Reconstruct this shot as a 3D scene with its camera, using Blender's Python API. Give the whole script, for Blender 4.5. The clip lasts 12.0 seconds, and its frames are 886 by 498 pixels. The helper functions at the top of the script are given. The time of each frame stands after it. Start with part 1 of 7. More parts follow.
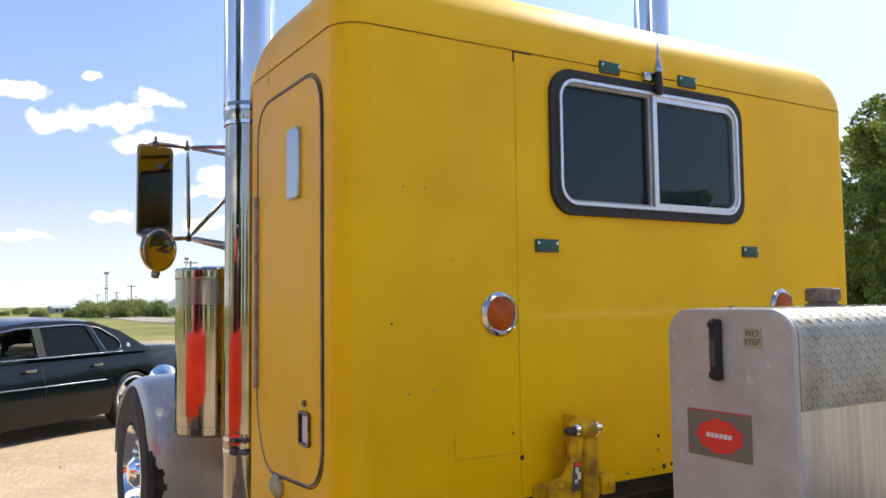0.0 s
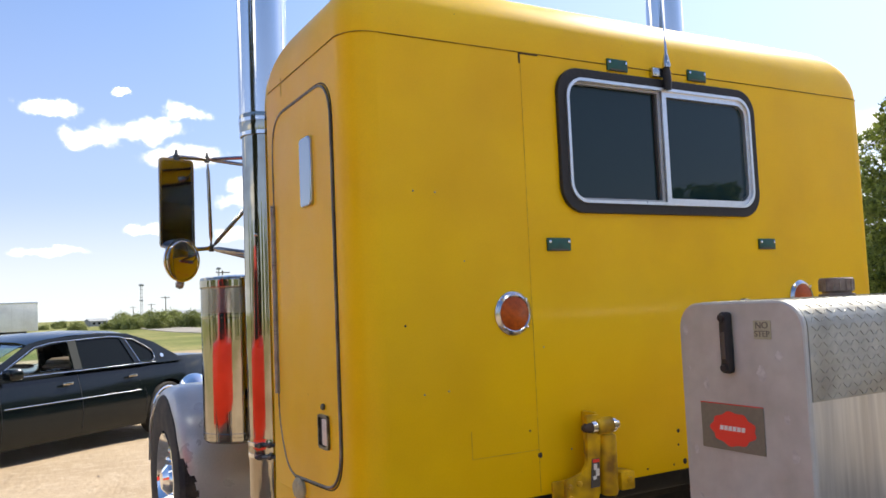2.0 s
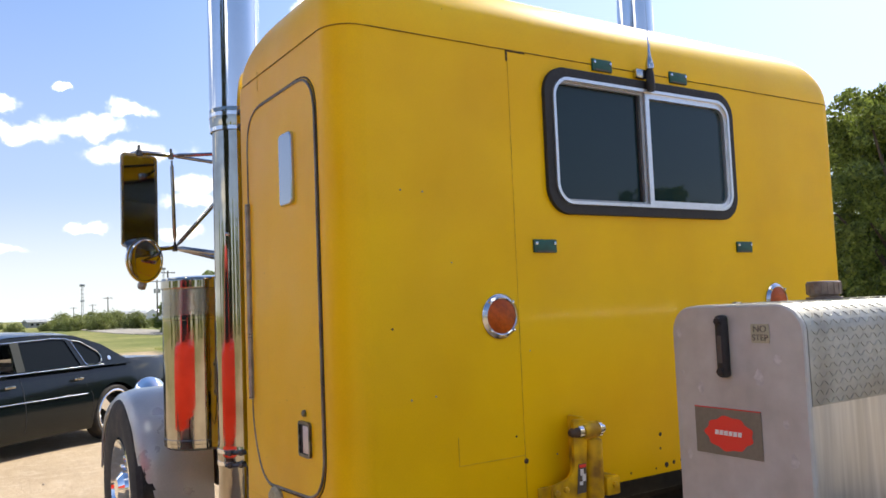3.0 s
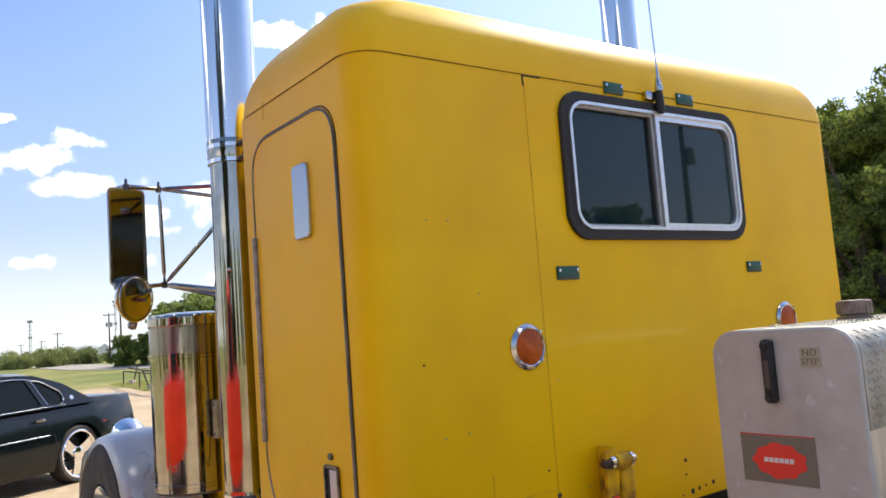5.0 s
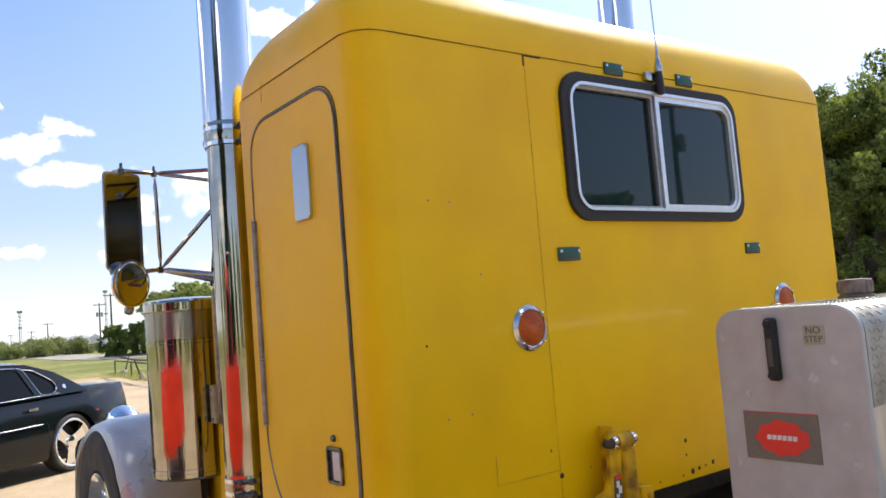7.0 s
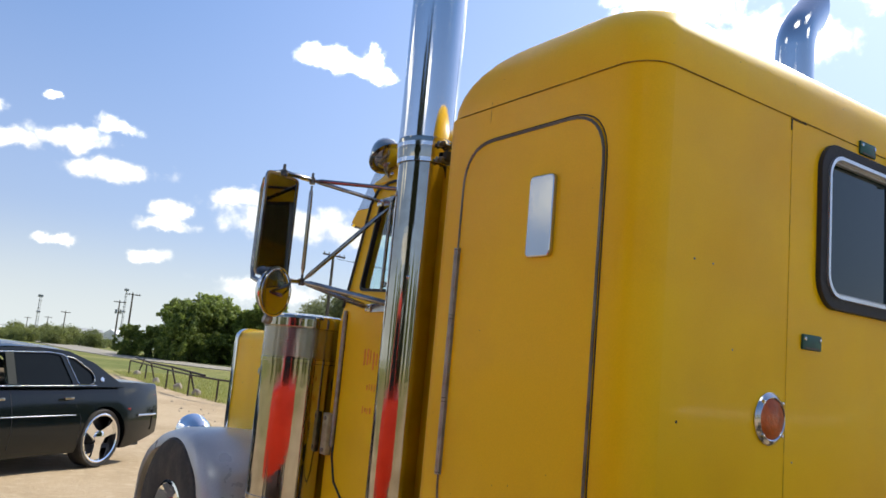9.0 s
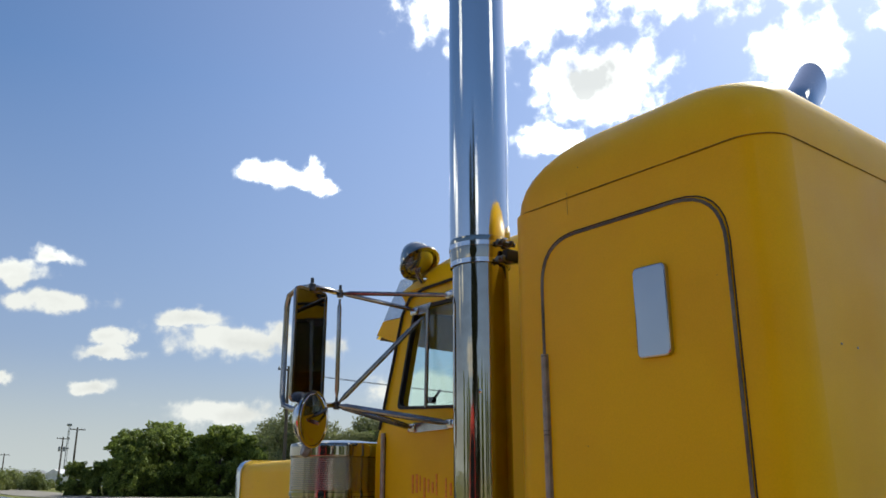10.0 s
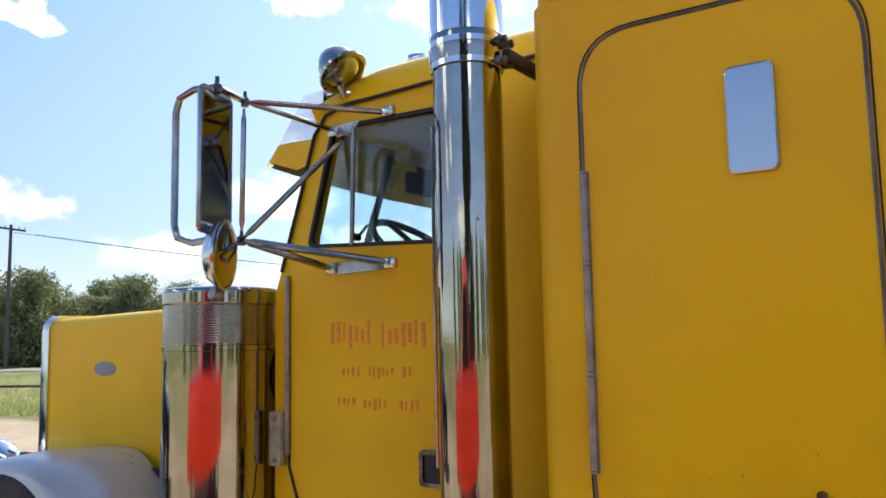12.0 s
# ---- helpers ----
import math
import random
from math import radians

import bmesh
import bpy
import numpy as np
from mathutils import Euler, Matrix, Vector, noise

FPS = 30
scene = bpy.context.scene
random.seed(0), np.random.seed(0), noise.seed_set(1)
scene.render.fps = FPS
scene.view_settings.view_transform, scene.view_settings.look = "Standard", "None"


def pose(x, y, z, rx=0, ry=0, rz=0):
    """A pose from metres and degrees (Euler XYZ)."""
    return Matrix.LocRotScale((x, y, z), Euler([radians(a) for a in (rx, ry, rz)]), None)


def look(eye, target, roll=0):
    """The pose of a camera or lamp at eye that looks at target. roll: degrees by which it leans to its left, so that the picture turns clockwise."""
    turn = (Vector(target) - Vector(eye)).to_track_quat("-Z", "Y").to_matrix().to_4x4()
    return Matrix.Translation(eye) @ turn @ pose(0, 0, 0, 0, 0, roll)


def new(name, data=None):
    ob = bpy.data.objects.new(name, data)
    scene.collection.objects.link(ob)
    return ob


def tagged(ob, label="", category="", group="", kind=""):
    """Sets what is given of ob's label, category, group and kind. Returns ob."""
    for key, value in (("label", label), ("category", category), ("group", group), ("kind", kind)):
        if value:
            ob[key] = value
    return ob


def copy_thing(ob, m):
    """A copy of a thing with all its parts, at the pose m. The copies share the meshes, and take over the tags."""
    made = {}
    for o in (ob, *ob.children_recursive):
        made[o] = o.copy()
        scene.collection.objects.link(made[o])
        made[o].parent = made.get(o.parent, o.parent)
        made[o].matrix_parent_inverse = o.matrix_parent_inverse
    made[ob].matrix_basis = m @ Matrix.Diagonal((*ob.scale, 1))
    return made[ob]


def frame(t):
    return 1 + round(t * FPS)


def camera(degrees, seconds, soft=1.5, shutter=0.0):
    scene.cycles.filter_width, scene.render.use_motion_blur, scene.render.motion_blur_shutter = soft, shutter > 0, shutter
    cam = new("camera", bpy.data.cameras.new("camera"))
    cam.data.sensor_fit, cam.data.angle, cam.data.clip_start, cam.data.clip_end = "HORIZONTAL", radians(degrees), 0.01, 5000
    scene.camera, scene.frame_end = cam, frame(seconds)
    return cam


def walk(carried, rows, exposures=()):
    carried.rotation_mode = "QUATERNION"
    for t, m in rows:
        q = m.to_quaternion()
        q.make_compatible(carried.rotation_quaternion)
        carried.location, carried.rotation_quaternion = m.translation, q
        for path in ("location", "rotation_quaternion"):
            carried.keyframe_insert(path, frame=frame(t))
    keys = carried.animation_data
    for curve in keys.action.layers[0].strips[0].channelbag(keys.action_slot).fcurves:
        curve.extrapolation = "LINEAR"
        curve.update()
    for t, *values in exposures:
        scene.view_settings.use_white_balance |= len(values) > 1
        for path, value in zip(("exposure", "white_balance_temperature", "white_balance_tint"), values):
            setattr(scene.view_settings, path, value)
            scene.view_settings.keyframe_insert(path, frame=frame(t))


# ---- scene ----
cam = camera(58.5, 12.0, soft=1.6)
# seconds, eye, aim, lean
ROWS = [
    (0, (-1.984, -1.907, 1.487), (-0.952, -0.199, 1.618), -0.7),
    (0.5, (-1.971, -1.928, 1.494), (-0.967, -0.205, 1.651), -2.2),
    (1, (-1.959, -1.94, 1.489), (-0.948, -0.219, 1.61), -1.9),
    (1.5, (-1.955, -1.947, 1.487), (-0.972, -0.211, 1.62), -2.6),
    (2, (-1.955, -1.957, 1.483), (-0.986, -0.212, 1.622), -2.4),
    (2.5, (-1.954, -1.949, 1.487), (-0.996, -0.199, 1.624), -2.2),
    (3, (-2.014, -1.85, 1.491), (-0.936, -0.17, 1.628), -2.3),
    (3.2, (-2.06, -1.798, 1.508), (-0.947, -0.149, 1.712), -3.7),
    (4.8, (-2.128, -1.691, 1.535), (-0.934, -0.097, 1.715), -4.8),
    (5, (-2.133, -1.689, 1.529), (-0.965, -0.077, 1.717), -4.3),
    (5.5, (-2.112, -1.687, 1.519), (-0.89, -0.112, 1.686), -4.0),
    (6, (-2.113, -1.678, 1.513), (-0.913, -0.082, 1.635), -4.7),
    (6.5, (-2.135, -1.67, 1.51), (-0.916, -0.091, 1.652), -3.2),
    (7, (-2.151, -1.663, 1.512), (-0.965, -0.06, 1.669), -4.6),
    (7.5, (-2.234, -1.648, 1.514), (-1.189, 0.053, 1.646), -3.9),
    (7.7, (-2.246, -1.618, 1.512), (-1.23, 0.098, 1.655), -1.8),
    (9.3, (-2.538, -1.044, 1.503), (-1.396, 0.56, 1.852), 5.4),
    (9.5, (-2.576, -0.971, 1.513), (-1.418, 0.61, 1.912), 4.4),
    (10, (-2.622, -0.778, 1.542), (-1.435, 0.736, 2.091), -0.1),
    (10.5, (-2.702, -0.647, 1.553), (-1.43, 0.718, 2.275), 2.6),
    (11, (-2.852, -0.546, 1.582), (-1.509, 0.705, 2.376), 1.6),
    (11.2, (-2.869, -0.502, 1.579), (-1.476, 0.761, 2.259), 2.7),
    (11.5, (-2.82, -0.364, 1.529), (-1.282, 0.846, 1.941), 0.8),
    (11.7, (-2.755, -0.239, 1.508), (-1.178, 0.953, 1.809), -2.3),
    (12, (-2.717, -0.005, 1.499), (-1.063, 1.098, 1.714), -1.1),
]
EXPOSURES = [(0.0, 0.85, 6750, 9), (3.0, 0.86, 6750, 9), (5.5, 0.91, 6750, 10), (7.0, 0.94, 6750, 10), (7.7, 0.71, 6750, 8), (9.3, 0.46, 6650, 5),
             (9.5, 0.40, 6650, 4), (10.0, 0.03, 6650, 3), (10.5, -0.48, 6650, 3), (11.0, -1.14, 6600, 4), (11.5, -0.34, 6450, 3), (12.0, 0.78, 6150, 6)]
walk(cam, [(t, look(eye, aim, lean)) for t, eye, aim, lean in ROWS], EXPOSURES)

# ---- sky and sun ----
SUN_AZ, SUN_EL = 73.0, 42.0
CLOUDS_LOW = [
    (4.6, 11.7, 2.6, 0.9), (8.6, 12.4, 3.2, 1.0), (11.4, 13.6, 1.8, 0.8), (11.2, 10.6, 4.4, 0.9), (2.6, 13.5, 2.6, 0.8),
    (7.3, 14.8, 0.9, 0.4), (15.3, 8.5, 1.6, 0.9), (8.5, 5.5, 1.9, 0.5), (14.5, 5.5, 1.6, 0.7), (2.5, 4.2, 3.0, 0.4),
    (23.5, 8.8, 7.5, 1.5), (20.3, 10.0, 3.4, 0.9), (28.0, 8.6, 4.0, 1.2), (22.8, 3.9, 6.0, 1.1),
    (37.0, 5.6, 5.0, 1.9), (15.0, 7.6, 3.0, 0.6), (25.3, 19.3, 3.7, 1.1), (27.6, 19.6, 1.4, 1.2), (28.5, 18.6, 1.2, 0.8),
    (52.0, 6.0, 8.0, 2.4), (62.0, 9.0, 8.0, 2.4), (45.0, 9.5, 6.0, 2.0), (47.0, 3.6, 11.0, 1.6),
]
CLOUDS_HIGH_AND_UNSEEN = [
    (43.0, 31.5, 10.0, 4.6), (36.0, 35.0, 8.0, 3.2), (58.0, 34.0, 12.0, 6.0), (50.0, 25.5, 6.5, 3.6), (57.0, 21.5, 6.0, 2.2),
    (64.5, 25.5, 4.0, 2.8), (66.0, 41.0, 14.0, 6.0), (70.8, 26.5, 2.2, 1.6), (76.0, 24.1, 4.4, 0.9), (78.5, 17.0, 6.0, 1.7),
    (46.0, 22.0, 3.0, 1.6), (66.0, 31.0, 6.0, 3.0), (-30.0, 20.0, 8.0, 3.0), (-70.0, 30.0, 7.0, 5.0), (200.0, 14.0, 18.0, 3.0),
    # Added unseen: last two brighten the walls, (-42, 17) fills the vent cover's reflection
    (-130.0, 18.0, 8.0, 3.0), (-95.0, 8.0, 22.0, 2.0), (-42.0, 17.0, 9.0, 4.0), (-45.0, 12.0, 7.0, 2.6), (-60.0, 13.0, 5.0, 2.0), (160.0, 30.0, 9.0, 5.0), (175.0, 52.0, 26.0, 9.0), (-125.0, 56.0, 26.0, 9.0),
]


def build_world():
    w = bpy.data.worlds.new("sky")
    scene.world = w
    w.use_nodes = True
    nt = w.node_tree
    nt.nodes.clear()
    N, L = nt.nodes.new, nt.links.new

    def math_node(op, a, b=None, c=None):
        n = N("ShaderNodeMath")
        n.operation = op
        for i, v in enumerate((a, b, c)):
            if v is None:
                continue
            if isinstance(v, (int, float)):
                n.inputs[i].default_value = v
            else:
                L(v, n.inputs[i])
        return n.outputs[0]

    out, bg = N("ShaderNodeOutputWorld"), N("ShaderNodeBackground")
    sky = N("ShaderNodeTexSky")
    sky.sky_type, sky.sun_disc = "NISHITA", False
    sky.sun_elevation, sky.sun_rotation = radians(SUN_EL), radians(SUN_AZ)
    sky.altitude, sky.air_density, sky.dust_density, sky.ozone_density = 20.0, 1.0, 0.5, 3.4
    tc = N("ShaderNodeTexCoord")
    sep = N("ShaderNodeSeparateXYZ")
    L(tc.outputs["Generated"], sep.inputs[0])
    az = math_node("MULTIPLY", math_node("ARCTAN2", sep.outputs[0], sep.outputs[1]), 57.29578)
    el = math_node("MULTIPLY", math_node("ARCSINE", sep.outputs[2]), 57.29578)
    uv = N("ShaderNodeCombineXYZ")
    L(az, uv.inputs[0])
    L(el, uv.inputs[1])
    # wisps bend the outline of every cloud
    warp = N("ShaderNodeTexNoise")
    warp.inputs["Scale"].default_value, warp.inputs["Detail"].default_value, warp.inputs["Roughness"].default_value = 0.32, 7.0, 0.62
    L(uv.outputs[0], warp.inputs["Vector"])
    wv = N("ShaderNodeVectorMath")
    wv.operation = "MULTIPLY_ADD"
    L(warp.outputs["Color"], wv.inputs[0])
    wv.inputs[1].default_value = (3.4, 2.2, 0)
    wv.inputs[2].default_value = (-1.7, -1.1, 0)
    bent = N("ShaderNodeVectorMath")
    L(uv.outputs[0], bent.inputs[0])
    L(wv.outputs[0], bent.inputs[1])
    field = None
    for a0, e0, ra, re in CLOUDS_LOW + CLOUDS_HIGH_AND_UNSEEN:
        a0, e0 = (a0, e0 + 0.3) if e0 < 15 else (a0 + 0.4, e0 + 1.6)
        s = N("ShaderNodeVectorMath")
        s.operation = "MULTIPLY_ADD"
        L(bent.outputs[0], s.inputs[0])
        s.inputs[1].default_value = (1 / ra, 1 / re, 0)
        s.inputs[2].default_value = (-a0 / ra, -e0 / re, 0)
        ln = N("ShaderNodeVectorMath")
        ln.operation = "LENGTH"
        L(s.outputs[0], ln.inputs[0])
        d = math_node("SUBTRACT", 1.0, ln.outputs["Value"])
        field = d if field is None else math_node("MAXIMUM", field, d)
    fine = N("ShaderNodeTexNoise")
    fine.inputs["Scale"].default_value, fine.inputs["Detail"].default_value, fine.inputs["Roughness"].default_value = 0.62, 7.0, 0.50
    L(uv.outputs[0], fine.inputs["Vector"])
    dens = math_node("ADD", field, math_node("MULTIPLY", math_node("SUBTRACT", fine.outputs["Fac"], 0.5), 1.45))
    mask = N("ShaderNodeMapRange")
    mask.interpolation_type = "SMOOTHSTEP"
    L(dens, mask.inputs["Value"])
    mask.inputs["From Min"].default_value, mask.inputs["From Max"].default_value = -0.06, 0.55
    # thick hearts are greyer
    wv_pos = N("ShaderNodeVectorMath")
    L(uv.outputs[0], wv_pos.inputs[0])
    wv_pos.inputs[1].default_value = (13.0, 7.0, 3.0)
    heart = N("ShaderNodeMapRange")
    grey = N("ShaderNodeTexNoise")
    grey.inputs["Scale"].default_value, grey.inputs["Detail"].default_value, grey.inputs["Roughness"].default_value = 0.15, 5.0, 0.5
    L(wv_pos.outputs[0], grey.inputs["Vector"])
    L(math_node("ADD", math_node("MULTIPLY", field, 0.55), math_node("MULTIPLY", math_node("SUBTRACT", grey.outputs["Fac"], 0.5), 3.0)), heart.inputs["Value"])
    heart.inputs["From Min"].default_value, heart.inputs["From Max"].default_value = 0.22, 0.85
    # distant low clouds have paler hearts
    pale = N("ShaderNodeMapRange")
    L(el, pale.inputs["Value"])
    pale.inputs["From Min"].default_value, pale.inputs["From Max"].default_value = 12.0, 27.0
    pale.inputs["To Min"].default_value = 0.30
    tone = N("ShaderNodeMix")
    tone.data_type = "RGBA"
    L(math_node("MULTIPLY", heart.outputs[0], pale.outputs[0]), tone.inputs["Factor"])
    tone.inputs["A"].default_value = (CLOUD, CLOUD, CLOUD, 1)
    tone.inputs["B"].default_value = (CLOUD * 0.27, CLOUD * 0.275, CLOUD * 0.29, 1)
    # the paler band over the horizon
    low = N("ShaderNodeMapRange")
    L(el, low.inputs["Value"])
    low.inputs["From Min"].default_value, low.inputs["From Max"].default_value = 27.0, -1.0
    low.inputs["To Max"].default_value = 0.75
    hz = N("ShaderNodeMix")
    hz.data_type = "RGBA"
    L(low.outputs[0], hz.inputs["Factor"])
    deep = N("ShaderNodeMix")
    deep.data_type, deep.blend_type = "RGBA", "MULTIPLY"
    deep.inputs["Factor"].default_value = 1.0
    L(sky.outputs[0], deep.inputs["A"])
    deep.inputs["B"].default_value = (0.80, 0.89, 1.05, 1)
    L(deep.outputs["Result"], hz.inputs["A"])
    hz.inputs["B"].default_value = (2.85, 2.90, 3.95, 1)
    # milky air close over the ground
    milk = N("ShaderNodeMapRange")
    milk.interpolation_type = "SMOOTHSTEP"
    L(el, milk.inputs["Value"])
    milk.inputs["From Min"].default_value, milk.inputs["From Max"].default_value = 9.0, -1.0
    milk.inputs["To Max"].default_value = 0.9
    hm = N("ShaderNodeMix")
    hm.data_type = "RGBA"
    L(milk.outputs[0], hm.inputs["Factor"])
    L(hz.outputs["Result"], hm.inputs["A"])
    hm.inputs["B"].default_value = (5.0, 5.4, 5.6, 1)
    # the air brightens towards the sun
    toward = N("ShaderNodeVectorMath")
    toward.operation = "DOT_PRODUCT"
    L(tc.outputs["Generated"], toward.inputs[0])
    toward.inputs[1].default_value = (math.sin(radians(SUN_AZ)) * math.cos(radians(SUN_EL)), math.cos(radians(SUN_AZ)) * math.cos(radians(SUN_EL)), math.sin(radians(SUN_EL)))
    glow = N("ShaderNodeMapRange")
    glow.interpolation_type = "SMOOTHSTEP"
    L(toward.outputs["Value"], glow.inputs["Value"])
    glow.inputs["From Min"].default_value, glow.inputs["From Max"].default_value = 0.50, 1.0
    aureole = N("ShaderNodeVectorMath")
    aureole.operation = "MULTIPLY_ADD"
    L(glow.outputs[0], aureole.inputs[0])
    aureole.inputs[1].default_value = (1.05, 0.85, 0.90)
    L(hm.outputs["Result"], aureole.inputs[2])
    mix = N("ShaderNodeMix")
    mix.data_type = "RGBA"
    L(math_node("POWER", mask.outputs[0], 2.2), mix.inputs["Factor"])
    L(aureole.outputs[0], mix.inputs["A"])
    # low clouds are seen through more air
    air = N("ShaderNodeMapRange")
    L(el, air.inputs["Value"])
    air.inputs["From Min"].default_value, air.inputs["From Max"].default_value = 12.0, 25.0
    air.inputs["To Min"].default_value = 0.30
    dim = N("ShaderNodeVectorMath")
    dim.operation = "SCALE"
    L(tone.outputs["Result"], dim.inputs[0])
    L(air.outputs[0], dim.inputs["Scale"])
    L(dim.outputs[0], mix.inputs["B"])
    L(mix.outputs["Result"], bg.inputs["Color"])
    bg.inputs["Strength"].default_value = SKY
    L(bg.outputs[0], out.inputs["Surface"])


CLOUD, SKY = 25.0, 0.117
build_world()
sun = new("sun", bpy.data.lights.new("sun", "SUN"))
sun.data.energy, sun.data.angle, sun.data.color = 4.0, radians(0.53), (1.0, 0.94, 0.85)
sd = Vector((math.sin(radians(SUN_AZ)) * math.cos(radians(SUN_EL)), math.cos(radians(SUN_AZ)) * math.cos(radians(SUN_EL)), math.sin(radians(SUN_EL))))
sun.matrix_world = look(sd * 60, (0, 0, 0))
scene.view_settings.exposure = 0.0


# ---- materials ----
def mat(name, color, rough=0.5, metal=0.0, grain=0.0, grain_scale=40.0, stain=None, stain_amount=0.0, stain_scale=3.0,
        bump=0.0, bump_scale=60.0, coat=0.0, spec=0.5, rough_var=0.0, stretch=(1, 1, 1), alpha_glass=0.0, emit=0.0, speck=None):
    """A node material: base colour with fine grain, large stains, relief and uneven gloss."""
    m = bpy.data.materials.new(name)
    m.use_nodes = True
    nt = m.node_tree
    N, L = nt.nodes.new, nt.links.new
    p = nt.nodes["Principled BSDF"]
    p.inputs["Roughness"].default_value, p.inputs["Metallic"].default_value = rough, metal
    p.inputs["Specular IOR Level"].default_value = spec
    p.inputs["Coat Weight"].default_value, p.inputs["Coat Roughness"].default_value = coat, 0.06
    p.inputs["Transmission Weight"].default_value = alpha_glass
    col = (*color, 1)
    p.inputs["Base Color"].default_value = col
    tc = N("ShaderNodeTexCoord")
    mp = N("ShaderNodeMapping")
    mp.inputs["Scale"].default_value = stretch
    L(tc.outputs["Object"], mp.inputs["Vector"])
    v = mp.outputs[0]

    def noise_tex(scale, detail=5.0):
        n = N("ShaderNodeTexNoise")
        n.inputs["Scale"].default_value, n.inputs["Detail"].default_value = scale, detail
        L(v, n.inputs["Vector"])
        return n

    src = None
    if stain is not None:
        n = noise_tex(stain_scale, 8.0)
        r = N("ShaderNodeMapRange")
        r.inputs["From Min"].default_value, r.inputs["From Max"].default_value = 0.42, 0.72
        r.inputs["To Max"].default_value = stain_amount
        L(n.outputs["Fac"], r.inputs["Value"])
        x = N("ShaderNodeMix")
        x.data_type = "RGBA"
        L(r.outputs[0], x.inputs["Factor"])
        x.inputs["A"].default_value, x.inputs["B"].default_value = col, (*stain, 1)
        src = x.outputs["Result"]
    if grain > 0:
        n = noise_tex(grain_scale, 6.0)
        r = N("ShaderNodeMapRange")
        r.inputs["From Min"].default_value, r.inputs["From Max"].default_value = 0.3, 0.7
        r.inputs["To Min"].default_value, r.inputs["To Max"].default_value = 1 - grain, 1 + grain
        L(n.outputs["Fac"], r.inputs["Value"])
        x = N("ShaderNodeMix")
        x.data_type, x.blend_type = "RGBA", "MULTIPLY"
        x.inputs["Factor"].default_value = 1.0
        if src is None:
            x.inputs["A"].default_value = col
        else:
            L(src, x.inputs["A"])
        L(r.outputs[0], x.inputs["B"])
        src = x.outputs["Result"]
    if speck is not None:
        # scattered chips and fly specks, a few millimetres across
        n = noise_tex(42.0, 2.0)
        r = N("ShaderNodeMapRange")
        r.inputs["From Min"].default_value, r.inputs["From Max"].default_value = 0.765, 0.795
        r.inputs["To Max"].default_value = 0.75
        L(n.outputs["Fac"], r.inputs["Value"])
        # pale chalky bloom in broad patches
        n2 = noise_tex(0.9, 6.0)
        r2 = N("ShaderNodeMapRange")
        r2.inputs["From Min"].default_value, r2.inputs["From Max"].default_value = 0.5, 0.75
        r2.inputs["To Max"].default_value = 0.40
        L(n2.outputs["Fac"], r2.inputs["Value"])
        x2 = N("ShaderNodeMix")
        x2.data_type = "RGBA"
        L(r2.outputs[0], x2.inputs["Factor"])
        L(src, x2.inputs["A"])
        x2.inputs["B"].default_value = (0.86, 0.58, 0.02, 1)
        x = N("ShaderNodeMix")
        x.data_type = "RGBA"
        L(r.outputs[0], x.inputs["Factor"])
        L(x2.outputs["Result"], x.inputs["A"])
        x.inputs["B"].default_value = (*speck, 1)
        src = x.outputs["Result"]
    if src is not None:
        L(src, p.inputs["Base Color"])
    if rough_var > 0:
        n = noise_tex(stain_scale * 2.3, 6.0)
        r = N("ShaderNodeMapRange")
        r.inputs["From Min"].default_value, r.inputs["From Max"].default_value = 0.3, 0.7
        r.inputs["To Min"].default_value, r.inputs["To Max"].default_value = max(0.02, rough - rough_var), rough + rough_var
        L(n.outputs["Fac"], r.inputs["Value"])
        L(r.outputs[0], p.inputs["Roughness"])
    if bump > 0:
        n = noise_tex(bump_scale, 4.0)
        b = N("ShaderNodeBump")
        b.inputs["Strength"].default_value, b.inputs["Distance"].default_value = 1.0, bump
        L(n.outputs["Fac"], b.inputs["Height"])
        L(b.outputs[0], p.inputs["Normal"])
    if emit > 0:
        p.inputs["Emission Color"].default_value = col
        p.inputs["Emission Strength"].default_value = emit
    return m


YELLOW = mat("yellow_paint", (0.87, 0.522, 0.001), 0.42, grain=0.035, grain_scale=260, stain=(0.70, 0.37, 0.005), stain_amount=0.7, stain_scale=2.0,
             bump=0.0012, bump_scale=5.0, coat=0.05, spec=0.20, rough_var=0.08, speck=(0.22, 0.12, 0.03))
YELLOW_WORN = mat("worn_yellow_paint", (0.66, 0.38, 0.01), 0.5, grain=0.12, grain_scale=60, stain=(0.16, 0.09, 0.03), stain_amount=0.7, stain_scale=16)
YELLOW_CHIPPED = mat("chipped_yellow_paint", (0.72, 0.43, 0.006), 0.45, grain=0.10, grain_scale=80, stain=(0.13, 0.06, 0.02), stain_amount=0.85, stain_scale=20, spec=0.3)
CHROME = mat("chrome", (0.86, 0.87, 0.88), 0.045, 1.0, bump=0.0006, bump_scale=9.0, rough_var=0.02, stain_scale=4)
CHROME_AGED = mat("aged_chrome", (0.45, 0.425, 0.365), 0.07, 1.0, bump=0.0008, bump_scale=7.0, rough_var=0.03, grain=0.08, grain_scale=18, stain=(0.24, 0.20, 0.15), stain_amount=0.65, stain_scale=5)
CHROME_DULL = mat("dull_chrome", (0.6, 0.6, 0.6), 0.16, 1.0, grain=0.1, grain_scale=30, stain=(0.25, 0.2, 0.15), stain_amount=0.4, stain_scale=14, rough_var=0.08)
STACK_CHROME = mat("hazy_stack_chrome", (0.74, 0.745, 0.75), 0.10, 1.0, bump=0.0006, bump_scale=6.0, rough_var=0.04, stain_scale=4)
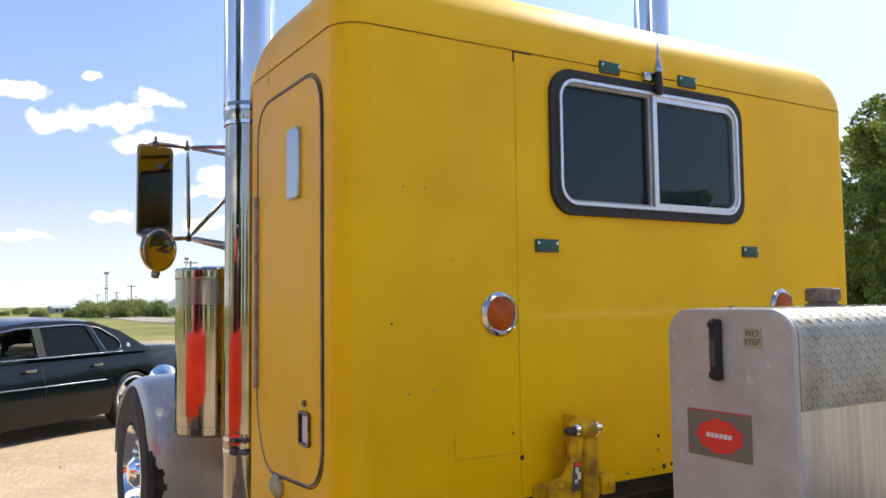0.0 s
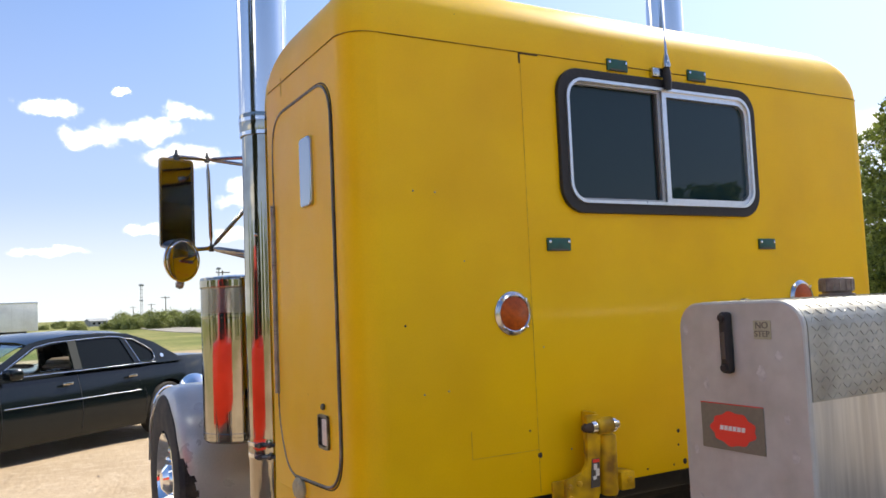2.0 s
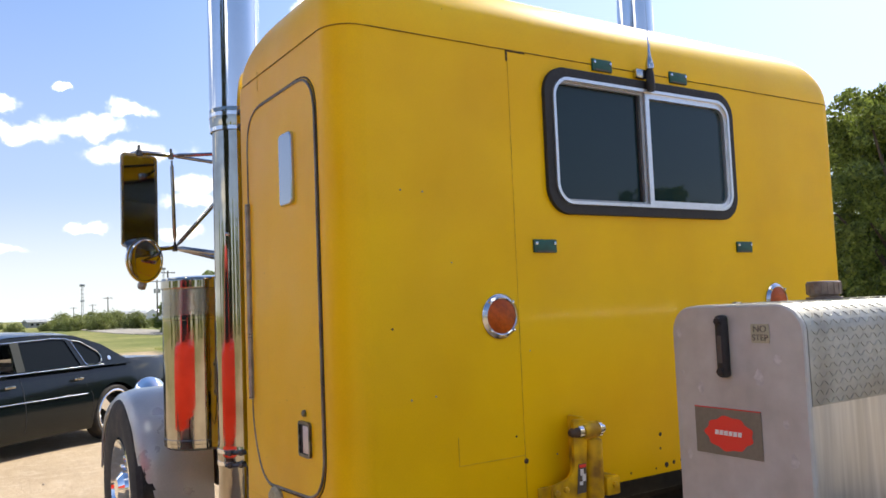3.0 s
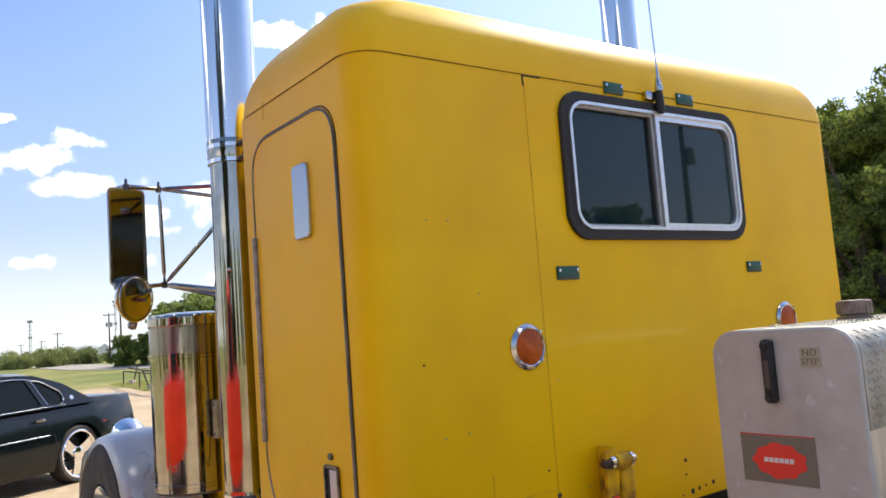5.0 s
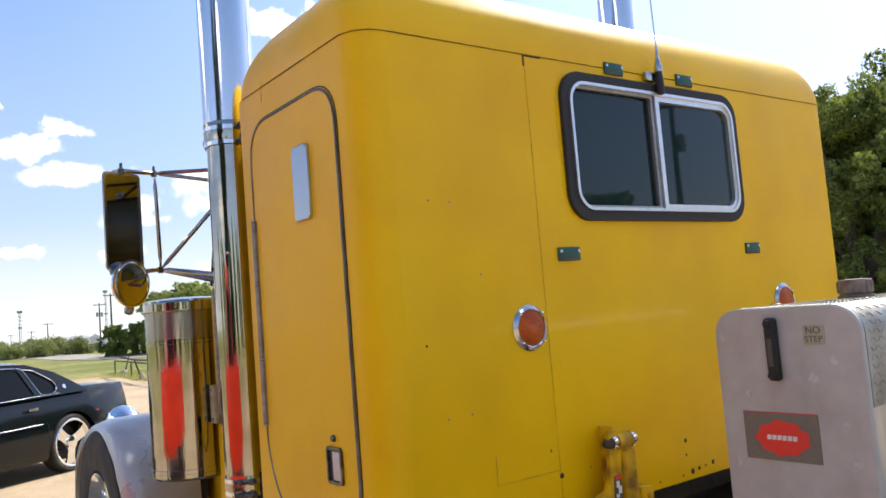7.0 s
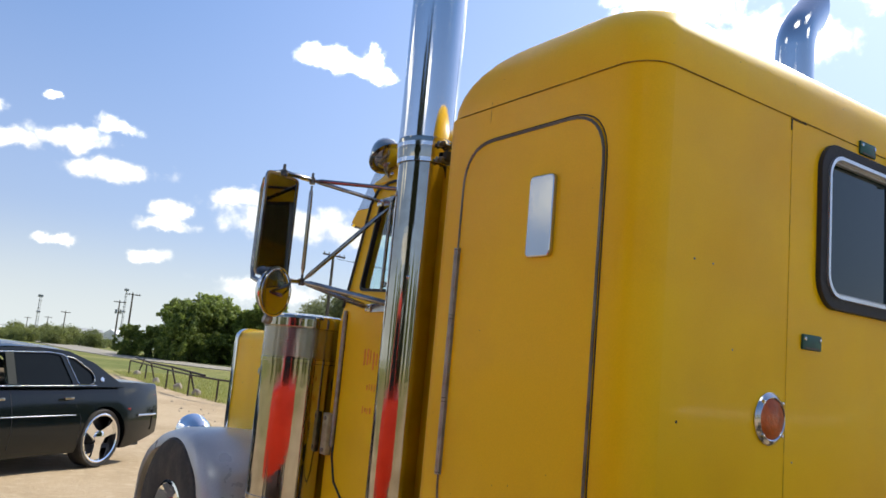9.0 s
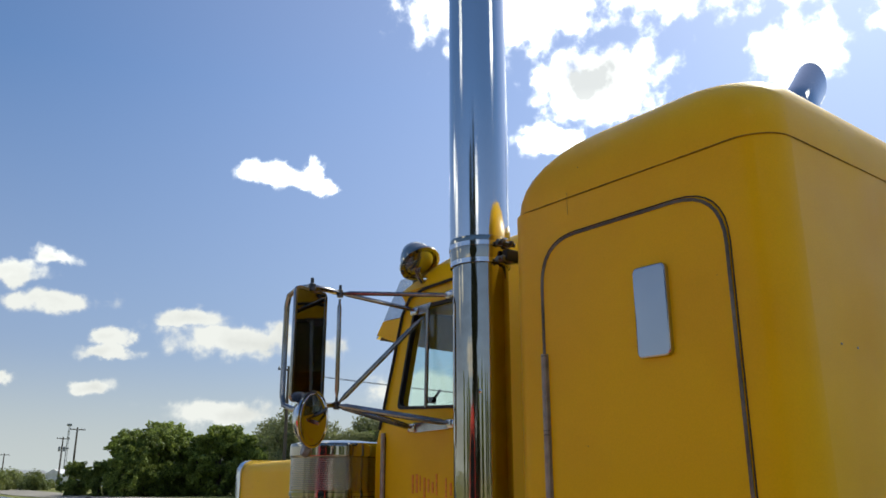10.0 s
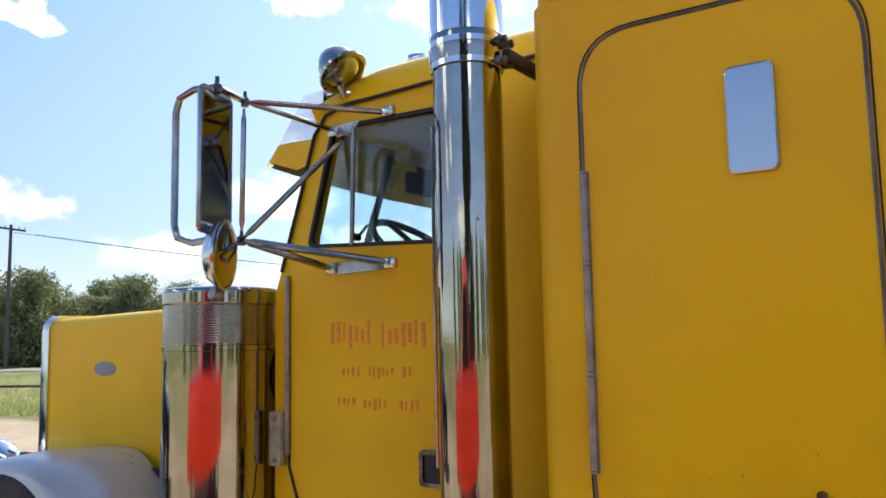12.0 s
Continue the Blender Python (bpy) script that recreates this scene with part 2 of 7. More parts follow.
MIRROR = mat("mirror_glass", (0.44, 0.44, 0.43), 0.015, 1.0)
# the dark tint stands in for the dull surroundings this mirror reflects
MIRROR_DARK = mat("darkened_mirror_glass", (0.20, 0.20, 0.19), 0.05, 1.0, grain=0.15, grain_scale=30)
ARM_STEEL = mat("dull_stainless_tube", (0.36, 0.35, 0.34), 0.2, 1.0, grain=0.12, grain_scale=40, stain=(0.14, 0.11, 0.09), stain_amount=0.5, stain_scale=12)
HEADLINER = mat("pale_cab_headliner", (0.66, 0.66, 0.62), 0.85, grain=0.1, grain_scale=30)
BRACKET_PAINT = mat("faded_bracket_paint", (0.42, 0.38, 0.22), 0.6, grain=0.15, grain_scale=60, stain=(0.2, 0.14, 0.07), stain_amount=0.5, stain_scale=18)
POLISHED = mat("mirror_polished_aluminium", (0.50, 0.50, 0.50), 0.11, 1.0, stain=(0.44, 0.43, 0.42), stain_amount=0.4, stain_scale=5, bump=0.0006, bump_scale=9)
# pale pinkish tone for the sleeper door's latch paddle
PADDLE = mat("pale_paddle", (0.62, 0.55, 0.50), 0.5, 0.3, grain=0.08, grain_scale=60)
STEEL = mat("polished_steel", (0.62, 0.64, 0.66), 0.14, 1.0, grain=0.06, grain_scale=50, rough_var=0.05)
PERFORATED = mat("perforated_steel", (0.34, 0.32, 0.27), 0.15, 1.0, grain=0.2, grain_scale=220, bump=0.0004, bump_scale=190)
SCREEN_RIB = mat("dull_screen_wire", (0.33, 0.31, 0.27), 0.17, 1.0, grain=0.2, grain_scale=120)
RUBBER = mat("black_rubber", (0.018, 0.017, 0.017), 0.65, grain=0.2, grain_scale=90, bump=0.001, bump_scale=80)
JOINT_FAINT = mat("faint_panel_joint", (0.68, 0.39, 0.008), 0.7, grain=0.3, grain_scale=30, stain=(0.12, 0.07, 0.015), stain_amount=0.7, stain_scale=11)
JOINT = mat("shaded_grimy_joint", (0.46, 0.25, 0.012), 0.8, grain=0.4, grain_scale=30, stain=(0.08, 0.045, 0.012), stain_amount=0.75, stain_scale=5)
SEALANT = mat("dark_joint", (0.06, 0.04, 0.015), 0.8)
ALU = mat("aluminium_frame", (0.72, 0.73, 0.74), 0.34, 0.85, grain=0.06, grain_scale=60, rough_var=0.08)
WINDOW_TRACK = mat("grey_window_track", (0.34, 0.35, 0.36), 0.45, 0.5, grain=0.1, grain_scale=60)
TANK = mat("weathered_tank_aluminium", (0.50, 0.495, 0.455), 0.62, 0.1, grain=0.06, grain_scale=26, stain=(0.37, 0.34, 0.29), stain_amount=0.55, stain_scale=7,
           rough_var=0.12, bump=0.0008, bump_scale=40)
TANK_SCUFF = mat("grimy_tank_aluminium", (0.50, 0.495, 0.475), 0.7, 0.1, grain=0.25, grain_scale=60)
TANK_SIDE = mat("brushed_tank_aluminium", (0.62, 0.61, 0.58), 0.38, 0.75, grain=0.16, grain_scale=9, stain=(0.45, 0.43, 0.38), stain_amount=0.5, stain_scale=3,
                stretch=(6, 6, 0.35), rough_var=0.1)
TREAD = mat("tread_plate_aluminium", (0.45, 0.44, 0.38), 0.5, 0.4, grain=0.14, grain_scale=40, stain=(0.26, 0.23, 0.17), stain_amount=0.75, stain_scale=10, rough_var=0.12)
SILVER = mat("silver_fender_paint", (0.47, 0.47, 0.45), 0.33, 0.25, grain=0.05, grain_scale=120, stain=(0.22, 0.21, 0.2), stain_amount=0.4, stain_scale=3, coat=0.3, rough_var=0.08)
BLACK = mat("black_chassis_paint", (0.012, 0.012, 0.012), 0.6, grain=0.3, grain_scale=40, stain=(0.06, 0.05, 0.035), stain_amount=0.4, stain_scale=7)
DARK_GLASS = mat("tinted_glass", (0.009, 0.024, 0.027), 0.02, spec=0.37)
GLASS = mat("clear_glass", (0.80, 0.92, 0.90), 0.0, alpha_glass=1.0)
GREEN = mat("green_plate", (0.010, 0.085, 0.06), 0.5, grain=0.1, grain_scale=70, stain=(0.02, 0.04, 0.03), stain_amount=0.6, stain_scale=30)
AMBER = mat("amber_lens", (0.46, 0.080, 0.003), 0.30, grain=0.2, grain_scale=90, stain=(0.20, 0.028, 0.003), stain_amount=0.6, stain_scale=22, bump=0.0012, bump_scale=110, spec=0.3)
TAG_RED = mat("red_sticker", (0.80, 0.05, 0.03), 0.5)
TAG_GREY = mat("grey_sticker", (0.19, 0.175, 0.13), 0.6, grain=0.08, grain_scale=90)
TAG_PALE = mat("pale_sticker", (0.50, 0.46, 0.38), 0.6, grain=0.05, grain_scale=60)
TAG_TANK = mat("faded_notice", (0.40, 0.39, 0.27), 0.6, grain=0.06, grain_scale=60)
INK = mat("dark_ink", (0.09, 0.075, 0.06), 0.7)
INK_FADED = mat("faded_ink", (0.17, 0.155, 0.12), 0.7)
INK_WHITE = mat("white_ink", (0.75, 0.73, 0.70), 0.6)
SIGN_RED = mat("faded_red_lettering", (0.78, 0.25, 0.008), 0.5, grain=0.2, grain_scale=80)
TYRE = mat("tyre_rubber", (0.02, 0.019, 0.018), 0.8, grain=0.3, grain_scale=60, stain=(0.09, 0.075, 0.055), stain_amount=0.5, stain_scale=9)
SOOT = mat("soot", (0.006, 0.006, 0.006), 0.95, grain=0.3, grain_scale=60, spec=0.05)
CAP_METAL = mat("rusty_cap_metal", (0.26, 0.21, 0.18), 0.5, 0.5, grain=0.25, grain_scale=45, stain=(0.12, 0.06, 0.035), stain_amount=0.7, stain_scale=22)
SEAL = mat("worn_grey_edging", (0.11, 0.10, 0.085), 0.38, 0.4, grain=0.2, grain_scale=40, stain=(0.36, 0.34, 0.31), stain_amount=0.6, stain_scale=9)
HINGE = mat("weathered_hinge_steel", (0.36, 0.34, 0.31), 0.48, 0.7, grain=0.2, grain_scale=40, stain=(0.12, 0.09, 0.06), stain_amount=0.6, stain_scale=12)
HINGE_DARK = mat("blackened_steel", (0.08, 0.075, 0.07), 0.3, 0.8, grain=0.2, grain_scale=40, stain=(0.3, 0.29, 0.27), stain_amount=0.5, stain_scale=40)
INTERIOR = mat("grey_cab_lining", (0.10, 0.095, 0.085), 0.8, grain=0.2, grain_scale=30)
CAR_BLACK = mat("black_car_paint", (0.004, 0.007, 0.008), 0.14, coat=0.12, spec=0.28, grain=0.1, grain_scale=200, stain=(0.014, 0.014, 0.013), stain_amount=0.35, stain_scale=3, rough_var=0.04)
INTERIOR_DARK = mat("dull_pillar_paint", (0.03, 0.035, 0.034), 0.7, spec=0.15)
CAR_TRIM = mat("car_trim", (0.016, 0.016, 0.017), 0.5)
CAR_GLASS = mat("smoked_car_glass", (0.006, 0.008, 0.008), 0.04, spec=0.12)
TAIL_RED = mat("red_tail_lens", (0.30, 0.01, 0.012), 0.15, coat=0.4)
TAN = mat("tan_upholstery", (0.20, 0.16, 0.12), 0.8, grain=0.15, grain_scale=40)
RED = mat("red_vehicle_paint", (0.42, 0.020, 0.006), 0.35, coat=0.2, grain=0.05, grain_scale=100)
WHITE_BOX = mat("white_trailer_panel", (0.86, 0.84, 0.80), 0.5, grain=0.04, grain_scale=4, stain=(0.55, 0.5, 0.44), stain_amount=0.4, stain_scale=0.8)
WOOD = mat("weathered_pole_wood", (0.10, 0.08, 0.06), 0.85, grain=0.3, grain_scale=14, stretch=(8, 8, 0.6))
PIPE = mat("rusty_dark_pipe", (0.045, 0.035, 0.028), 0.7, 0.2, grain=0.3, grain_scale=20, stain=(0.12, 0.06, 0.03), stain_amount=0.5, stain_scale=6)
CONCRETE = mat("broken_concrete", (0.36, 0.30, 0.24), 0.9, grain=0.2, grain_scale=14, bump=0.01, bump_scale=20)
BARK = mat("bark", (0.10, 0.075, 0.05), 0.9, grain=0.35, grain_scale=16, stretch=(3, 3, 0.6), bump=0.02, bump_scale=14)
GREY_WALL = mat("grey_shed_wall", (0.30, 0.31, 0.31), 0.7, grain=0.1, grain_scale=1.0)
ASPHALT = mat("pale_asphalt", (0.30, 0.27, 0.22), 0.9, grain=0.15, grain_scale=8, stain=(0.2, 0.18, 0.15), stain_amount=0.5, stain_scale=0.4)


def leaf_material(name, dark, light):
    m = bpy.data.materials.new(name)
    m.use_nodes = True
    nt = m.node_tree
    N, L = nt.nodes.new, nt.links.new
    p = nt.nodes["Principled BSDF"]
    p.inputs["Roughness"].default_value = 0.55
    geo = N("ShaderNodeNewGeometry")
    oi = N("ShaderNodeObjectInfo")
    ramp = N("ShaderNodeMix")
    ramp.data_type = "RGBA"
    add = N("ShaderNodeMath")
    add.operation = "MULTIPLY_ADD"
    L(oi.outputs["Random"], add.inputs[0])
    add.inputs[1].default_value = 0.3
    L(geo.outputs["Random Per Island"], add.inputs[2])
    add.use_clamp = True
    L(add.outputs[0], ramp.inputs["Factor"])
    ramp.inputs["A"].default_value, ramp.inputs["B"].default_value = (*dark, 1), (*light, 1)
    L(ramp.outputs["Result"], p.inputs["Base Color"])
    tr = N("ShaderNodeBsdfTranslucent")
    L(ramp.outputs["Result"], tr.inputs["Color"])
    mx = N("ShaderNodeMixShader")
    mx.inputs[0].default_value = 0.45
    L(p.outputs[0], mx.inputs[1])
    L(tr.outputs[0], mx.inputs[2])
    L(mx.outputs[0], nt.nodes["Material Output"].inputs["Surface"])
    return m


LEAF = leaf_material("broad_leaves", (0.020, 0.038, 0.011), (0.26, 0.32, 0.060))
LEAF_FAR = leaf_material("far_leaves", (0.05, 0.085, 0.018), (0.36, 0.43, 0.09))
LEAF_DRY = leaf_material("olive_leaves", (0.11, 0.13, 0.05), (0.32, 0.34, 0.15))
LEAF_CEDAR = leaf_material("dark_cedar_needles", (0.008, 0.014, 0.006), (0.028, 0.04, 0.014))
# the haze of distance is mixed into the far scrub's leaf colours
LEAF_HAZE = leaf_material("hazy_far_leaves", (0.06, 0.085, 0.025), (0.30, 0.33, 0.10))
GRASS = leaf_material("grass_blades", (0.20, 0.23, 0.05), (0.40, 0.40, 0.13))


def ground_material():
    m = bpy.data.materials.new("dirt_and_field")
    m.use_nodes = True
    nt = m.node_tree
    N, L = nt.nodes.new, nt.links.new
    p = nt.nodes["Principled BSDF"]
    p.inputs["Roughness"].default_value = 0.95
    p.inputs["Specular IOR Level"].default_value = 0.15
    tc = N("ShaderNodeTexCoord")
    sep = N("ShaderNodeSeparateXYZ")
    L(tc.outputs["Object"], sep.inputs[0])

    def noise_tex(scale, detail, rough=0.55):
        n = N("ShaderNodeTexNoise")
        n.inputs["Scale"].default_value, n.inputs["Detail"].default_value, n.inputs["Roughness"].default_value = scale, detail, rough
        L(tc.outputs["Object"], n.inputs["Vector"])
        return n.outputs["Fac"]

    def mixc(f, a, b):
        x = N("ShaderNodeMix")
        x.data_type = "RGBA"
        L(f, x.inputs["Factor"])
        for key, v in (("A", a), ("B", b)):
            if isinstance(v, tuple):
                x.inputs[key].default_value = (*v, 1)
            else:
                L(v, x.inputs[key])
        return x.outputs["Result"]

    def ramp(v, lo, hi):
        r = N("ShaderNodeMapRange")
        r.interpolation_type = "SMOOTHSTEP"
        L(v, r.inputs["Value"])
        r.inputs["From Min"].default_value, r.inputs["From Max"].default_value = lo, hi
        return r.outputs[0]

    def mth(op, a, b):
        n = N("ShaderNodeMath")
        n.operation = op
        for i, v in enumerate((a, b)):
            if isinstance(v, (int, float)):
                n.inputs[i].default_value = v
            else:
                L(v, n.inputs[i])
        return n.outputs[0]

    dirt = mixc(ramp(noise_tex(0.35, 6), 0.35, 0.7), (0.47, 0.36, 0.235), (0.37, 0.275, 0.17))
    dirt = mixc(ramp(noise_tex(6.0, 8, 0.7), 0.45, 0.75), dirt, (0.53, 0.42, 0.29))
    dirt = mixc(ramp(noise_tex(38.0, 4, 0.7), 0.56, 0.74), dirt, (0.27, 0.20, 0.13))
    grass = mixc(ramp(noise_tex(0.12, 6), 0.35, 0.68), (0.15, 0.17, 0.045), (0.31, 0.27, 0.10))
    grass = mixc(ramp(noise_tex(1.7, 8, 0.7), 0.42, 0.72), grass, (0.10, 0.13, 0.035))
    # the field begins past the fence, the lot lies on this side of it
    edge = mth("ADD", mth("ADD", sep.outputs[1], mth("MULTIPLY", sep.outputs[0], 0.9)), mth("MULTIPLY", noise_tex(0.6, 5), 3.0))
    f1 = ramp(edge, 26.0, 27.6)
    f2 = ramp(mth("ADD", sep.outputs[0], mth("MULTIPLY", noise_tex(0.5, 5), 3.0)), 8.8, 9.8)
    f3 = ramp(mth("ADD", sep.outputs[1], mth("MULTIPLY", noise_tex(0.4, 5), 3.0)), 42.0, 45.0)
    # grass colour mixed into the unseen side of the lot, away from the fence
    f4 = ramp(mth("ADD", mth("MULTIPLY", sep.outputs[0], -1.0), mth("MULTIPLY", noise_tex(0.5, 5), 3.0)), 8.0, 14.0)
    f = mth("MAXIMUM", mth("MAXIMUM", mth("MULTIPLY", f1, f2), f3), mth("MULTIPLY", f4, 0.6))
    L(mixc(f, dirt, grass), p.inputs["Base Color"])
    b = N("ShaderNodeBump")
    b.inputs["Strength"].default_value, b.inputs["Distance"].default_value = 1.0, 0.025
    L(noise_tex(14.0, 8, 0.65), b.inputs["Height"])
    L(b.outputs[0], p.inputs["Normal"])
    return m


GROUND = ground_material()


# ---- building helpers ----
PLACE = [Matrix.Identity(4)]


def placing(sy=1.0, sz=1.0, dx=0.0, dy=0.0, dz=0.0, sx=1.0):
    """Stretch and shift what is built from here on."""
    PLACE[0] = Matrix.Translation((dx, dy, dz)) @ Matrix.Diagonal((sx, sy, sz, 1))


def finish(name, bm, material, parent=None, label="", angle=32.0, weld=True):
    bmesh.ops.transform(bm, matrix=PLACE[0], verts=bm.verts)
    if weld:
        bmesh.ops.remove_doubles(bm, verts=bm.verts, dist=1e-5)
    bmesh.ops.recalc_face_normals(bm, faces=bm.faces)
    flat = bm.faces.layers.int.get("flat")
    for f in bm.faces:
        f.smooth = not (flat and f[flat])
    lim = radians(angle)
    for e in bm.edges:
        if len(e.link_faces) == 2 and e.calc_face_angle(0.0) > lim:
            e.smooth = False
    me = bpy.data.meshes.new(name)
    bm.to_mesh(me)
    bm.free()
    me.materials.append(material)
    ob = new(name, me)
    if parent is not None:
        ob.parent = parent
    if label:
        tagged(ob, label)
    return ob


def part(name, bm, material, parent, label="", angle=32.0):
    return finish(name, bm, material, parent, label, angle)


def thing(name, label, category, group="", kind="", at=None):
    e = new(name)
    e.empty_display_size = 0.2
    if at is not None:
        e.matrix_basis = at
    return tagged(e, label, category, group, kind)


def mesh_bm():
    return bmesh.new()


def add_box(bm, lo, hi, bevel=0.0, seg=2, m=None):
    lo, hi = Vector(lo), Vector(hi)
    mm = Matrix.Translation((lo + hi) / 2) @ Matrix.Diagonal((*(hi - lo), 1))
    r = bmesh.ops.create_cube(bm, size=1.0, matrix=mm if m is None else m @ mm)
    if bevel > 0:
        es = {e for v in r["verts"] for e in v.link_edges}
        bmesh.ops.bevel(bm, geom=list(es), offset=bevel, segments=seg, profile=0.5, affect="EDGES")
    return bm


def add_lathe(bm, prof, m=None, seg=32, sweep=360.0):
    """prof: (radius, height) along local z."""
    m = m or Matrix.Identity(4)
    full = sweep >= 359.9
    n = seg if full else seg + 1
    rings = []
    for r, h in prof:
        if r < 1e-6:
            rings.append([bm.verts.new(m @ Vector((0, 0, h)))])
        else:
            rings.append([bm.verts.new(m @ Vector((r * math.cos(radians(sweep) * i / seg), r * math.sin(radians(sweep) * i / seg), h))) for i in range(n)])
    for a, b in zip(rings, rings[1:]):
        for i in range(seg):
            j = (i + 1) % n
            if len(a) == 1 and len(b) == 1:
                continue
            if len(a) == 1:
                bm.faces.new((a[0], b[i], b[j]))
            elif len(b) == 1:
                bm.faces.new((a[i], a[j], b[0]))
            else:
                bm.faces.new((a[i], a[j], b[j], b[i]))
    return bm


def axis_matrix(p, d):
    """A frame at p whose z runs along d."""
    return Matrix.Translation(p) @ Vector(d).to_track_quat("Z", "Y").to_matrix().to_4x4()


def add_rod(bm, a, b, r, r2=None, seg=14, cap=True):
    a, b = Vector(a), Vector(b)
    n = (b - a).length
    r2 = r if r2 is None else r2
    prof = [(r, 0), (r2, n)]
    if cap:
        prof = [(0, 0)] + prof + [(0, n)]
    return add_lathe(bm, prof, axis_matrix(a, b - a), seg)


def add_tube(bm, pts, r, seg=10, closed=False, flat=1.0):
    """A round bar along a path."""
    pts = [Vector(p) for p in pts]
    n = len(pts)
    rings = []
    up = None
    for i, p in enumerate(pts):
        if closed:
            t = pts[(i + 1) % n] - pts[i - 1]
        else:
            t = pts[min(i + 1, n - 1)] - pts[max(i - 1, 0)]
        t.normalize()
        if up is None:
            up = t.orthogonal().normalized()
        up = (up - t * up.dot(t)).normalized()
        side = t.cross(up)
        rr = r[i] if isinstance(r, (list, tuple)) else r
        rings.append([bm.verts.new(p + (up * math.cos(a) + side * math.sin(a) * flat) * rr) for a in (2 * math.pi * k / seg for k in range(seg))])
    pairs = list(zip(rings, rings[1:])) + ([(rings[-1], rings[0])] if closed else [])
    for a, b in pairs:
        for k in range(seg):
            bm.faces.new((a[k], a[(k + 1) % seg], b[(k + 1) % seg], b[k]))
    if not closed:
        bm.faces.new(rings[0])
        bm.faces.new(rings[-1])
    return bm


def rrect(u0, v0, u1, v1, r, n=6):
    """A rectangle with round corners, anticlockwise."""
    rs = r if isinstance(r, (list, tuple)) else (r, r, r, r)
    out = []
    for (cu, cv, a0), q in zip(((u1 - rs[0], v0 + rs[0], -90), (u1 - rs[1], v1 - rs[1], 0), (u0 + rs[2], v1 - rs[2], 90), (u0 + rs[3], v0 + rs[3], 180)), rs):
        for i in range(n + 1):
            a = radians(a0 + 90.0 * i / n)
            out.append((cu + q * math.cos(a), cv + q * math.sin(a)))
    return out


def round_poly(pts, r, n=5):
    """Any outline with its corners rounded."""
    out = []
    k = len(pts)
    for i in range(k):
        a, b, c = Vector(pts[i - 1]), Vector(pts[i]), Vector(pts[(i + 1) % k])
        d1, d2 = (a - b), (c - b)
        q = min(r, d1.length * 0.45, d2.length * 0.45)
        p1, p2 = b + d1.normalized() * q, b + d2.normalized() * q
        for j in range(n + 1):
            s = j / n
            p = p1 * (1 - s) ** 2 + b * 2 * s * (1 - s) + p2 * s * s
            out.append((p.x, p.y))
    return out


def add_plate(bm, outer, holes, m, depth):
    """A flat plate with holes through it: outlines in the local x, y; it is depth thick along local z."""
    loops = []
    edges = []
    for o in [outer] + list(holes):
        vs = [bm.verts.new(m @ Vector((u, v, 0))) for u, v in o]
        loops.append(vs)
        edges += [bm.edges.new((vs[i], vs[(i + 1) % len(vs)])) for i in range(len(vs))]
    r = bmesh.ops.triangle_fill(bm, use_beauty=True, use_dissolve=False, edges=edges)
    faces = [f for f in r["geom"] if isinstance(f, bmesh.types.BMFace)]
    d = m.to_3x3() @ Vector((0, 0, depth))
    twin = {v: bm.verts.new(v.co + d) for vs in loops for v in vs}
    flat = bm.faces.layers.int.get("flat") or bm.faces.layers.int.new("flat")
    faces = [f for f in bm.faces if f.is_valid and all(v in twin for v in f.verts)]
    for f in faces:
        f[flat] = 1
        bm.faces.new([twin[v] for v in reversed(f.verts)])[flat] = 1
    for vs in loops:
        for i in range(len(vs)):
            a, b = vs[i], vs[(i + 1) % len(vs)]
            bm.faces.new((a, b, twin[b], twin[a]))
    return bm


def frame_m(o, u, v):
    """A frame at o with local x along u, local y along v."""
    u, v = Vector(u).normalized(), Vector(v).normalized()
    w = u.cross(v)
    m = Matrix.Identity(4)
    for i, c in enumerate((u, v, w)):
        m[0][i], m[1][i], m[2][i] = c
    return Matrix.Translation(o) @ m


def add_loft(bm, rings, close_ring=True, caps=True):
    rows = [[bm.verts.new(p) for p in ring] for ring in rings]
    for a, b in zip(rows, rows[1:]):
        n = len(a)
        for i in range(n if close_ring else n - 1):
            j = (i + 1) % n
            bm.faces.new((a[i], a[j], b[j], b[i]))
    if caps and close_ring:
        bm.faces.new(rows[0])
        bm.faces.new(rows[-1])
    return bm


REAR = frame_m((0, 0, 0), (1, 0, 0), (0, 0, 1))            # local x across, local y up, on planes facing the rear
LEFT = frame_m((0, 0, 0), (0, 1, 0), (0, 0, 1))            # local x ahead, local y up, on planes facing the side


def rear_at(y):
    return Matrix.Translation((0, y, 0)) @ REAR


def left_at(x):
    return Matrix.Translation((x, 0, 0)) @ LEFT


def text_part(name, body, size, m, material, parent, label=""):
    cu = bpy.data.curves.new(name, "FONT")
    cu.body, cu.size, cu.align_x, cu.align_y, cu.extrude = body, size, "CENTER", "CENTER", 0.0006
    tmp = bpy.data.objects.new(name, cu)
    scene.collection.objects.link(tmp)
    dg = bpy.context.evaluated_depsgraph_get()
    me = bpy.data.meshes.new_from_object(tmp.evaluated_get(dg))
    bpy.data.objects.remove(tmp)
    bpy.data.curves.remove(cu)
    me.transform(PLACE[0] @ m)
    me.materials.clear()
    me.materials.append(material)
    ob = new(name, me)
    ob.parent = parent
    return tagged(ob, label)


# ---- ground ----
def ground_z(x, y):
    a = max(0.0, y - 3.5)
    return -0.025 * min(a, 16.5) - 0.001 * min(max(0.0, a - 16.5), 130.0)


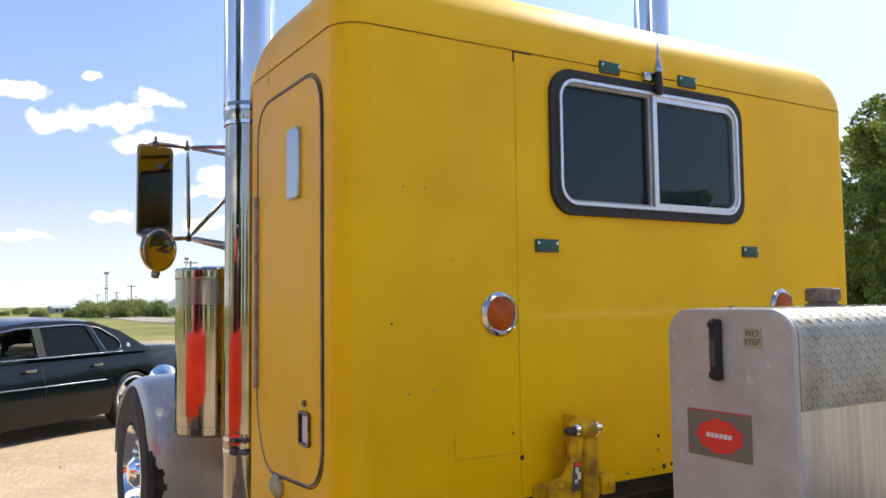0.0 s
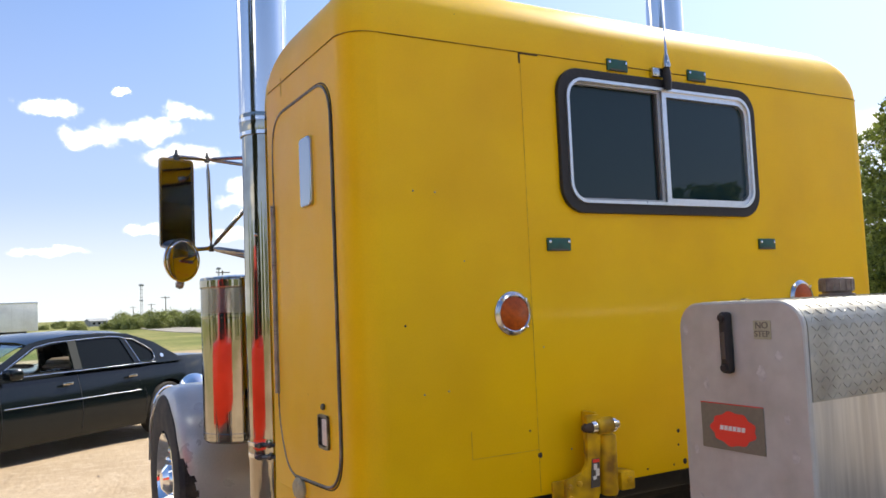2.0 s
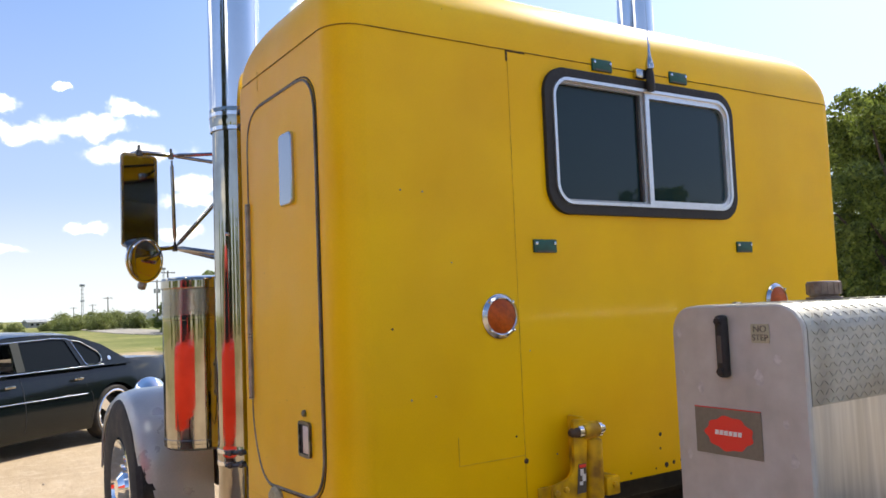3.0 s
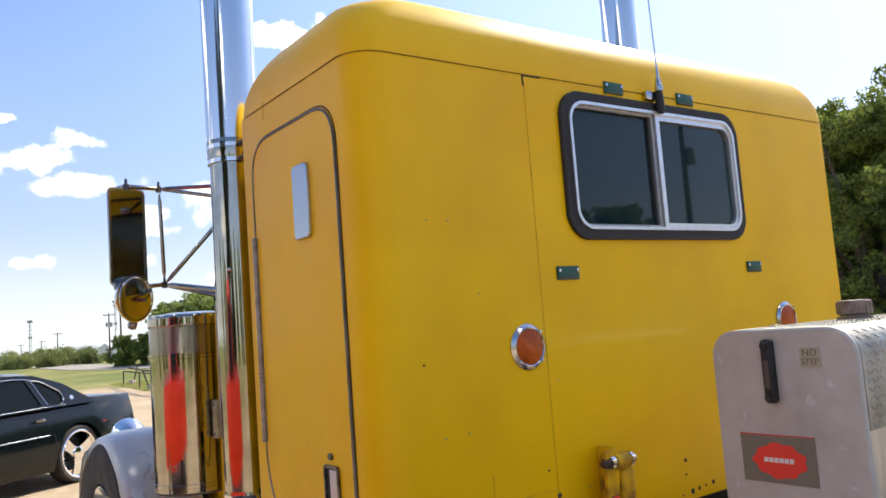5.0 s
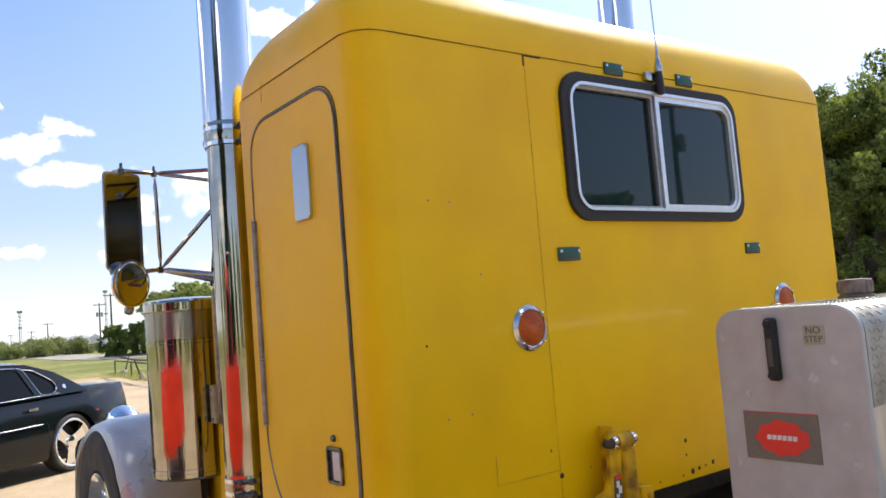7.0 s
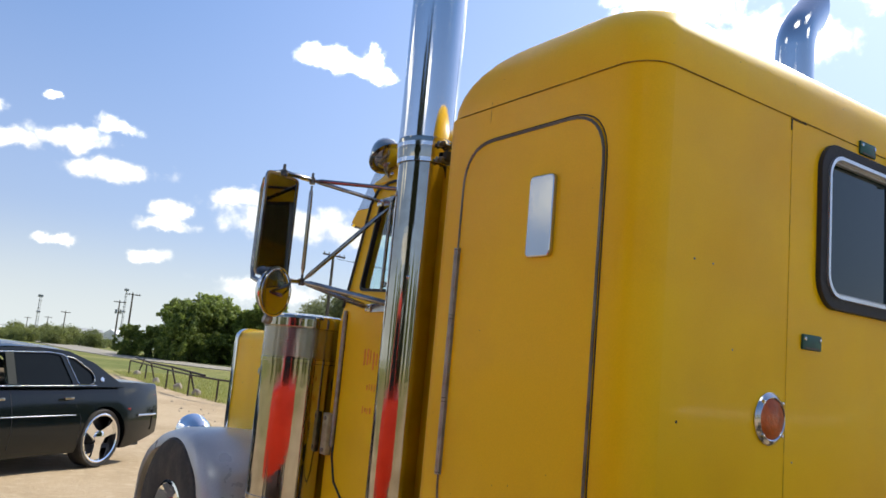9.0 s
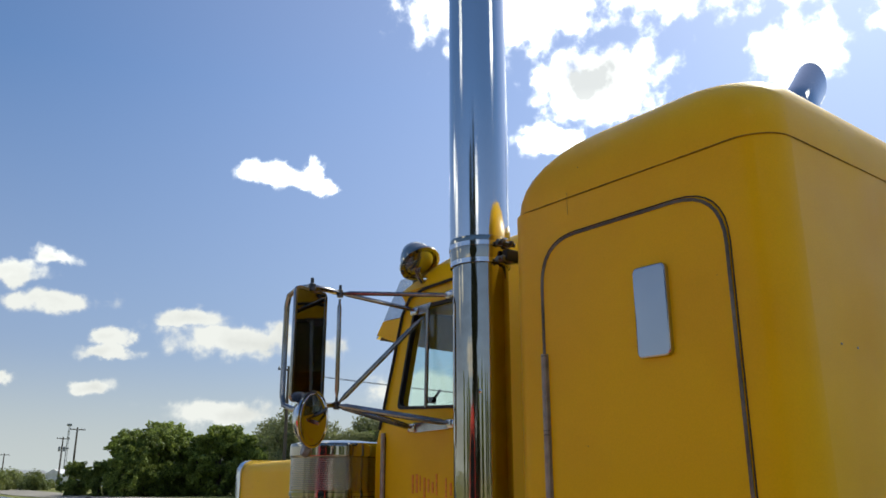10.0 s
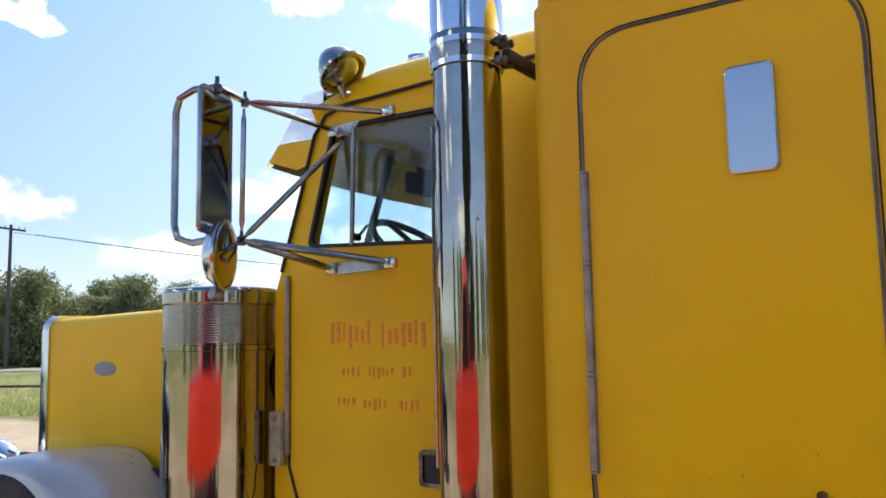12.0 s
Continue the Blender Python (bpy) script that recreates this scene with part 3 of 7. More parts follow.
def build_ground():
    xs = [-900, -500, -300, -180, -120, -80, -55, -40, -30, -24] + [i * 0.6 for i in range(-32, 33)] + [24, 30, 40, 55, 80, 120, 180, 300, 500, 900]
    ys = [-700, -400, -200, -100, -60, -40, -28, -20] + [i * 0.6 for i in range(-26, 60)] + [38, 42, 48, 56, 66, 80, 100, 130, 159, 200, 300, 450, 700, 1200]
    vs, fs = [], []
    for y in ys:
        for x in xs:
            z = ground_z(x, y)
            if abs(x) < 20 and -16 < y < 36:
                z += 0.03 * noise.noise(Vector((x * 0.35, y * 0.35, 0))) + 0.012 * noise.noise(Vector((x * 1.6, y * 1.6, 4)))
            vs.append((x, y, z))
    w = len(xs)
    for j in range(len(ys) - 1):
        for i in range(w - 1):
            a = j * w + i
            fs.append((a, a + 1, a + w + 1, a + w))
    me = bpy.data.meshes.new("ground")
    me.from_pydata(vs, [], fs)
    me.polygons.foreach_set("use_smooth", [True] * len(fs))
    me.materials.append(GROUND)
    tagged(new("ground", me), "pale dry dirt lot running into a grassy field", "ground", kind="structure")
    # the road over the field
    line = [(90, -40), (66, 5), (46, 33), (32, 50), (23, 64), (19, 80), (18.5, 95), (20, 125), (24, 180), (30, 260)]
    left, right = [], []
    for i, (x, y) in enumerate(line):
        a, b = Vector(line[max(0, i - 1)]), Vector(line[min(len(line) - 1, i + 1)])
        d = (b - a).normalized()
        n = Vector((-d.y, d.x))
        left.append((x + n.x * 3.2, y + n.y * 3.2))
        right.append((x - n.x * 3.2, y - n.y * 3.2))
    bm = mesh_bm()
    sub_l, sub_r = [], []
    for i in range(len(line) - 1):
        for k in range(6):
            s = k / 6
            sub_l.append((left[i][0] * (1 - s) + left[i + 1][0] * s, left[i][1] * (1 - s) + left[i + 1][1] * s))
            sub_r.append((right[i][0] * (1 - s) + right[i + 1][0] * s, right[i][1] * (1 - s) + right[i + 1][1] * s))
    rows = [[(p[0], p[1], ground_z(*p) + 0.06), (q[0], q[1], ground_z(*q) + 0.06), (q[0], q[1], ground_z(*q) - 0.3), (p[0], p[1], ground_z(*p) - 0.3)] for p, q in zip(sub_l, sub_r)]
    add_loft(bm, rows)
    tagged(finish("road", bm, ASPHALT), "pale straight road across the field", "road", kind="structure")


build_ground()

# ---- the truck: x across, y ahead, z up; the sleeper's rear wall is y = 0 ----
truck = thing("semi_truck", "yellow conventional semi truck with a flat-roofed sleeper, parked on dirt", "truck")
SX, SY, SZ0, SZ1 = 1.145, 0.774, 0.91, 2.234


def plan_arc(cx, cy, r, a0, a1, n=8):
    return [(cx + r * math.cos(radians(a0 + (a1 - a0) * i / n)), cy + r * math.sin(radians(a0 + (a1 - a0) * i / n))) for i in range(n + 1)]


def build_sleeper():
    R, RF, T = 0.09, 0.07, 0.035
    bm = mesh_bm()
    hole = rrect(-0.425, 1.768, 0.430, 2.182, 0.07)
    xe = SX - R
    add_plate(bm, [(-xe, SZ0), (xe, SZ0), (xe, SZ1), (-xe, SZ1)], [hole], rear_at(0.0), -T)
    outer = [(xe, 0.0)] + plan_arc(SX - R, R, R, -90, 0)
    outer += [(SX, 0.2)] + plan_arc(SX - RF, SY - RF, RF, 0, 90)
    outer += [(0.3, SY), (-0.3, SY)] + plan_arc(-SX + RF, SY - RF, RF, 90, 180)
    outer += [(-SX, 0.2)] + plan_arc(-SX + R, R, R, 180, 270) + [(-xe, 0.0)]
    inner = []
    for x, y in outer:
        sx = (SX - T) / SX
        inner.append((x * sx if abs(x) > xe else x, min(max(y, T), SY - T)))
    rows = []
    for (a, b), (c, d) in zip(outer, inner):
        rows.append([(a, b, SZ0), (a, b, SZ1), (c, d, SZ1), (c, d, SZ0)])
    add_loft(bm, rows, caps=False)
    part("sleeper_body", bm, YELLOW, truck, "yellow painted sleeper walls with chips")
    # roof cap
    bm = mesh_bm()
    rings = []
    H, I = 0.197, 0.125
    # the shoulders roll over in a ball at each corner, and the front falls away sooner
    steps = [(0.0, -0.008)] + [(I * (1 - math.cos(a)), H * math.sin(a)) for a in (radians(90 * k / 9) for k in range(10))]
    for ins, dz in steps:
        z = SZ1 + 0.006 + dz
        o = rrect(-SX + ins, ins * 0.9, SX - ins, SY - ins * 1.5, 0.09 + ins * 0.9, 8)
        rings.append([(x, y, z) for x, y in o])
    mid = (I * 0.9 + SY - I * 1.5) / 2
    for k in (0.5, 0.12):
        o = rrect(-(SX - I) * k, mid - (mid - I * 0.9) * k, (SX - I) * k, mid + (mid - I * 0.9) * k, (0.09 + I * 0.9) * k, 8)
        rings.append([(x, y, SZ1 + 0.006 + H + 0.014 * (1 - k)) for x, y in o])
    add_loft(bm, rings)
    part("sleeper_roof", bm, YELLOW, truck, "rounded yellow roof cap", 60)
    # floor and lining
    bm = mesh_bm()
    add_box(bm, (-SX + 0.06, 0.05, SZ0 - 0.07), (SX - 0.06, SY - 0.05, SZ0 + 0.01), 0.01)
    part("sleeper_floor", bm, BLACK, truck, "black sleeper underside")
    bm = mesh_bm()
    add_box(bm, (-SX + 0.05, SY - 0.09, SZ0 + 0.02), (SX - 0.05, SY - 0.045, SZ1 - 0.02))
    add_box(bm, (-0.9, 0.12, SZ0 + 0.02), (0.9, SY - 0.1, 1.35), 0.05)
    part("sleeper_lining", bm, INTERIOR, truck, "dark interior with bunk")
    # joints: roof seam and the panel seam
    bm = mesh_bm()
    o = rrect(-SX - 0.0006, -0.0006, SX + 0.0006, SY + 0.0006, 0.09, 8)
    # the dark joint line also carries the shade under the overhanging cap
    add_tube(bm, [(x, y, SZ1 + 0.001) for x, y in o], 0.0016, 6, closed=True)
    part("roof_joint", bm, JOINT, truck, "dark roof joint with the cap's shade")
    bm = mesh_bm()
    add_box(bm, (-0.5722, -0.0012, SZ0 + 0.01), (-0.5706, 0.002, SZ1))
    part("panel_joint", bm, JOINT_FAINT, truck, "thin vertical panel joint")
    bm = mesh_bm()
    for lo, hi in (((-0.80, 1.042), (-0.57, 1.0435)), ((-0.802, 1.042), (-0.8005, 1.12))):
        add_box(bm, (lo[0], -0.0012, lo[1]), (hi[0], 0.002, hi[1]))
    part("patch_joint", bm, YELLOW_WORN, truck, "faint welded patch line")
    bm = mesh_bm()
    add_box(bm, (-0.578, -0.0016, SZ1 - 0.034), (-0.5715, 0.002, SZ1 + 0.002))
    add_box(bm, (-0.575, -0.0016, SZ1 - 0.005), (-0.505, 0.002, SZ1 + 0.001))
    part("split_sealant", bm, SEALANT, truck, "split black sealant at the joint")
    # the walls reach lower along the sides than across the rear
    for s in (-1, 1):
        bm = mesh_bm()
        x0, x1 = sorted((s * SX, s * (SX - 0.03)))
        add_box(bm, (x0, 0.07, 0.68), (x1, SY - 0.05, SZ0 + 0.001), 0.006)
        part("side_skirt", bm, YELLOW, truck, "yellow lower skirt with dents")
    # bolt holes and paint chips
    for x, z, r in ((-0.957, 1.797, 0.005), (-0.887, 1.795, 0.005), (-0.996, 1.425, 0.006), (-0.945, 1.235, 0.005), (-0.868, 1.238, 0.005), (-0.568, 1.026, 0.010), (-0.60, 1.10, 0.006),
                    (-0.007, 1.035, 0.008), (-0.01, 0.99, 0.007), (0.015, 0.934, 0.011), (0.05, 0.938, 0.008), (0.085, 0.941, 0.007), (0.125, 0.945, 0.009), (-0.035, 0.929, 0.006),
                    (-0.15, 0.93, 0.006), (-0.535, 1.34, 0.004), (-0.80, 1.60, 0.004), (-0.45, 1.03, 0.005)):
        bm = mesh_bm()
        r *= 0.85 if r > 0.0075 else 0.6
        add_lathe(bm, [(0, 0.002), (r * 0.7, 0.0015), (r, 0.0), (r, -0.004)], axis_matrix((x, 0.0, z), (0, -1, 0)), 12)
        part("bolt", bm, HINGE if r < 0.0032 else PIPE, truck)


def build_rear_window():
    win = new("rear_window")
    win.parent = truck
    tagged(win, "sliding rear window in a white aluminium frame")
    bm = mesh_bm()
    o, i = rrect(-0.447, 1.746, 0.452, 2.206, 0.085, 14), rrect(-0.415, 1.778, 0.420, 2.174, 0.065, 14)
    add_plate(bm, o, [i], rear_at(-0.014), -0.03)
    es = [e for e in bm.edges if abs(e.calc_length()) > 0 and all(abs(v.co.y + 0.014) < 1e-6 for v in e.verts) and len(e.link_faces) == 2 and e.calc_face_angle(0) > 1.0]
    bmesh.ops.bevel(bm, geom=es, offset=0.003, segments=2, profile=0.5, affect="EDGES")
    part("gasket", bm, RUBBER, win, "thick black rubber gasket")
    bm = mesh_bm()
    add_plate(bm, rrect(-0.416, 1.777, 0.421, 2.175, 0.066, 10), [rrect(-0.406, 1.787, 0.411, 2.165, 0.056, 10)], rear_at(-0.020), -0.035)
    part("window_frame", bm, ALU, win, "brushed aluminium outer frame")
    bm = mesh_bm()
    add_plate(bm, rrect(-0.004, 1.786, 0.412, 2.166, (0.05, 0.05, 0.004, 0.004), 8), [rrect(0.015, 1.801, 0.399, 2.147, (0.042, 0.042, 0.004, 0.004), 8)], rear_at(-0.012), -0.018)
    part("sliding_sash", bm, ALU, win, "aluminium sliding sash")
    bm = mesh_bm()
    add_plate(bm, rrect(-0.408, 1.786, -0.006, 2.166, (0.004, 0.004, 0.05, 0.05), 8), [rrect(-0.399, 1.795, -0.020, 2.157, (0.004, 0.004, 0.044, 0.044), 8)], rear_at(-0.004), -0.012)
    part("fixed_sash", bm, WINDOW_TRACK, win, "grey track of the fixed pane")
    bm = mesh_bm()
    add_box(bm, (-0.028, 0.006, 1.79), (-0.004, 0.022, 2.16), 0.002)
    part("divider", bm, RUBBER, win, "dark sash divider")
    for x0, x1, y in ((-0.404, -0.012, 0.012), (0.013, 0.402, 0.001)):
        bm = mesh_bm()
        add_box(bm, (x0, y, 1.79), (x1, y + 0.005, 2.16))
        part("pane", bm, DARK_GLASS, win, "dark tinted glass")


def build_rear_fittings():
    for x, z in ((-0.645, 1.445), (0.656, 1.450)):
        lamp = new("marker_lamp")
        lamp.parent = truck
        tagged(lamp, "round amber marker lamp in chrome bezel")
        m = axis_matrix((x, 0, z), (0, -1, 0))
        bm = mesh_bm()
        add_lathe(bm, [(0.064, 0.0), (0.065, 0.004), (0.060, 0.009), (0.053, 0.013), (0.050, 0.011), (0.049, 0.004)], m, 40)
        part("bezel", bm, CHROME_DULL, lamp, "chrome bezel")
        bm = mesh_bm()
        add_lathe(bm, [(0.050, 0.006), (0.049, 0.010), (0.035, 0.0135), (0.015, 0.0155), (0, 0.016)], m, 32)
        part("lens", bm, AMBER, lamp, "ribbed amber lens")
        for k in range(4):
            a = radians(45 + 90 * k)
            bm = mesh_bm()
            add_lathe(bm, [(0.0045, 0.008), (0.004, 0.0155), (0, 0.0165)], axis_matrix((x + 0.057 * math.cos(a), 0, z + 0.057 * math.sin(a)), (0, -1, 0)), 8)
            part("screw", bm, STEEL, lamp)
    for x0, x1, z0, z1 in ((-0.510, -0.420, 1.628, 1.668), (0.440, 0.527, 1.630, 1.669), (-0.232, -0.144, 2.216, 2.256), (0.132, 0.221, 2.218, 2.258)):
        tag = new("lamp_plate")
        tag.parent = truck
        tagged(tag, "small weathered green mounting plate")
        bm = mesh_bm()
        add_box(bm, (x0, -0.007, z0), (x1, 0.001, z1), 0.003)
        part("plate", bm, GREEN, tag)
        for x in (x0 + 0.009, x1 - 0.009):
            bm = mesh_bm()
            add_lathe(bm, [(0.0055, 0.0), (0.005, 0.003), (0, 0.004)], axis_matrix((x, -0.0068, z1 - 0.012), (0, -1, 0)), 8)
            part("screw", bm, STEEL, tag)
        bm = mesh_bm()
        add_box(bm, (x0 + 0.012, -0.0085, z0 + 0.001), (x1 - 0.012, -0.0068, z0 + 0.006))
        part("slot", bm, INK, tag)
    # aerial over the window
    ant = new("aerial")
    ant.parent = truck
    tagged(ant, "thin whip aerial on a rubber base")
    bm = mesh_bm()
    add_box(bm, (-0.045, -0.02, 2.212), (0.012, 0.001, 2.243), 0.004)
    part("bracket", bm, CHROME_DULL, ant)
    bm = mesh_bm()
    add_lathe(bm, [(0, 0), (0.013, 0.0), (0.015, 0.02), (0.013, 0.06), (0.010, 0.075), (0, 0.075)], pose(0.010, -0.028, 2.168), 14)
    part("rubber_base", bm, RUBBER, ant)
    bm = mesh_bm()
    add_lathe(bm, [(0, 0.0), (0.014, 0.0), (0.015, 0.012), (0.011, 0.03), (0.006, 0.05), (0.004, 0.09), (0, 0.09)], pose(0.010, -0.028, 2.243), 14)
    part("ferrule", bm, CHROME_DULL, ant)
    bm = mesh_bm()
    add_rod(bm, (0.010, -0.028, 2.30), (-0.035, -0.04, 3.35), 0.0032, 0.0015, 6)
    part("whip", bm, STEEL, ant)
    # yellow cab-suspension bracket at the foot of the wall
    br = new("air_shock_bracket")
    br.parent = truck
    tagged(br, "worn yellow steel bracket with a shock absorber")
    bm = mesh_bm()
    o = round_poly([(-0.535, 0.89), (-0.415, 0.89), (-0.400, 1.04), (-0.392, 1.133), (-0.446, 1.136), (-0.450, 1.00), (-0.472, 0.972), (-0.535, 0.958)], 0.010)
    add_plate(bm, o, [], rear_at(-0.070), -0.012)
    add_box(bm, (-0.412, -0.06, 0.90), (-0.398, -0.002, 1.14), 0.003)
    part("strap", bm, YELLOW_CHIPPED, br)
    bm = mesh_bm()
    add_box(bm, (-0.54, -0.014, 0.885), (-0.27, -0.002, 0.945), 0.004)
    add_box(bm, (-0.33, -0.075, 0.90), (-0.275, -0.004, 0.955), 0.006)
    part("base_flange", bm, YELLOW_CHIPPED, br)
    pin = axis_matrix((-0.443, -0.062, 1.098), (1, 0.02, 0.0))
    for name, prof, m_, lab in (("pin_nut", [(0, -0.016), (0.008, -0.014), (0.017, 0.002), (0.017, 0.014), (0, 0.014)], PIPE, "dark worn nut"),
                                ("pin_collar", [(0, 0.012), (0.021, 0.012), (0.022, 0.022), (0.020, 0.034), (0, 0.034)], STEEL, "bright steel collar"),
                                ("pivot_boss", [(0, 0.034), (0.024, 0.034), (0.025, 0.042), (0.025, 0.088), (0.022, 0.092), (0, 0.092)], YELLOW_CHIPPED, "yellow pivot boss"),
                                ("pin_washer", [(0, 0.092), (0.024, 0.092), (0.024, 0.102), (0.015, 0.104), (0.014, 0.120), (0, 0.122)], STEEL, "steel end washer")):
        bm = mesh_bm()
        add_lathe(bm, prof, pin, 20)
        part(name, bm, m_, br, lab)
    bm = mesh_bm()
    add_lathe(bm, [(0, 0.005), (0.016, 0.005), (0.017, 0.02), (0.025, 0.024), (0.027, 0.032), (0.027, 0.19), (0.024, 0.20), (0, 0.20)], axis_matrix((-0.366, -0.062, 1.095), (-0.01, 0, -1)), 22)
    part("shock_absorber", bm, YELLOW_CHIPPED, br, "yellow shock absorber tube")
    bm = mesh_bm()
    add_plate(bm, [(-0.437, 1.008), (-0.408, 1.008), (-0.411, 0.925), (-0.446, 0.925)], [], rear_at(-0.0712), 0.0012)
    stk = part("warning_sticker", bm, INK, br, "small black warning sticker")
    for x0, x1, z0, z1, m_ in ((-0.435, -0.410, 0.997, 1.006, TAG_RED), (-0.432, -0.420, 0.975, 0.993, INK_WHITE), (-0.425, -0.412, 0.958, 0.978, INK_WHITE), (-0.436, -0.424, 0.948, 0.958, INK_WHITE)):
        bm = mesh_bm()
        add_box(bm, (x0, -0.0742, z0), (x1, -0.0722, z1))
        part("writing_bar", bm, m_, stk)
    for x, y, z in ((-0.522, -0.070, 0.938), (-0.488, -0.070, 0.943), (-0.300, -0.075, 0.932), (-0.522, -0.070, 0.905)):
        bm = mesh_bm()
        add_lathe(bm, [(0, 0), (0.009, 0.0), (0.009, 0.007), (0.005, 0.009), (0, 0.009)], axis_matrix((x, y, z), (0, -1, 0)), 6)
        part("bolt", bm, YELLOW_WORN, br)


def outline_on_side(x, pts):
    return [(x, p[0], p[1]) for p in pts]


DOOR = round_poly([(0.103, 0.985), (0.56, 0.965), (0.648, 1.12), (0.648, 2.118), (0.103, 2.118)], 0.125, 8)


def build_sleeper_door():
    door = new("sleeper_door")
    door.parent = truck
    tagged(door, "closed yellow side door with rubber edge")
    x = -SX
    bm = mesh_bm()
    add_plate(bm, DOOR, [], left_at(x - 0.004), 0.006)
    part("door_skin", bm, YELLOW, door)
    bm = mesh_bm()
    add_tube(bm, outline_on_side(x - 0.004, DOOR), 0.0038, 8, closed=True)
    part("edge_seal", bm, SEAL, door, "dull metal and rubber edging")
    # a thin black tube draws the shadow in the gap round the door
    bm = mesh_bm()
    big = [(0.375 + (u - 0.375) * 1.028, 1.55 + (v - 1.55) * 1.013) for u, v in DOOR]
    add_tube(bm, outline_on_side(x - 0.001, big), 0.0017, 6, closed=True)
    part("edge_shadow_gap", bm, RUBBER, door, "black line drawn for the shadow gap")
    bm = mesh_bm()
    add_rod(bm, (x - 0.010, 0.646, 1.209), (x - 0.010, 0.646, 1.826), 0.0078, seg=12)
    add_box(bm, (x - 0.007, 0.636, 1.209), (x - 0.003, 0.656, 1.826))
    part("piano_hinge", bm, HINGE, door, "long dark piano hinge")
    for z in (1.214, 1.402, 1.412, 1.628, 1.638, 1.821):
        bm = mesh_bm()
        add_rod(bm, (x - 0.010, 0.646, z - 0.0013), (x - 0.010, 0.646, z + 0.0013), 0.0081, seg=10)
        part("hinge_knuckle", bm, HINGE_DARK, door)
    bm = mesh_bm()
    add_plate(bm, rrect(0.254, 1.780, 0.346, 1.987, 0.014), [], left_at(x - 0.016), 0.012)
    es = [e for e in bm.edges if all(abs(v.co.x - (x - 0.016)) < 1e-6 for v in e.verts) and len(e.link_faces) == 2 and e.calc_face_angle(0) > 1.0]
    bmesh.ops.bevel(bm, geom=es, offset=0.004, segments=2, profile=0.5, affect="EDGES")
    part("polished_vent_cover", bm, POLISHED, door, "polished rectangular vent cover")
    bm = mesh_bm()
    add_plate(bm, rrect(0.180, 1.086, 0.260, 1.181, 0.012), [rrect(0.187, 1.094, 0.253, 1.173, 0.008)], left_at(x - 0.012), 0.012)
    part("handle_frame", bm, HINGE_DARK, door, "dark metal latch frame")
    bm = mesh_bm()
    add_box(bm, (x - 0.0065, 0.185, 1.092), (x + 0.002, 0.255, 1.175))
    part("handle_recess", bm, BLACK, door)
    bm = mesh_bm()
    add_box(bm, (x - 0.011, 0.190, 1.097), (x - 0.006, 0.228, 1.170), 0.002)
    part("handle", bm, PADDLE, door, "pale paddle handle")
    bm = mesh_bm()
    add_lathe(bm, [(0.009, 0), (0.009, 0.006), (0.007, 0.009), (0, 0.009)], axis_matrix((x - 0.004, 0.222, 1.203), (-1, 0, 0)), 16)
    part("lock", bm, HINGE_DARK, door)
    bm = mesh_bm()
    add_lathe(bm, [(0.034, 0), (0.034, 0.008), (0.026, 0.016), (0, 0.019)], Matrix.Translation((x, 0.460, 0.934)) @ Matrix.Diagonal((1, 1.45, 1, 1)) @ axis_matrix((0, 0, 0), (-1, 0, 0)), 24)
    part("side_reflector", bm, BRACKET_PAINT, truck, "pale round reflector")
    bm = mesh_bm()
    add_box(bm, (x - 0.0012, 0.55, SZ1 - 0.06), (x + 0.002, 0.5515, SZ1))
    part("side_seam", bm, YELLOW_WORN, truck)


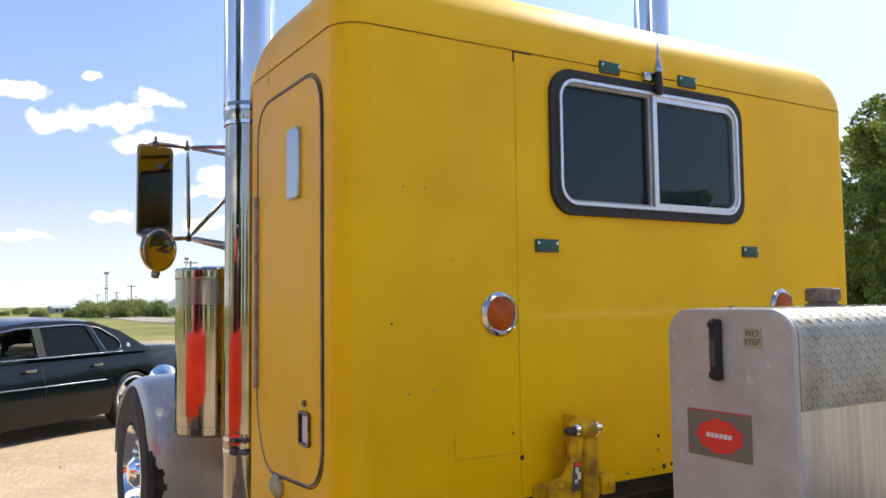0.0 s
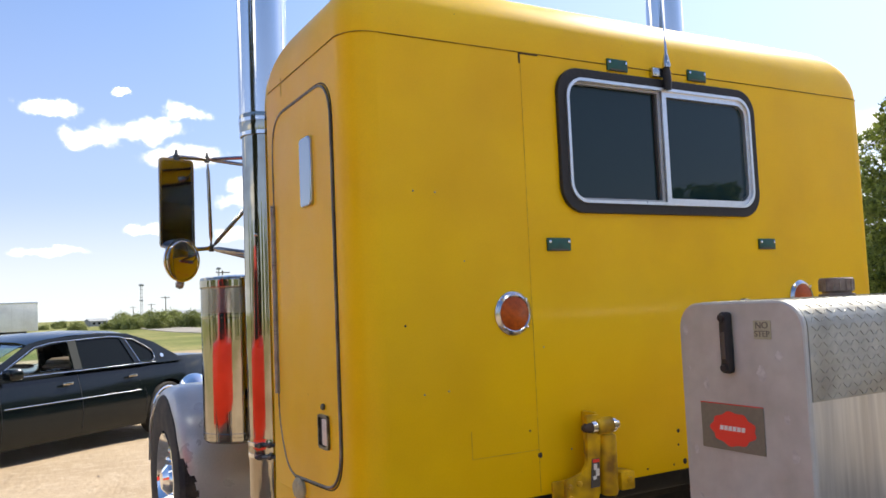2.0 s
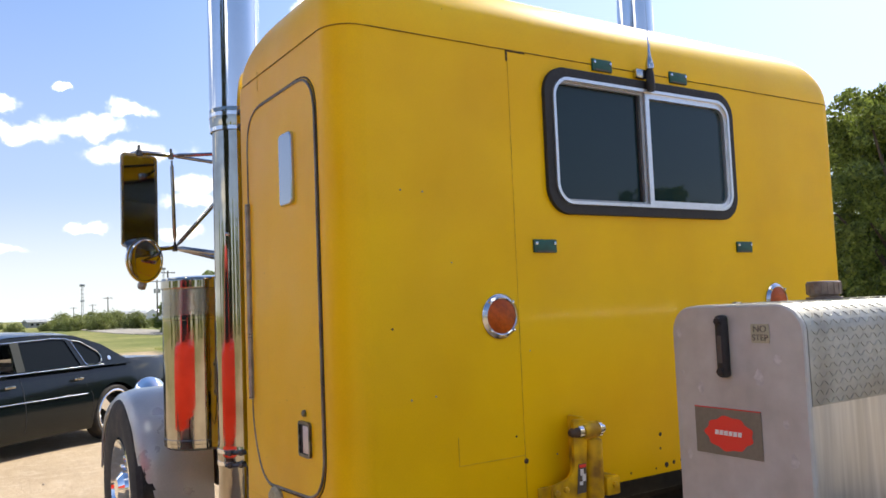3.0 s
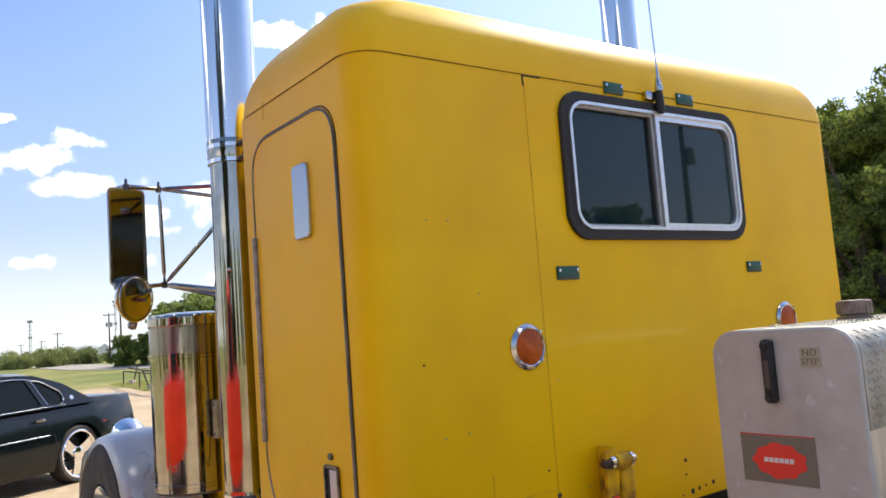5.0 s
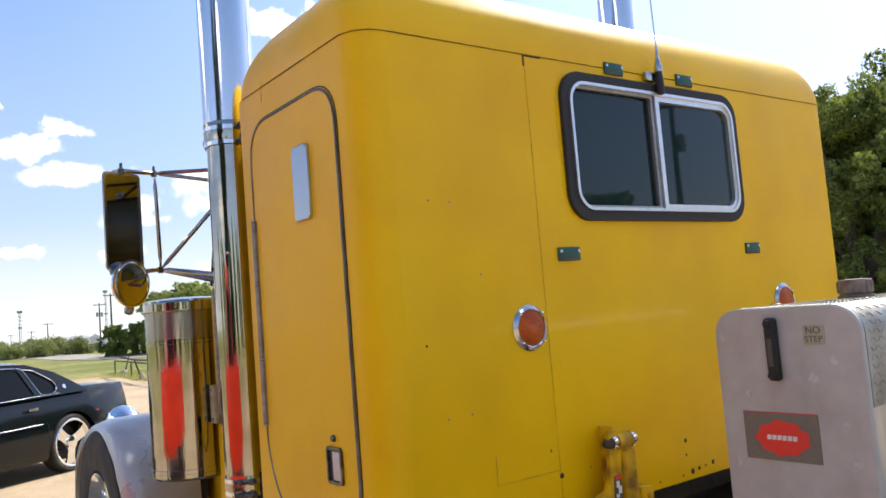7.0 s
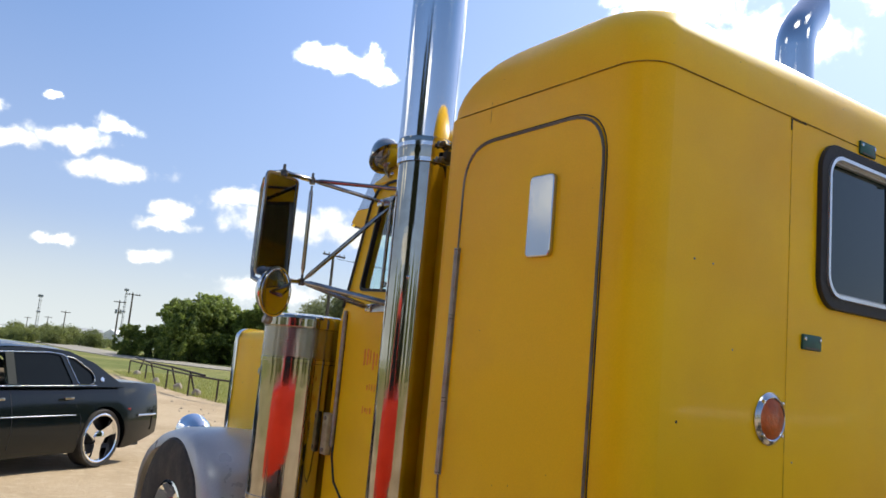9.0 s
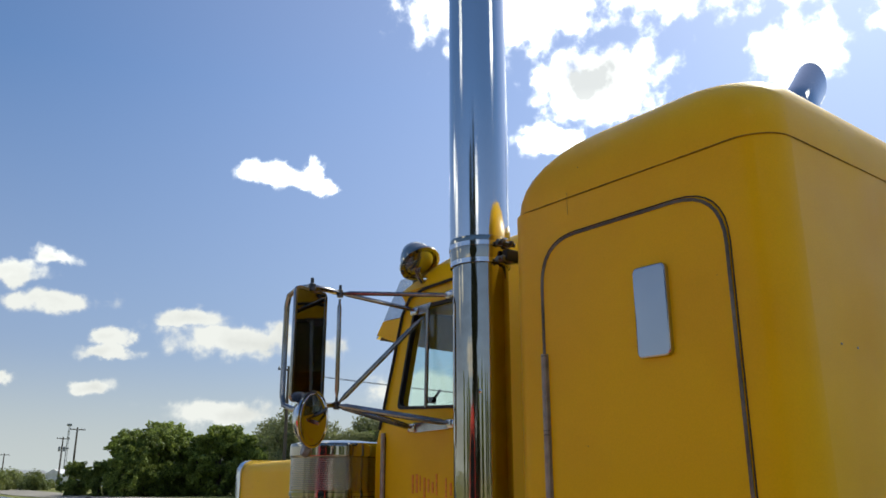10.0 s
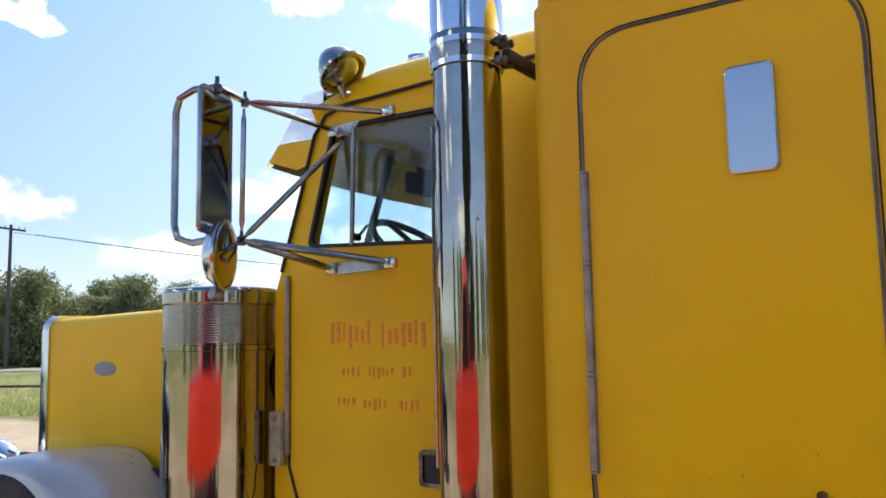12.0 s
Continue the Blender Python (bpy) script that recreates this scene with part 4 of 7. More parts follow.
def build_cab():
    CX, T = 0.86, 0.045
    side = [(0.80, 0.52), (1.865, 0.52), (1.865, 1.0), (1.865, 1.60), (1.835, 1.68), (1.675, 2.15), (1.62, 2.185), (0.80, 2.20)]
    hole = round_poly([(1.13, 1.718), (1.715, 1.745), (1.615, 2.10), (1.56, 2.115), (1.13, 2.109)], 0.03, 4)
    bm = mesh_bm()
    for s in (-1, 1):
        m = left_at(s * CX)
        add_plate(bm, side, [hole], m, T if s < 0 else -T)
    # rear wall, firewall and windscreen surround
    add_plate(bm, rrect(-CX + T, 0.86, CX - T, 2.19, 0.01, 2), [rrect(-0.4, 1.5, 0.4, 1.95, 0.06)], rear_at(0.80), -0.04)
    add_box(bm, (-CX + T, 1.80, 0.86), (CX - T, 1.86, 1.66))
    add_box(bm, (-0.03, 1.70, 1.64), (0.03, 1.78, 2.15), 0.01)
    part("cab_body", bm, YELLOW, truck, "yellow narrow cab shell")
    # crowned roof
    bm = mesh_bm()
    rows = []
    for k in range(13):
        y = 0.78 + (1.70 - 0.78) * k / 12
        drop = 0.0 if y < 1.45 else 0.17 * ((y - 1.45) / 0.25) ** 1.8
        ring = []
        for i in range(17):
            a = math.pi * i / 16
            x = -(CX + 0.006) * math.copysign(abs(math.cos(a)) ** 0.62, math.cos(a))
            z = 2.19 + (0.19 - drop * 0.95) * (math.sin(a) ** 0.75)
            ring.append((x, y, z))
        ring += [(CX - 0.02, y, 2.185 - drop * 0.2), (-CX + 0.02, y, 2.185 - drop * 0.2)]
        rows.append(ring)
    add_loft(bm, rows)
    part("cab_roof", bm, YELLOW, truck, "rounded yellow cab roof", 50)
    bm = mesh_bm()
    add_tube(bm, [(-CX - 0.008, y, z) for y, z in ((0.80, 2.196), (1.2, 2.192), (1.55, 2.180), (1.635, 2.160), (1.685, 2.10), (1.74, 1.93), (1.83, 1.67))], 0.006, 8)
    part("rain_gutter", bm, RUBBER, truck, "dark rain gutter")
    # door
    door = new("cab_door")
    door.parent = truck
    tagged(door, "closed yellow cab door with faded red lettering")
    edge = [(1.80, 1.64), (1.80, 1.05), (1.765, 0.955), (1.69, 0.90), (1.02, 0.885)]
    bm = mesh_bm()
    add_tube(bm, [(-CX - 0.002, y, z) for y, z in edge], 0.0055, 6)
    part("door_gap", bm, RUBBER, door, "black door gap")
    bm = mesh_bm()
    add_rod(bm, (-CX - 0.008, 1.803, 1.09), (-CX - 0.008, 1.803, 1.655), 0.009)
    part("piano_hinge", bm, HINGE, door, "dark piano hinge")
    bm = mesh_bm()
    add_plate(bm, rrect(1.18, 1.036, 1.288, 1.136, 0.014), [rrect(1.192, 1.048, 1.276, 1.124, 0.009)], left_at(-CX - 0.012), 0.012)
    part("handle_frame", bm, HINGE_DARK, door, "dark metal latch frame")
    bm = mesh_bm()
    add_box(bm, (-CX - 0.005, 1.19, 1.046), (-CX + 0.002, 1.278, 1.126))
    part("handle_recess", bm, BLACK, door)
    bm = mesh_bm()
    add_box(bm, (-CX - 0.010, 1.195, 1.052), (-CX - 0.005, 1.212, 1.120), 0.002)
    part("handle", bm, CHROME_DULL, door, "chrome paddle handle")
    bm = mesh_bm()
    add_tube(bm, [(-CX, 1.195, 2.06), (-CX - 0.045, 1.195, 2.04), (-CX - 0.045, 1.195, 1.10), (-CX, 1.195, 1.08)], 0.010, 10)
    part("grab_rail", bm, ARM_STEEL, door, "thin chrome grab rail")
    random.seed(5)
    for z, h, words in ((1.462, 0.075, ((1.622, 1.455), (1.425, 1.255))), (1.352, 0.034, ((1.578, 1.50), (1.475, 1.375), (1.35, 1.305))), (1.258, 0.034, ((1.595, 1.52), (1.495, 1.40), (1.36, 1.285)))):
        for a, b in words:
            n = max(2, int((a - b) / (0.022 if h > 0.05 else 0.016)))
            bm = mesh_bm()
            for k in range(n):
                y0 = a + (b - a) * k / n
                y1 = y0 + (b - a) / n * (0.28 + 0.3 * random.random())
                q = h * (0.5 + 0.5 * random.random())
                zc = z + (random.random() - 0.5) * h * 0.25
                add_box(bm, (-CX - 0.0015, min(y0, y1), zc - q / 2), (-CX + 0.001, max(y0, y1), zc + q / 2))
            part("lettering_bar", bm, SIGN_RED, door, "faded red paint bar")
    # window
    win = new("cab_window")
    win.parent = truck
    tagged(win, "clear side window with chrome vent post")
    for s in (-1, 1):
        bm = mesh_bm()
        q = [(1.36 + (u - 1.36) * 1.02, 1.92 + (v - 1.92) * 1.03) for u, v in hole]
        h2 = [(1.36 + (u - 1.36) * 0.982, 1.92 + (v - 1.92) * 0.968) for u, v in hole]
        add_plate(bm, q, [h2], left_at(s * (CX + 0.004)), 0.02 * -s)
        part("window_rubber", bm, RUBBER, win, "black window rubber")
        bm = mesh_bm()
        add_plate(bm, hole, [], left_at(s * (CX - 0.015)), 0.004 * -s)
        pane = part("pane", bm, GLASS, win, "clear greenish glass")
        pane.visible_shadow = False
        bm = mesh_bm()
        add_rod(bm, (s * (CX + 0.003), 1.535, 1.735), (s * (CX + 0.003), 1.525, 2.11), 0.0075)
        part("vent_post", bm, ARM_STEEL, win, "chrome vent post")
    bm = mesh_bm()
    add_lathe(bm, [(0, 0), (0.012, 0), (0.012, 0.03), (0, 0.035)], axis_matrix((-CX + 0.02, 1.55, 1.765), (1, 0, 0)), 10)
    add_rod(bm, (-CX + 0.045, 1.55, 1.765), (-CX + 0.045, 1.51, 1.80), 0.005)
    part("vent_latch", bm, RUBBER, win)
    bm = mesh_bm()
    add_plate(bm, [(-0.80, 0.0), (0.80, 0.0), (0.78, 0.50), (-0.78, 0.50)], [], frame_m((0, 1.825, 1.665), (1, 0, 0), (0, -0.155, 0.48)), 0.005)
    ws = part("windscreen", bm, GLASS, truck, "clear windscreen")
    ws.visible_shadow = False
    # visor
    bm = mesh_bm()
    prof = [(1.62, 2.285), (1.80, 2.268), (2.055, 2.07), (2.060, 2.05), (2.05, 2.052), (1.79, 2.250), (1.62, 2.265)]
    rows = [[(x, y - 0.09 * (abs(x) / 0.8) ** 2, z) for y, z in prof] for x in (-0.80, -0.6, -0.3, 0, 0.3, 0.6, 0.80)]
    add_loft(bm, rows)
    visor = part("sun_visor", bm, STEEL, truck, "polished metal sun visor")
    # dark sheet laid under the polished visor to darken its underside
    bm = mesh_bm()
    under = [(1.74, 2.244), (1.79, 2.242), (2.046, 2.046), (2.04, 2.043), (1.785, 2.236), (1.74, 2.238)]
    add_loft(bm, [[(x, y - 0.09 * (abs(x) / 0.8) ** 2, z) for y, z in under] for x in (-0.79, -0.6, -0.3, 0, 0.3, 0.6, 0.79)])
    part("visor_dark_sheet", bm, INTERIOR, visor, "dark underside")
    for s in (-1, 1):
        bm = mesh_bm()
        add_plate(bm, [(1.70, 2.112), (1.905, 2.116), (1.785, 2.268), (1.70, 2.272)], [], left_at(s * 0.803), 0.006 * s)
        part("visor_end", bm, STEEL, visor, "polished visor end plate")
        bm = mesh_bm()
        add_plate(bm, [(1.72, 2.04), (1.825, 2.018), (1.952, 2.062), (1.908, 2.114), (1.72, 2.110)], [], left_at(s * 0.803), 0.006 * s)
        part("visor_lip", bm, YELLOW, visor, "yellow painted visor lip")
    # inside of the cab
    bm = mesh_bm()
    add_box(bm, (-CX + T, 0.85, 0.87), (CX - T, 1.80, 0.92))
    add_box(bm, (-0.78, 1.50, 1.25), (0.78, 1.80, 1.60), 0.05)
    add_box(bm, (-0.80, 0.845, 0.92), (0.80, 0.87, 1.48))
    part("dashboard", bm, INTERIOR, truck, "dark dashboard and floor")
    bm = mesh_bm()
    c = Matrix.Translation((-0.42, 1.56, 1.735)) @ Euler((radians(38), 0, 0)).to_matrix().to_4x4()
    add_tube(bm, [c @ Vector((0.22 * math.cos(a), 0.22 * math.sin(a), 0)) for a in (2 * math.pi * k / 32 for k in range(32))], 0.013, 8, closed=True)
    for a in (90, 210, 330):
        add_rod(bm, c @ Vector((0, 0, 0)), c @ Vector((0.22 * math.cos(radians(a)), 0.22 * math.sin(radians(a)), 0)), 0.010)
    add_rod(bm, c @ Vector((0, 0, 0)), c @ Vector((0, 0, -0.3)), 0.03)
    part("steering_wheel", bm, RUBBER, truck, "black steering wheel")
    for x in (-0.42, 0.42):
        bm = mesh_bm()
        add_box(bm, (x - 0.24, 0.92, 0.93), (x + 0.24, 1.32, 1.22), 0.05)
        add_box(bm, (x - 0.23, 0.89, 1.18), (x + 0.23, 1.02, 1.72), 0.05)
        part("seat", bm, INTERIOR, truck, "grey cab seat")
    bm = mesh_bm()
    add_box(bm, (-0.80, 0.86, 2.115), (0.80, 1.66, 2.17), 0.02)
    for x in (-0.56, 0.10):
        add_box(bm, (x, 1.52, 2.06), (x + 0.42, 1.60, 2.10), 0.012)
    part("headliner", bm, HEADLINER, truck, "pale grey headliner")
    bm = mesh_bm()
    add_box(bm, (-0.46, 1.60, 1.965), (-0.30, 1.63, 2.045), 0.012, 3)
    add_lathe(bm, [(0, -0.02), (0.03, -0.015), (0.036, 0.0), (0, 0.012)], axis_matrix((-0.375, 1.60, 2.075), (0, -1, 0)), 16)
    add_rod(bm, (-0.375, 1.615, 2.03), (-0.375, 1.64, 2.12), 0.008)
    add_rod(bm, (-0.44, 1.705, 2.11), (-0.56, 1.775, 1.62), 0.014)
    part("interior_mirror", bm, RUBBER, truck, "black interior mirror")
    # roof lamp
    lamp = new("roof_spotlight")
    lamp.parent = truck
    tagged(lamp, "round chrome roof spotlight")
    c = Vector((-0.890, 1.555, 2.292))
    big_m = Matrix.Scale(1.2, 4)
    ax = Vector((0.03, -0.62, -0.78))
    bm = mesh_bm()
    add_lathe(bm, [(0, -0.066), (0.020, -0.062), (0.038, -0.048), (0.052, -0.022), (0.057, 0.004), (0.062, 0.008), (0.068, 0.012), (0.068, 0.020), (0.058, 0.024), (0.050, 0.018)], axis_matrix(c, ax) @ big_m, 30)
    part("shell", bm, CHROME_AGED, lamp, "weathered chrome bullet shell")
    bm = mesh_bm()
    add_lathe(bm, [(0.053, 0.014), (0.035, 0.026), (0, 0.031)], axis_matrix(c, ax) @ big_m, 24)
    part("lens", bm, STEEL, lamp, "reflective lens")
    bm = mesh_bm()
    add_tube(bm, [c + Vector((0.0, 0.0, -0.05)), c + Vector((0.02, 0.0, -0.078)), (-0.80, 1.53, 2.225)], 0.013, 10)
    add_box(bm, (-0.85, 1.49, 2.205), (-0.78, 1.57, 2.232), 0.008)
    part("stalk", bm, CHROME_DULL, lamp)
    for k, x in enumerate((-0.62, -0.52)):
        bm = mesh_bm()
        add_lathe(bm, [(0, -0.05), (0.02, -0.045), (0.026, -0.01), (0.026, 0.0), (0, 0.006)], axis_matrix((x, 1.47, 2.375), (0, 1, 0.0)), 16)
        part("clearance_lamp", bm, CHROME, truck, "small chrome clearance lamp")


def build_mirrors():
    mir = new("west_coast_mirror")
    mir.parent = truck
    tagged(mir, "tall stainless door mirror on tube arms")
    c = Vector((-1.285, 1.655, 1.955))
    az = radians(159)
    nrm = Vector((math.sin(az), math.cos(az), 0))
    u = Vector((-nrm.y, nrm.x, 0))
    m = frame_m(c, u, (0, 0, 1))
    w2, h2 = 0.083, 0.200
    bm = mesh_bm()
    add_plate(bm, rrect(-w2, -h2, w2, h2, 0.018, 5), [], m @ pose(0, 0, -0.012), 0.010)
    part("shell", bm, STEEL, mir, "stainless mirror shell")
    bm = mesh_bm()
    add_plate(bm, rrect(-w2 - 0.003, -h2 - 0.003, w2 + 0.003, h2 + 0.003, 0.02, 5), [rrect(-w2 + 0.008, -h2 + 0.008, w2 - 0.008, h2 - 0.008, 0.014, 5)], m @ pose(0, 0, -0.006), 0.009)
    part("rim", bm, ARM_STEEL, mir, "dull stainless rim")
    bm = mesh_bm()
    add_plate(bm, rrect(-w2 + 0.006, -h2 + 0.006, w2 - 0.006, h2 - 0.006, 0.014, 5), [], m @ pose(0, 0, -0.004), 0.004)
    part("glass", bm, MIRROR_DARK, mir, "mirror glass darkened for its dull reflection")
    top, bot = c + Vector((0, 0, h2 + 0.012)), c + Vector((0, 0, -h2 - 0.012))
    for p in (top, bot):
        bm = mesh_bm()
        add_lathe(bm, [(0, -0.014), (0.014, -0.014), (0.014, 0.008), (0.007, 0.012), (0.006, 0.032), (0, 0.034)], Matrix.Translation(p), 12)
        part("mount_bolt", bm, HINGE_DARK, mir)
    fw = Vector((0.0, 0.150, 0))
    bm = mesh_bm()
    loop = [top, top + fw * 0.55 + Vector((-0.01, 0, 0.008)), top + fw * 0.9 + Vector((-0.02, 0, -0.012)), top + fw + Vector((-0.02, 0, -0.05)),
            bot + fw + Vector((-0.02, 0, 0.05)), bot + fw * 0.9 + Vector((-0.02, 0, 0.012)), bot + fw * 0.55 + Vector((-0.01, 0, -0.006)), bot]
    add_tube(bm, loop, 0.0105, 10)
    part("loop_tube", bm, ARM_STEEL, mir, "bent stainless tube")
    ua, la = Vector((-1.138, 1.705, 2.172)), Vector((-1.120, 1.735, 1.760))
    for a, b, r, name in ((top, ua, 0.010, "upper_arm"), (ua, (-0.852, 1.375, 2.145), 0.0085, "upper_brace"), (ua, (-0.852, 1.59, 2.120), 0.0085, "upper_brace"),
                          (ua + Vector((0.005, 0.01, -0.02)), la + Vector((0.0, 0, 0.02)), 0.0085, "stay_rod"), (la, (-0.852, 1.565, 2.095), 0.0095, "diagonal_brace"),
                          (bot, la, 0.010, "lower_arm"), (la, (-0.870, 1.372, 1.685), 0.0115, "lower_brace"), (la, (-0.870, 1.60, 1.680), 0.0115, "lower_brace")):
        bm = mesh_bm()
        a, b = Vector(a), Vector(b)
        d = b - a
        add_tube(bm, [a, a + d * 0.04, a + d * 0.09, a + d * 0.91, a + d * 0.96, b], [r * 0.55, r * 0.55, r, r, r * 0.55, r * 0.55], 10)
        part(name, bm, ARM_STEEL, mir)
    for p in (ua, la):
        bm = mesh_bm()
        add_lathe(bm, [(0, -0.016), (0.012, -0.016), (0.012, 0.010), (0.006, 0.014), (0.005, 0.03), (0, 0.032)], Matrix.Translation(p), 10)
        part("joint_bolt", bm, HINGE_DARK, mir)
    for y, z in ((1.372, 2.145), (1.59, 2.115), (1.372, 1.685), (1.60, 1.68)):
        bm = mesh_bm()
        add_box(bm, (-0.882, y - 0.022, z - 0.016), (-0.858, y + 0.022, z + 0.016), 0.006)
        part("foot", bm, CHROME_DULL, mir)
    bm = mesh_bm()
    add_plate(bm, round_poly([(1.375, 1.668), (1.60, 1.662), (1.60, 1.698), (1.375, 1.70)], 0.012), [], left_at(-0.8745), 0.006)
    part("base_plate", bm, ARM_STEEL, mir, "dull stainless base plate")
    bm = mesh_bm()
    add_plate(bm, round_poly([(1.52, 2.10), (1.60, 2.10), (1.60, 2.132), (1.48, 2.136)], 0.012), [], left_at(-0.8745), 0.006)
    part("base_plate", bm, ARM_STEEL, mir, "dull stainless base plate")
    # round convex mirror below
    cv = new("convex_mirror")
    cv.parent = truck
    tagged(cv, "round convex mirror hung under the door mirror")
    p = Vector((-1.274, 1.635, 1.698))
    n2 = Vector((math.sin(radians(151)), math.cos(radians(151)), -0.04)).normalized()
    bm = mesh_bm()
    add_lathe(bm, [(0, -0.05), (0.04, -0.046), (0.075, -0.030), (0.093, -0.006), (0.097, 0.0), (0.097, 0.007), (0.090, 0.009)], axis_matrix(p, n2), 40)
    part("shell", bm, STEEL, cv, "stainless round shell")
    bm = mesh_bm()
    add_lathe(bm, [(0.091, 0.004)] + [(0.091 * math.cos(a), 0.004 + 0.020 * math.sin(a)) for a in (radians(90 * k / 8) for k in range(1, 8))] + [(0, 0.024)], axis_matrix(p, n2), 40)
    part("glass", bm, MIRROR, cv, "bulged mirror glass")
    bm = mesh_bm()
    add_tube(bm, [bot, bot + Vector((0.01, 0.03, -0.04)), p - n2 * 0.03], 0.009, 8)
    part("hanger", bm, CHROME_DULL, cv)
    bm = mesh_bm()
    add_lathe(bm, [(0, 0), (0.02, 0.002), (0.03, 0.02), (0.026, 0.045), (0, 0.055)], axis_matrix(p + Vector((0.012, 0.02, -0.112)), (-0.9, 0.1, 0.3)) @ Matrix.Scale(0.7, 4), 14)
    add_rod(bm, p + Vector((0, 0.01, -0.09)), p + Vector((0.0, 0.02, -0.112)), 0.009)
    part("lower_knuckle", bm, HINGE, cv)


TIP = 42.0


def stack_path(s):
    x, y = 1.074 * s, 0.968
    pts = [(x, y, z) for z in (2.17, 2.5, 2.9, 3.21)]
    R = 0.24
    for k in range(1, 9):
        a = radians(TIP * k / 8)
        pts.append((x + s * R * (1 - math.cos(a)), y, 3.21 + R * math.sin(a)))
    e = Vector(pts[-1])
    d = Vector((math.sin(radians(TIP)) * s, 0, math.cos(radians(TIP))))
    pts.append(tuple(e + d * 0.08))
    pts.append(tuple(e + d * 0.14))
    return pts


def cut_mouth(bm, n, end, s, back=0.0):
    """Cut the last ring of a bent pipe upright, so that its mouth faces outwards."""
    bm.verts.ensure_lookup_table()
    d = Vector((math.sin(radians(TIP)) * s, 0, math.cos(radians(TIP))))
    for v in bm.verts[-n:]:
        v.co += d * ((end.x - s * back - v.co.x) / d.x)


def build_stack(s):
    st = new("exhaust_stack")
    st.parent = truck
    tagged(st, "tall chrome exhaust stack with a curved tip")
    x, y = 1.074 * s, 0.968
    pts = stack_path(s)
    bm = mesh_bm()
    add_tube(bm, pts, 0.0935, 44)
    caps = [f for f in bm.faces if len(f.verts) > 4]
    bmesh.ops.delete(bm, geom=caps, context="FACES_ONLY")
    end = Vector(pts[-1])
    cut_mouth(bm, 44, end, s)
    bmesh.ops.solidify(bm, geom=list(bm.faces), thickness=0.0035)
    part("upper_pipe", bm, STACK_CHROME, st, "mirror chrome upper pipe")
    bm = mesh_bm()
    add_tube(bm, pts[-7:], 0.088, 28)
    bmesh.ops.delete(bm, geom=[f for f in bm.faces if len(f.verts) > 4 and f.calc_center_median().z > 3.3], context="FACES_ONLY")
    cut_mouth(bm, 28, end, s, 0.006)
    part("pipe_bore", bm, SOOT, st, "sooty black bore")
    bm = mesh_bm()
    add_lathe(bm, [(0, 0.72), (0.070, 0.72), (0.085, 0.735), (0.086, 0.74), (0.086, 0.905), (0.088, 0.915), (0.088, 0.975), (0.086, 0.985), (0.086, 0.989), (0.086, 2.110), (0.086, 2.119), (0.0915, 2.122), (0.0945, 2.16), (0.0945, 2.20), (0.0932, 2.205)],
              Matrix.Translation((x, y, 0)), 44)
    part("lower_pipe", bm, CHROME_AGED, st, "chrome heat shield pipe")
    bm = mesh_bm()
    add_lathe(bm, [(0, 0.40), (0.055, 0.40), (0.055, 0.78), (0, 0.78)], Matrix.Translation((x, y, 0)), 20)
    part("down_pipe", bm, BLACK, st, "sooty down pipe")
    for z, rb in ((2.128, 0.0915), (2.18, 0.0945), (0.926, 0.088), (0.968, 0.088)):
        bm = mesh_bm()
        add_lathe(bm, [(rb - 0.0005, z - 0.008), (rb + 0.0014, z - 0.0070), (rb + 0.0014, z + 0.0070), (rb - 0.0005, z + 0.008)], Matrix.Translation((x, y, 0)), 40)
        part("clamp_band", bm, STACK_CHROME, st)
        bm = mesh_bm()
        # the clamp's ears and bolt face the sleeper
        cm = pose(x, y, z, 0, 0, (-85 if z > 2 else -122) if s < 0 else 265)
        add_box(bm, (rb - 0.004, -0.026, -0.009), (rb + 0.026, -0.012, 0.009), 0.003, m=cm)
        add_box(bm, (rb - 0.004, 0.012, -0.009), (rb + 0.026, 0.026, 0.009), 0.003, m=cm)
        add_rod(bm, cm @ Vector((rb + 0.013, -0.036, 0)), cm @ Vector((rb + 0.013, 0.036, 0)), 0.007, seg=8)
        part("clamp_bolt", bm, HINGE_DARK, st)
    bm = mesh_bm()
    add_box(bm, (min(x, x - s * 0.25), y - 0.122, 2.125), (max(x, x - s * 0.25), y - 0.098, 2.160), 0.006)
    part("mount_bracket", bm, BLACK, st, "black mount bracket")
    bm = mesh_bm()
    add_box(bm, (min(x, x - s * 0.25), y - 0.125, 0.90), (max(x, x - s * 0.25), y - 0.095, 0.99), 0.006)
    part("mount_bracket", bm, BLACK, st, "black mount bracket")
    # lug on the outer side of the shield
    bm = mesh_bm()
    add_lathe(bm, [(0, 0), (0.006, 0), (0.006, 0.008), (0, 0.010)], axis_matrix((x - 0.06, y - 0.062, 1.74), (-0.7, -0.7, 0)), 8)
    part("rivet", bm, CHROME_DULL, st)


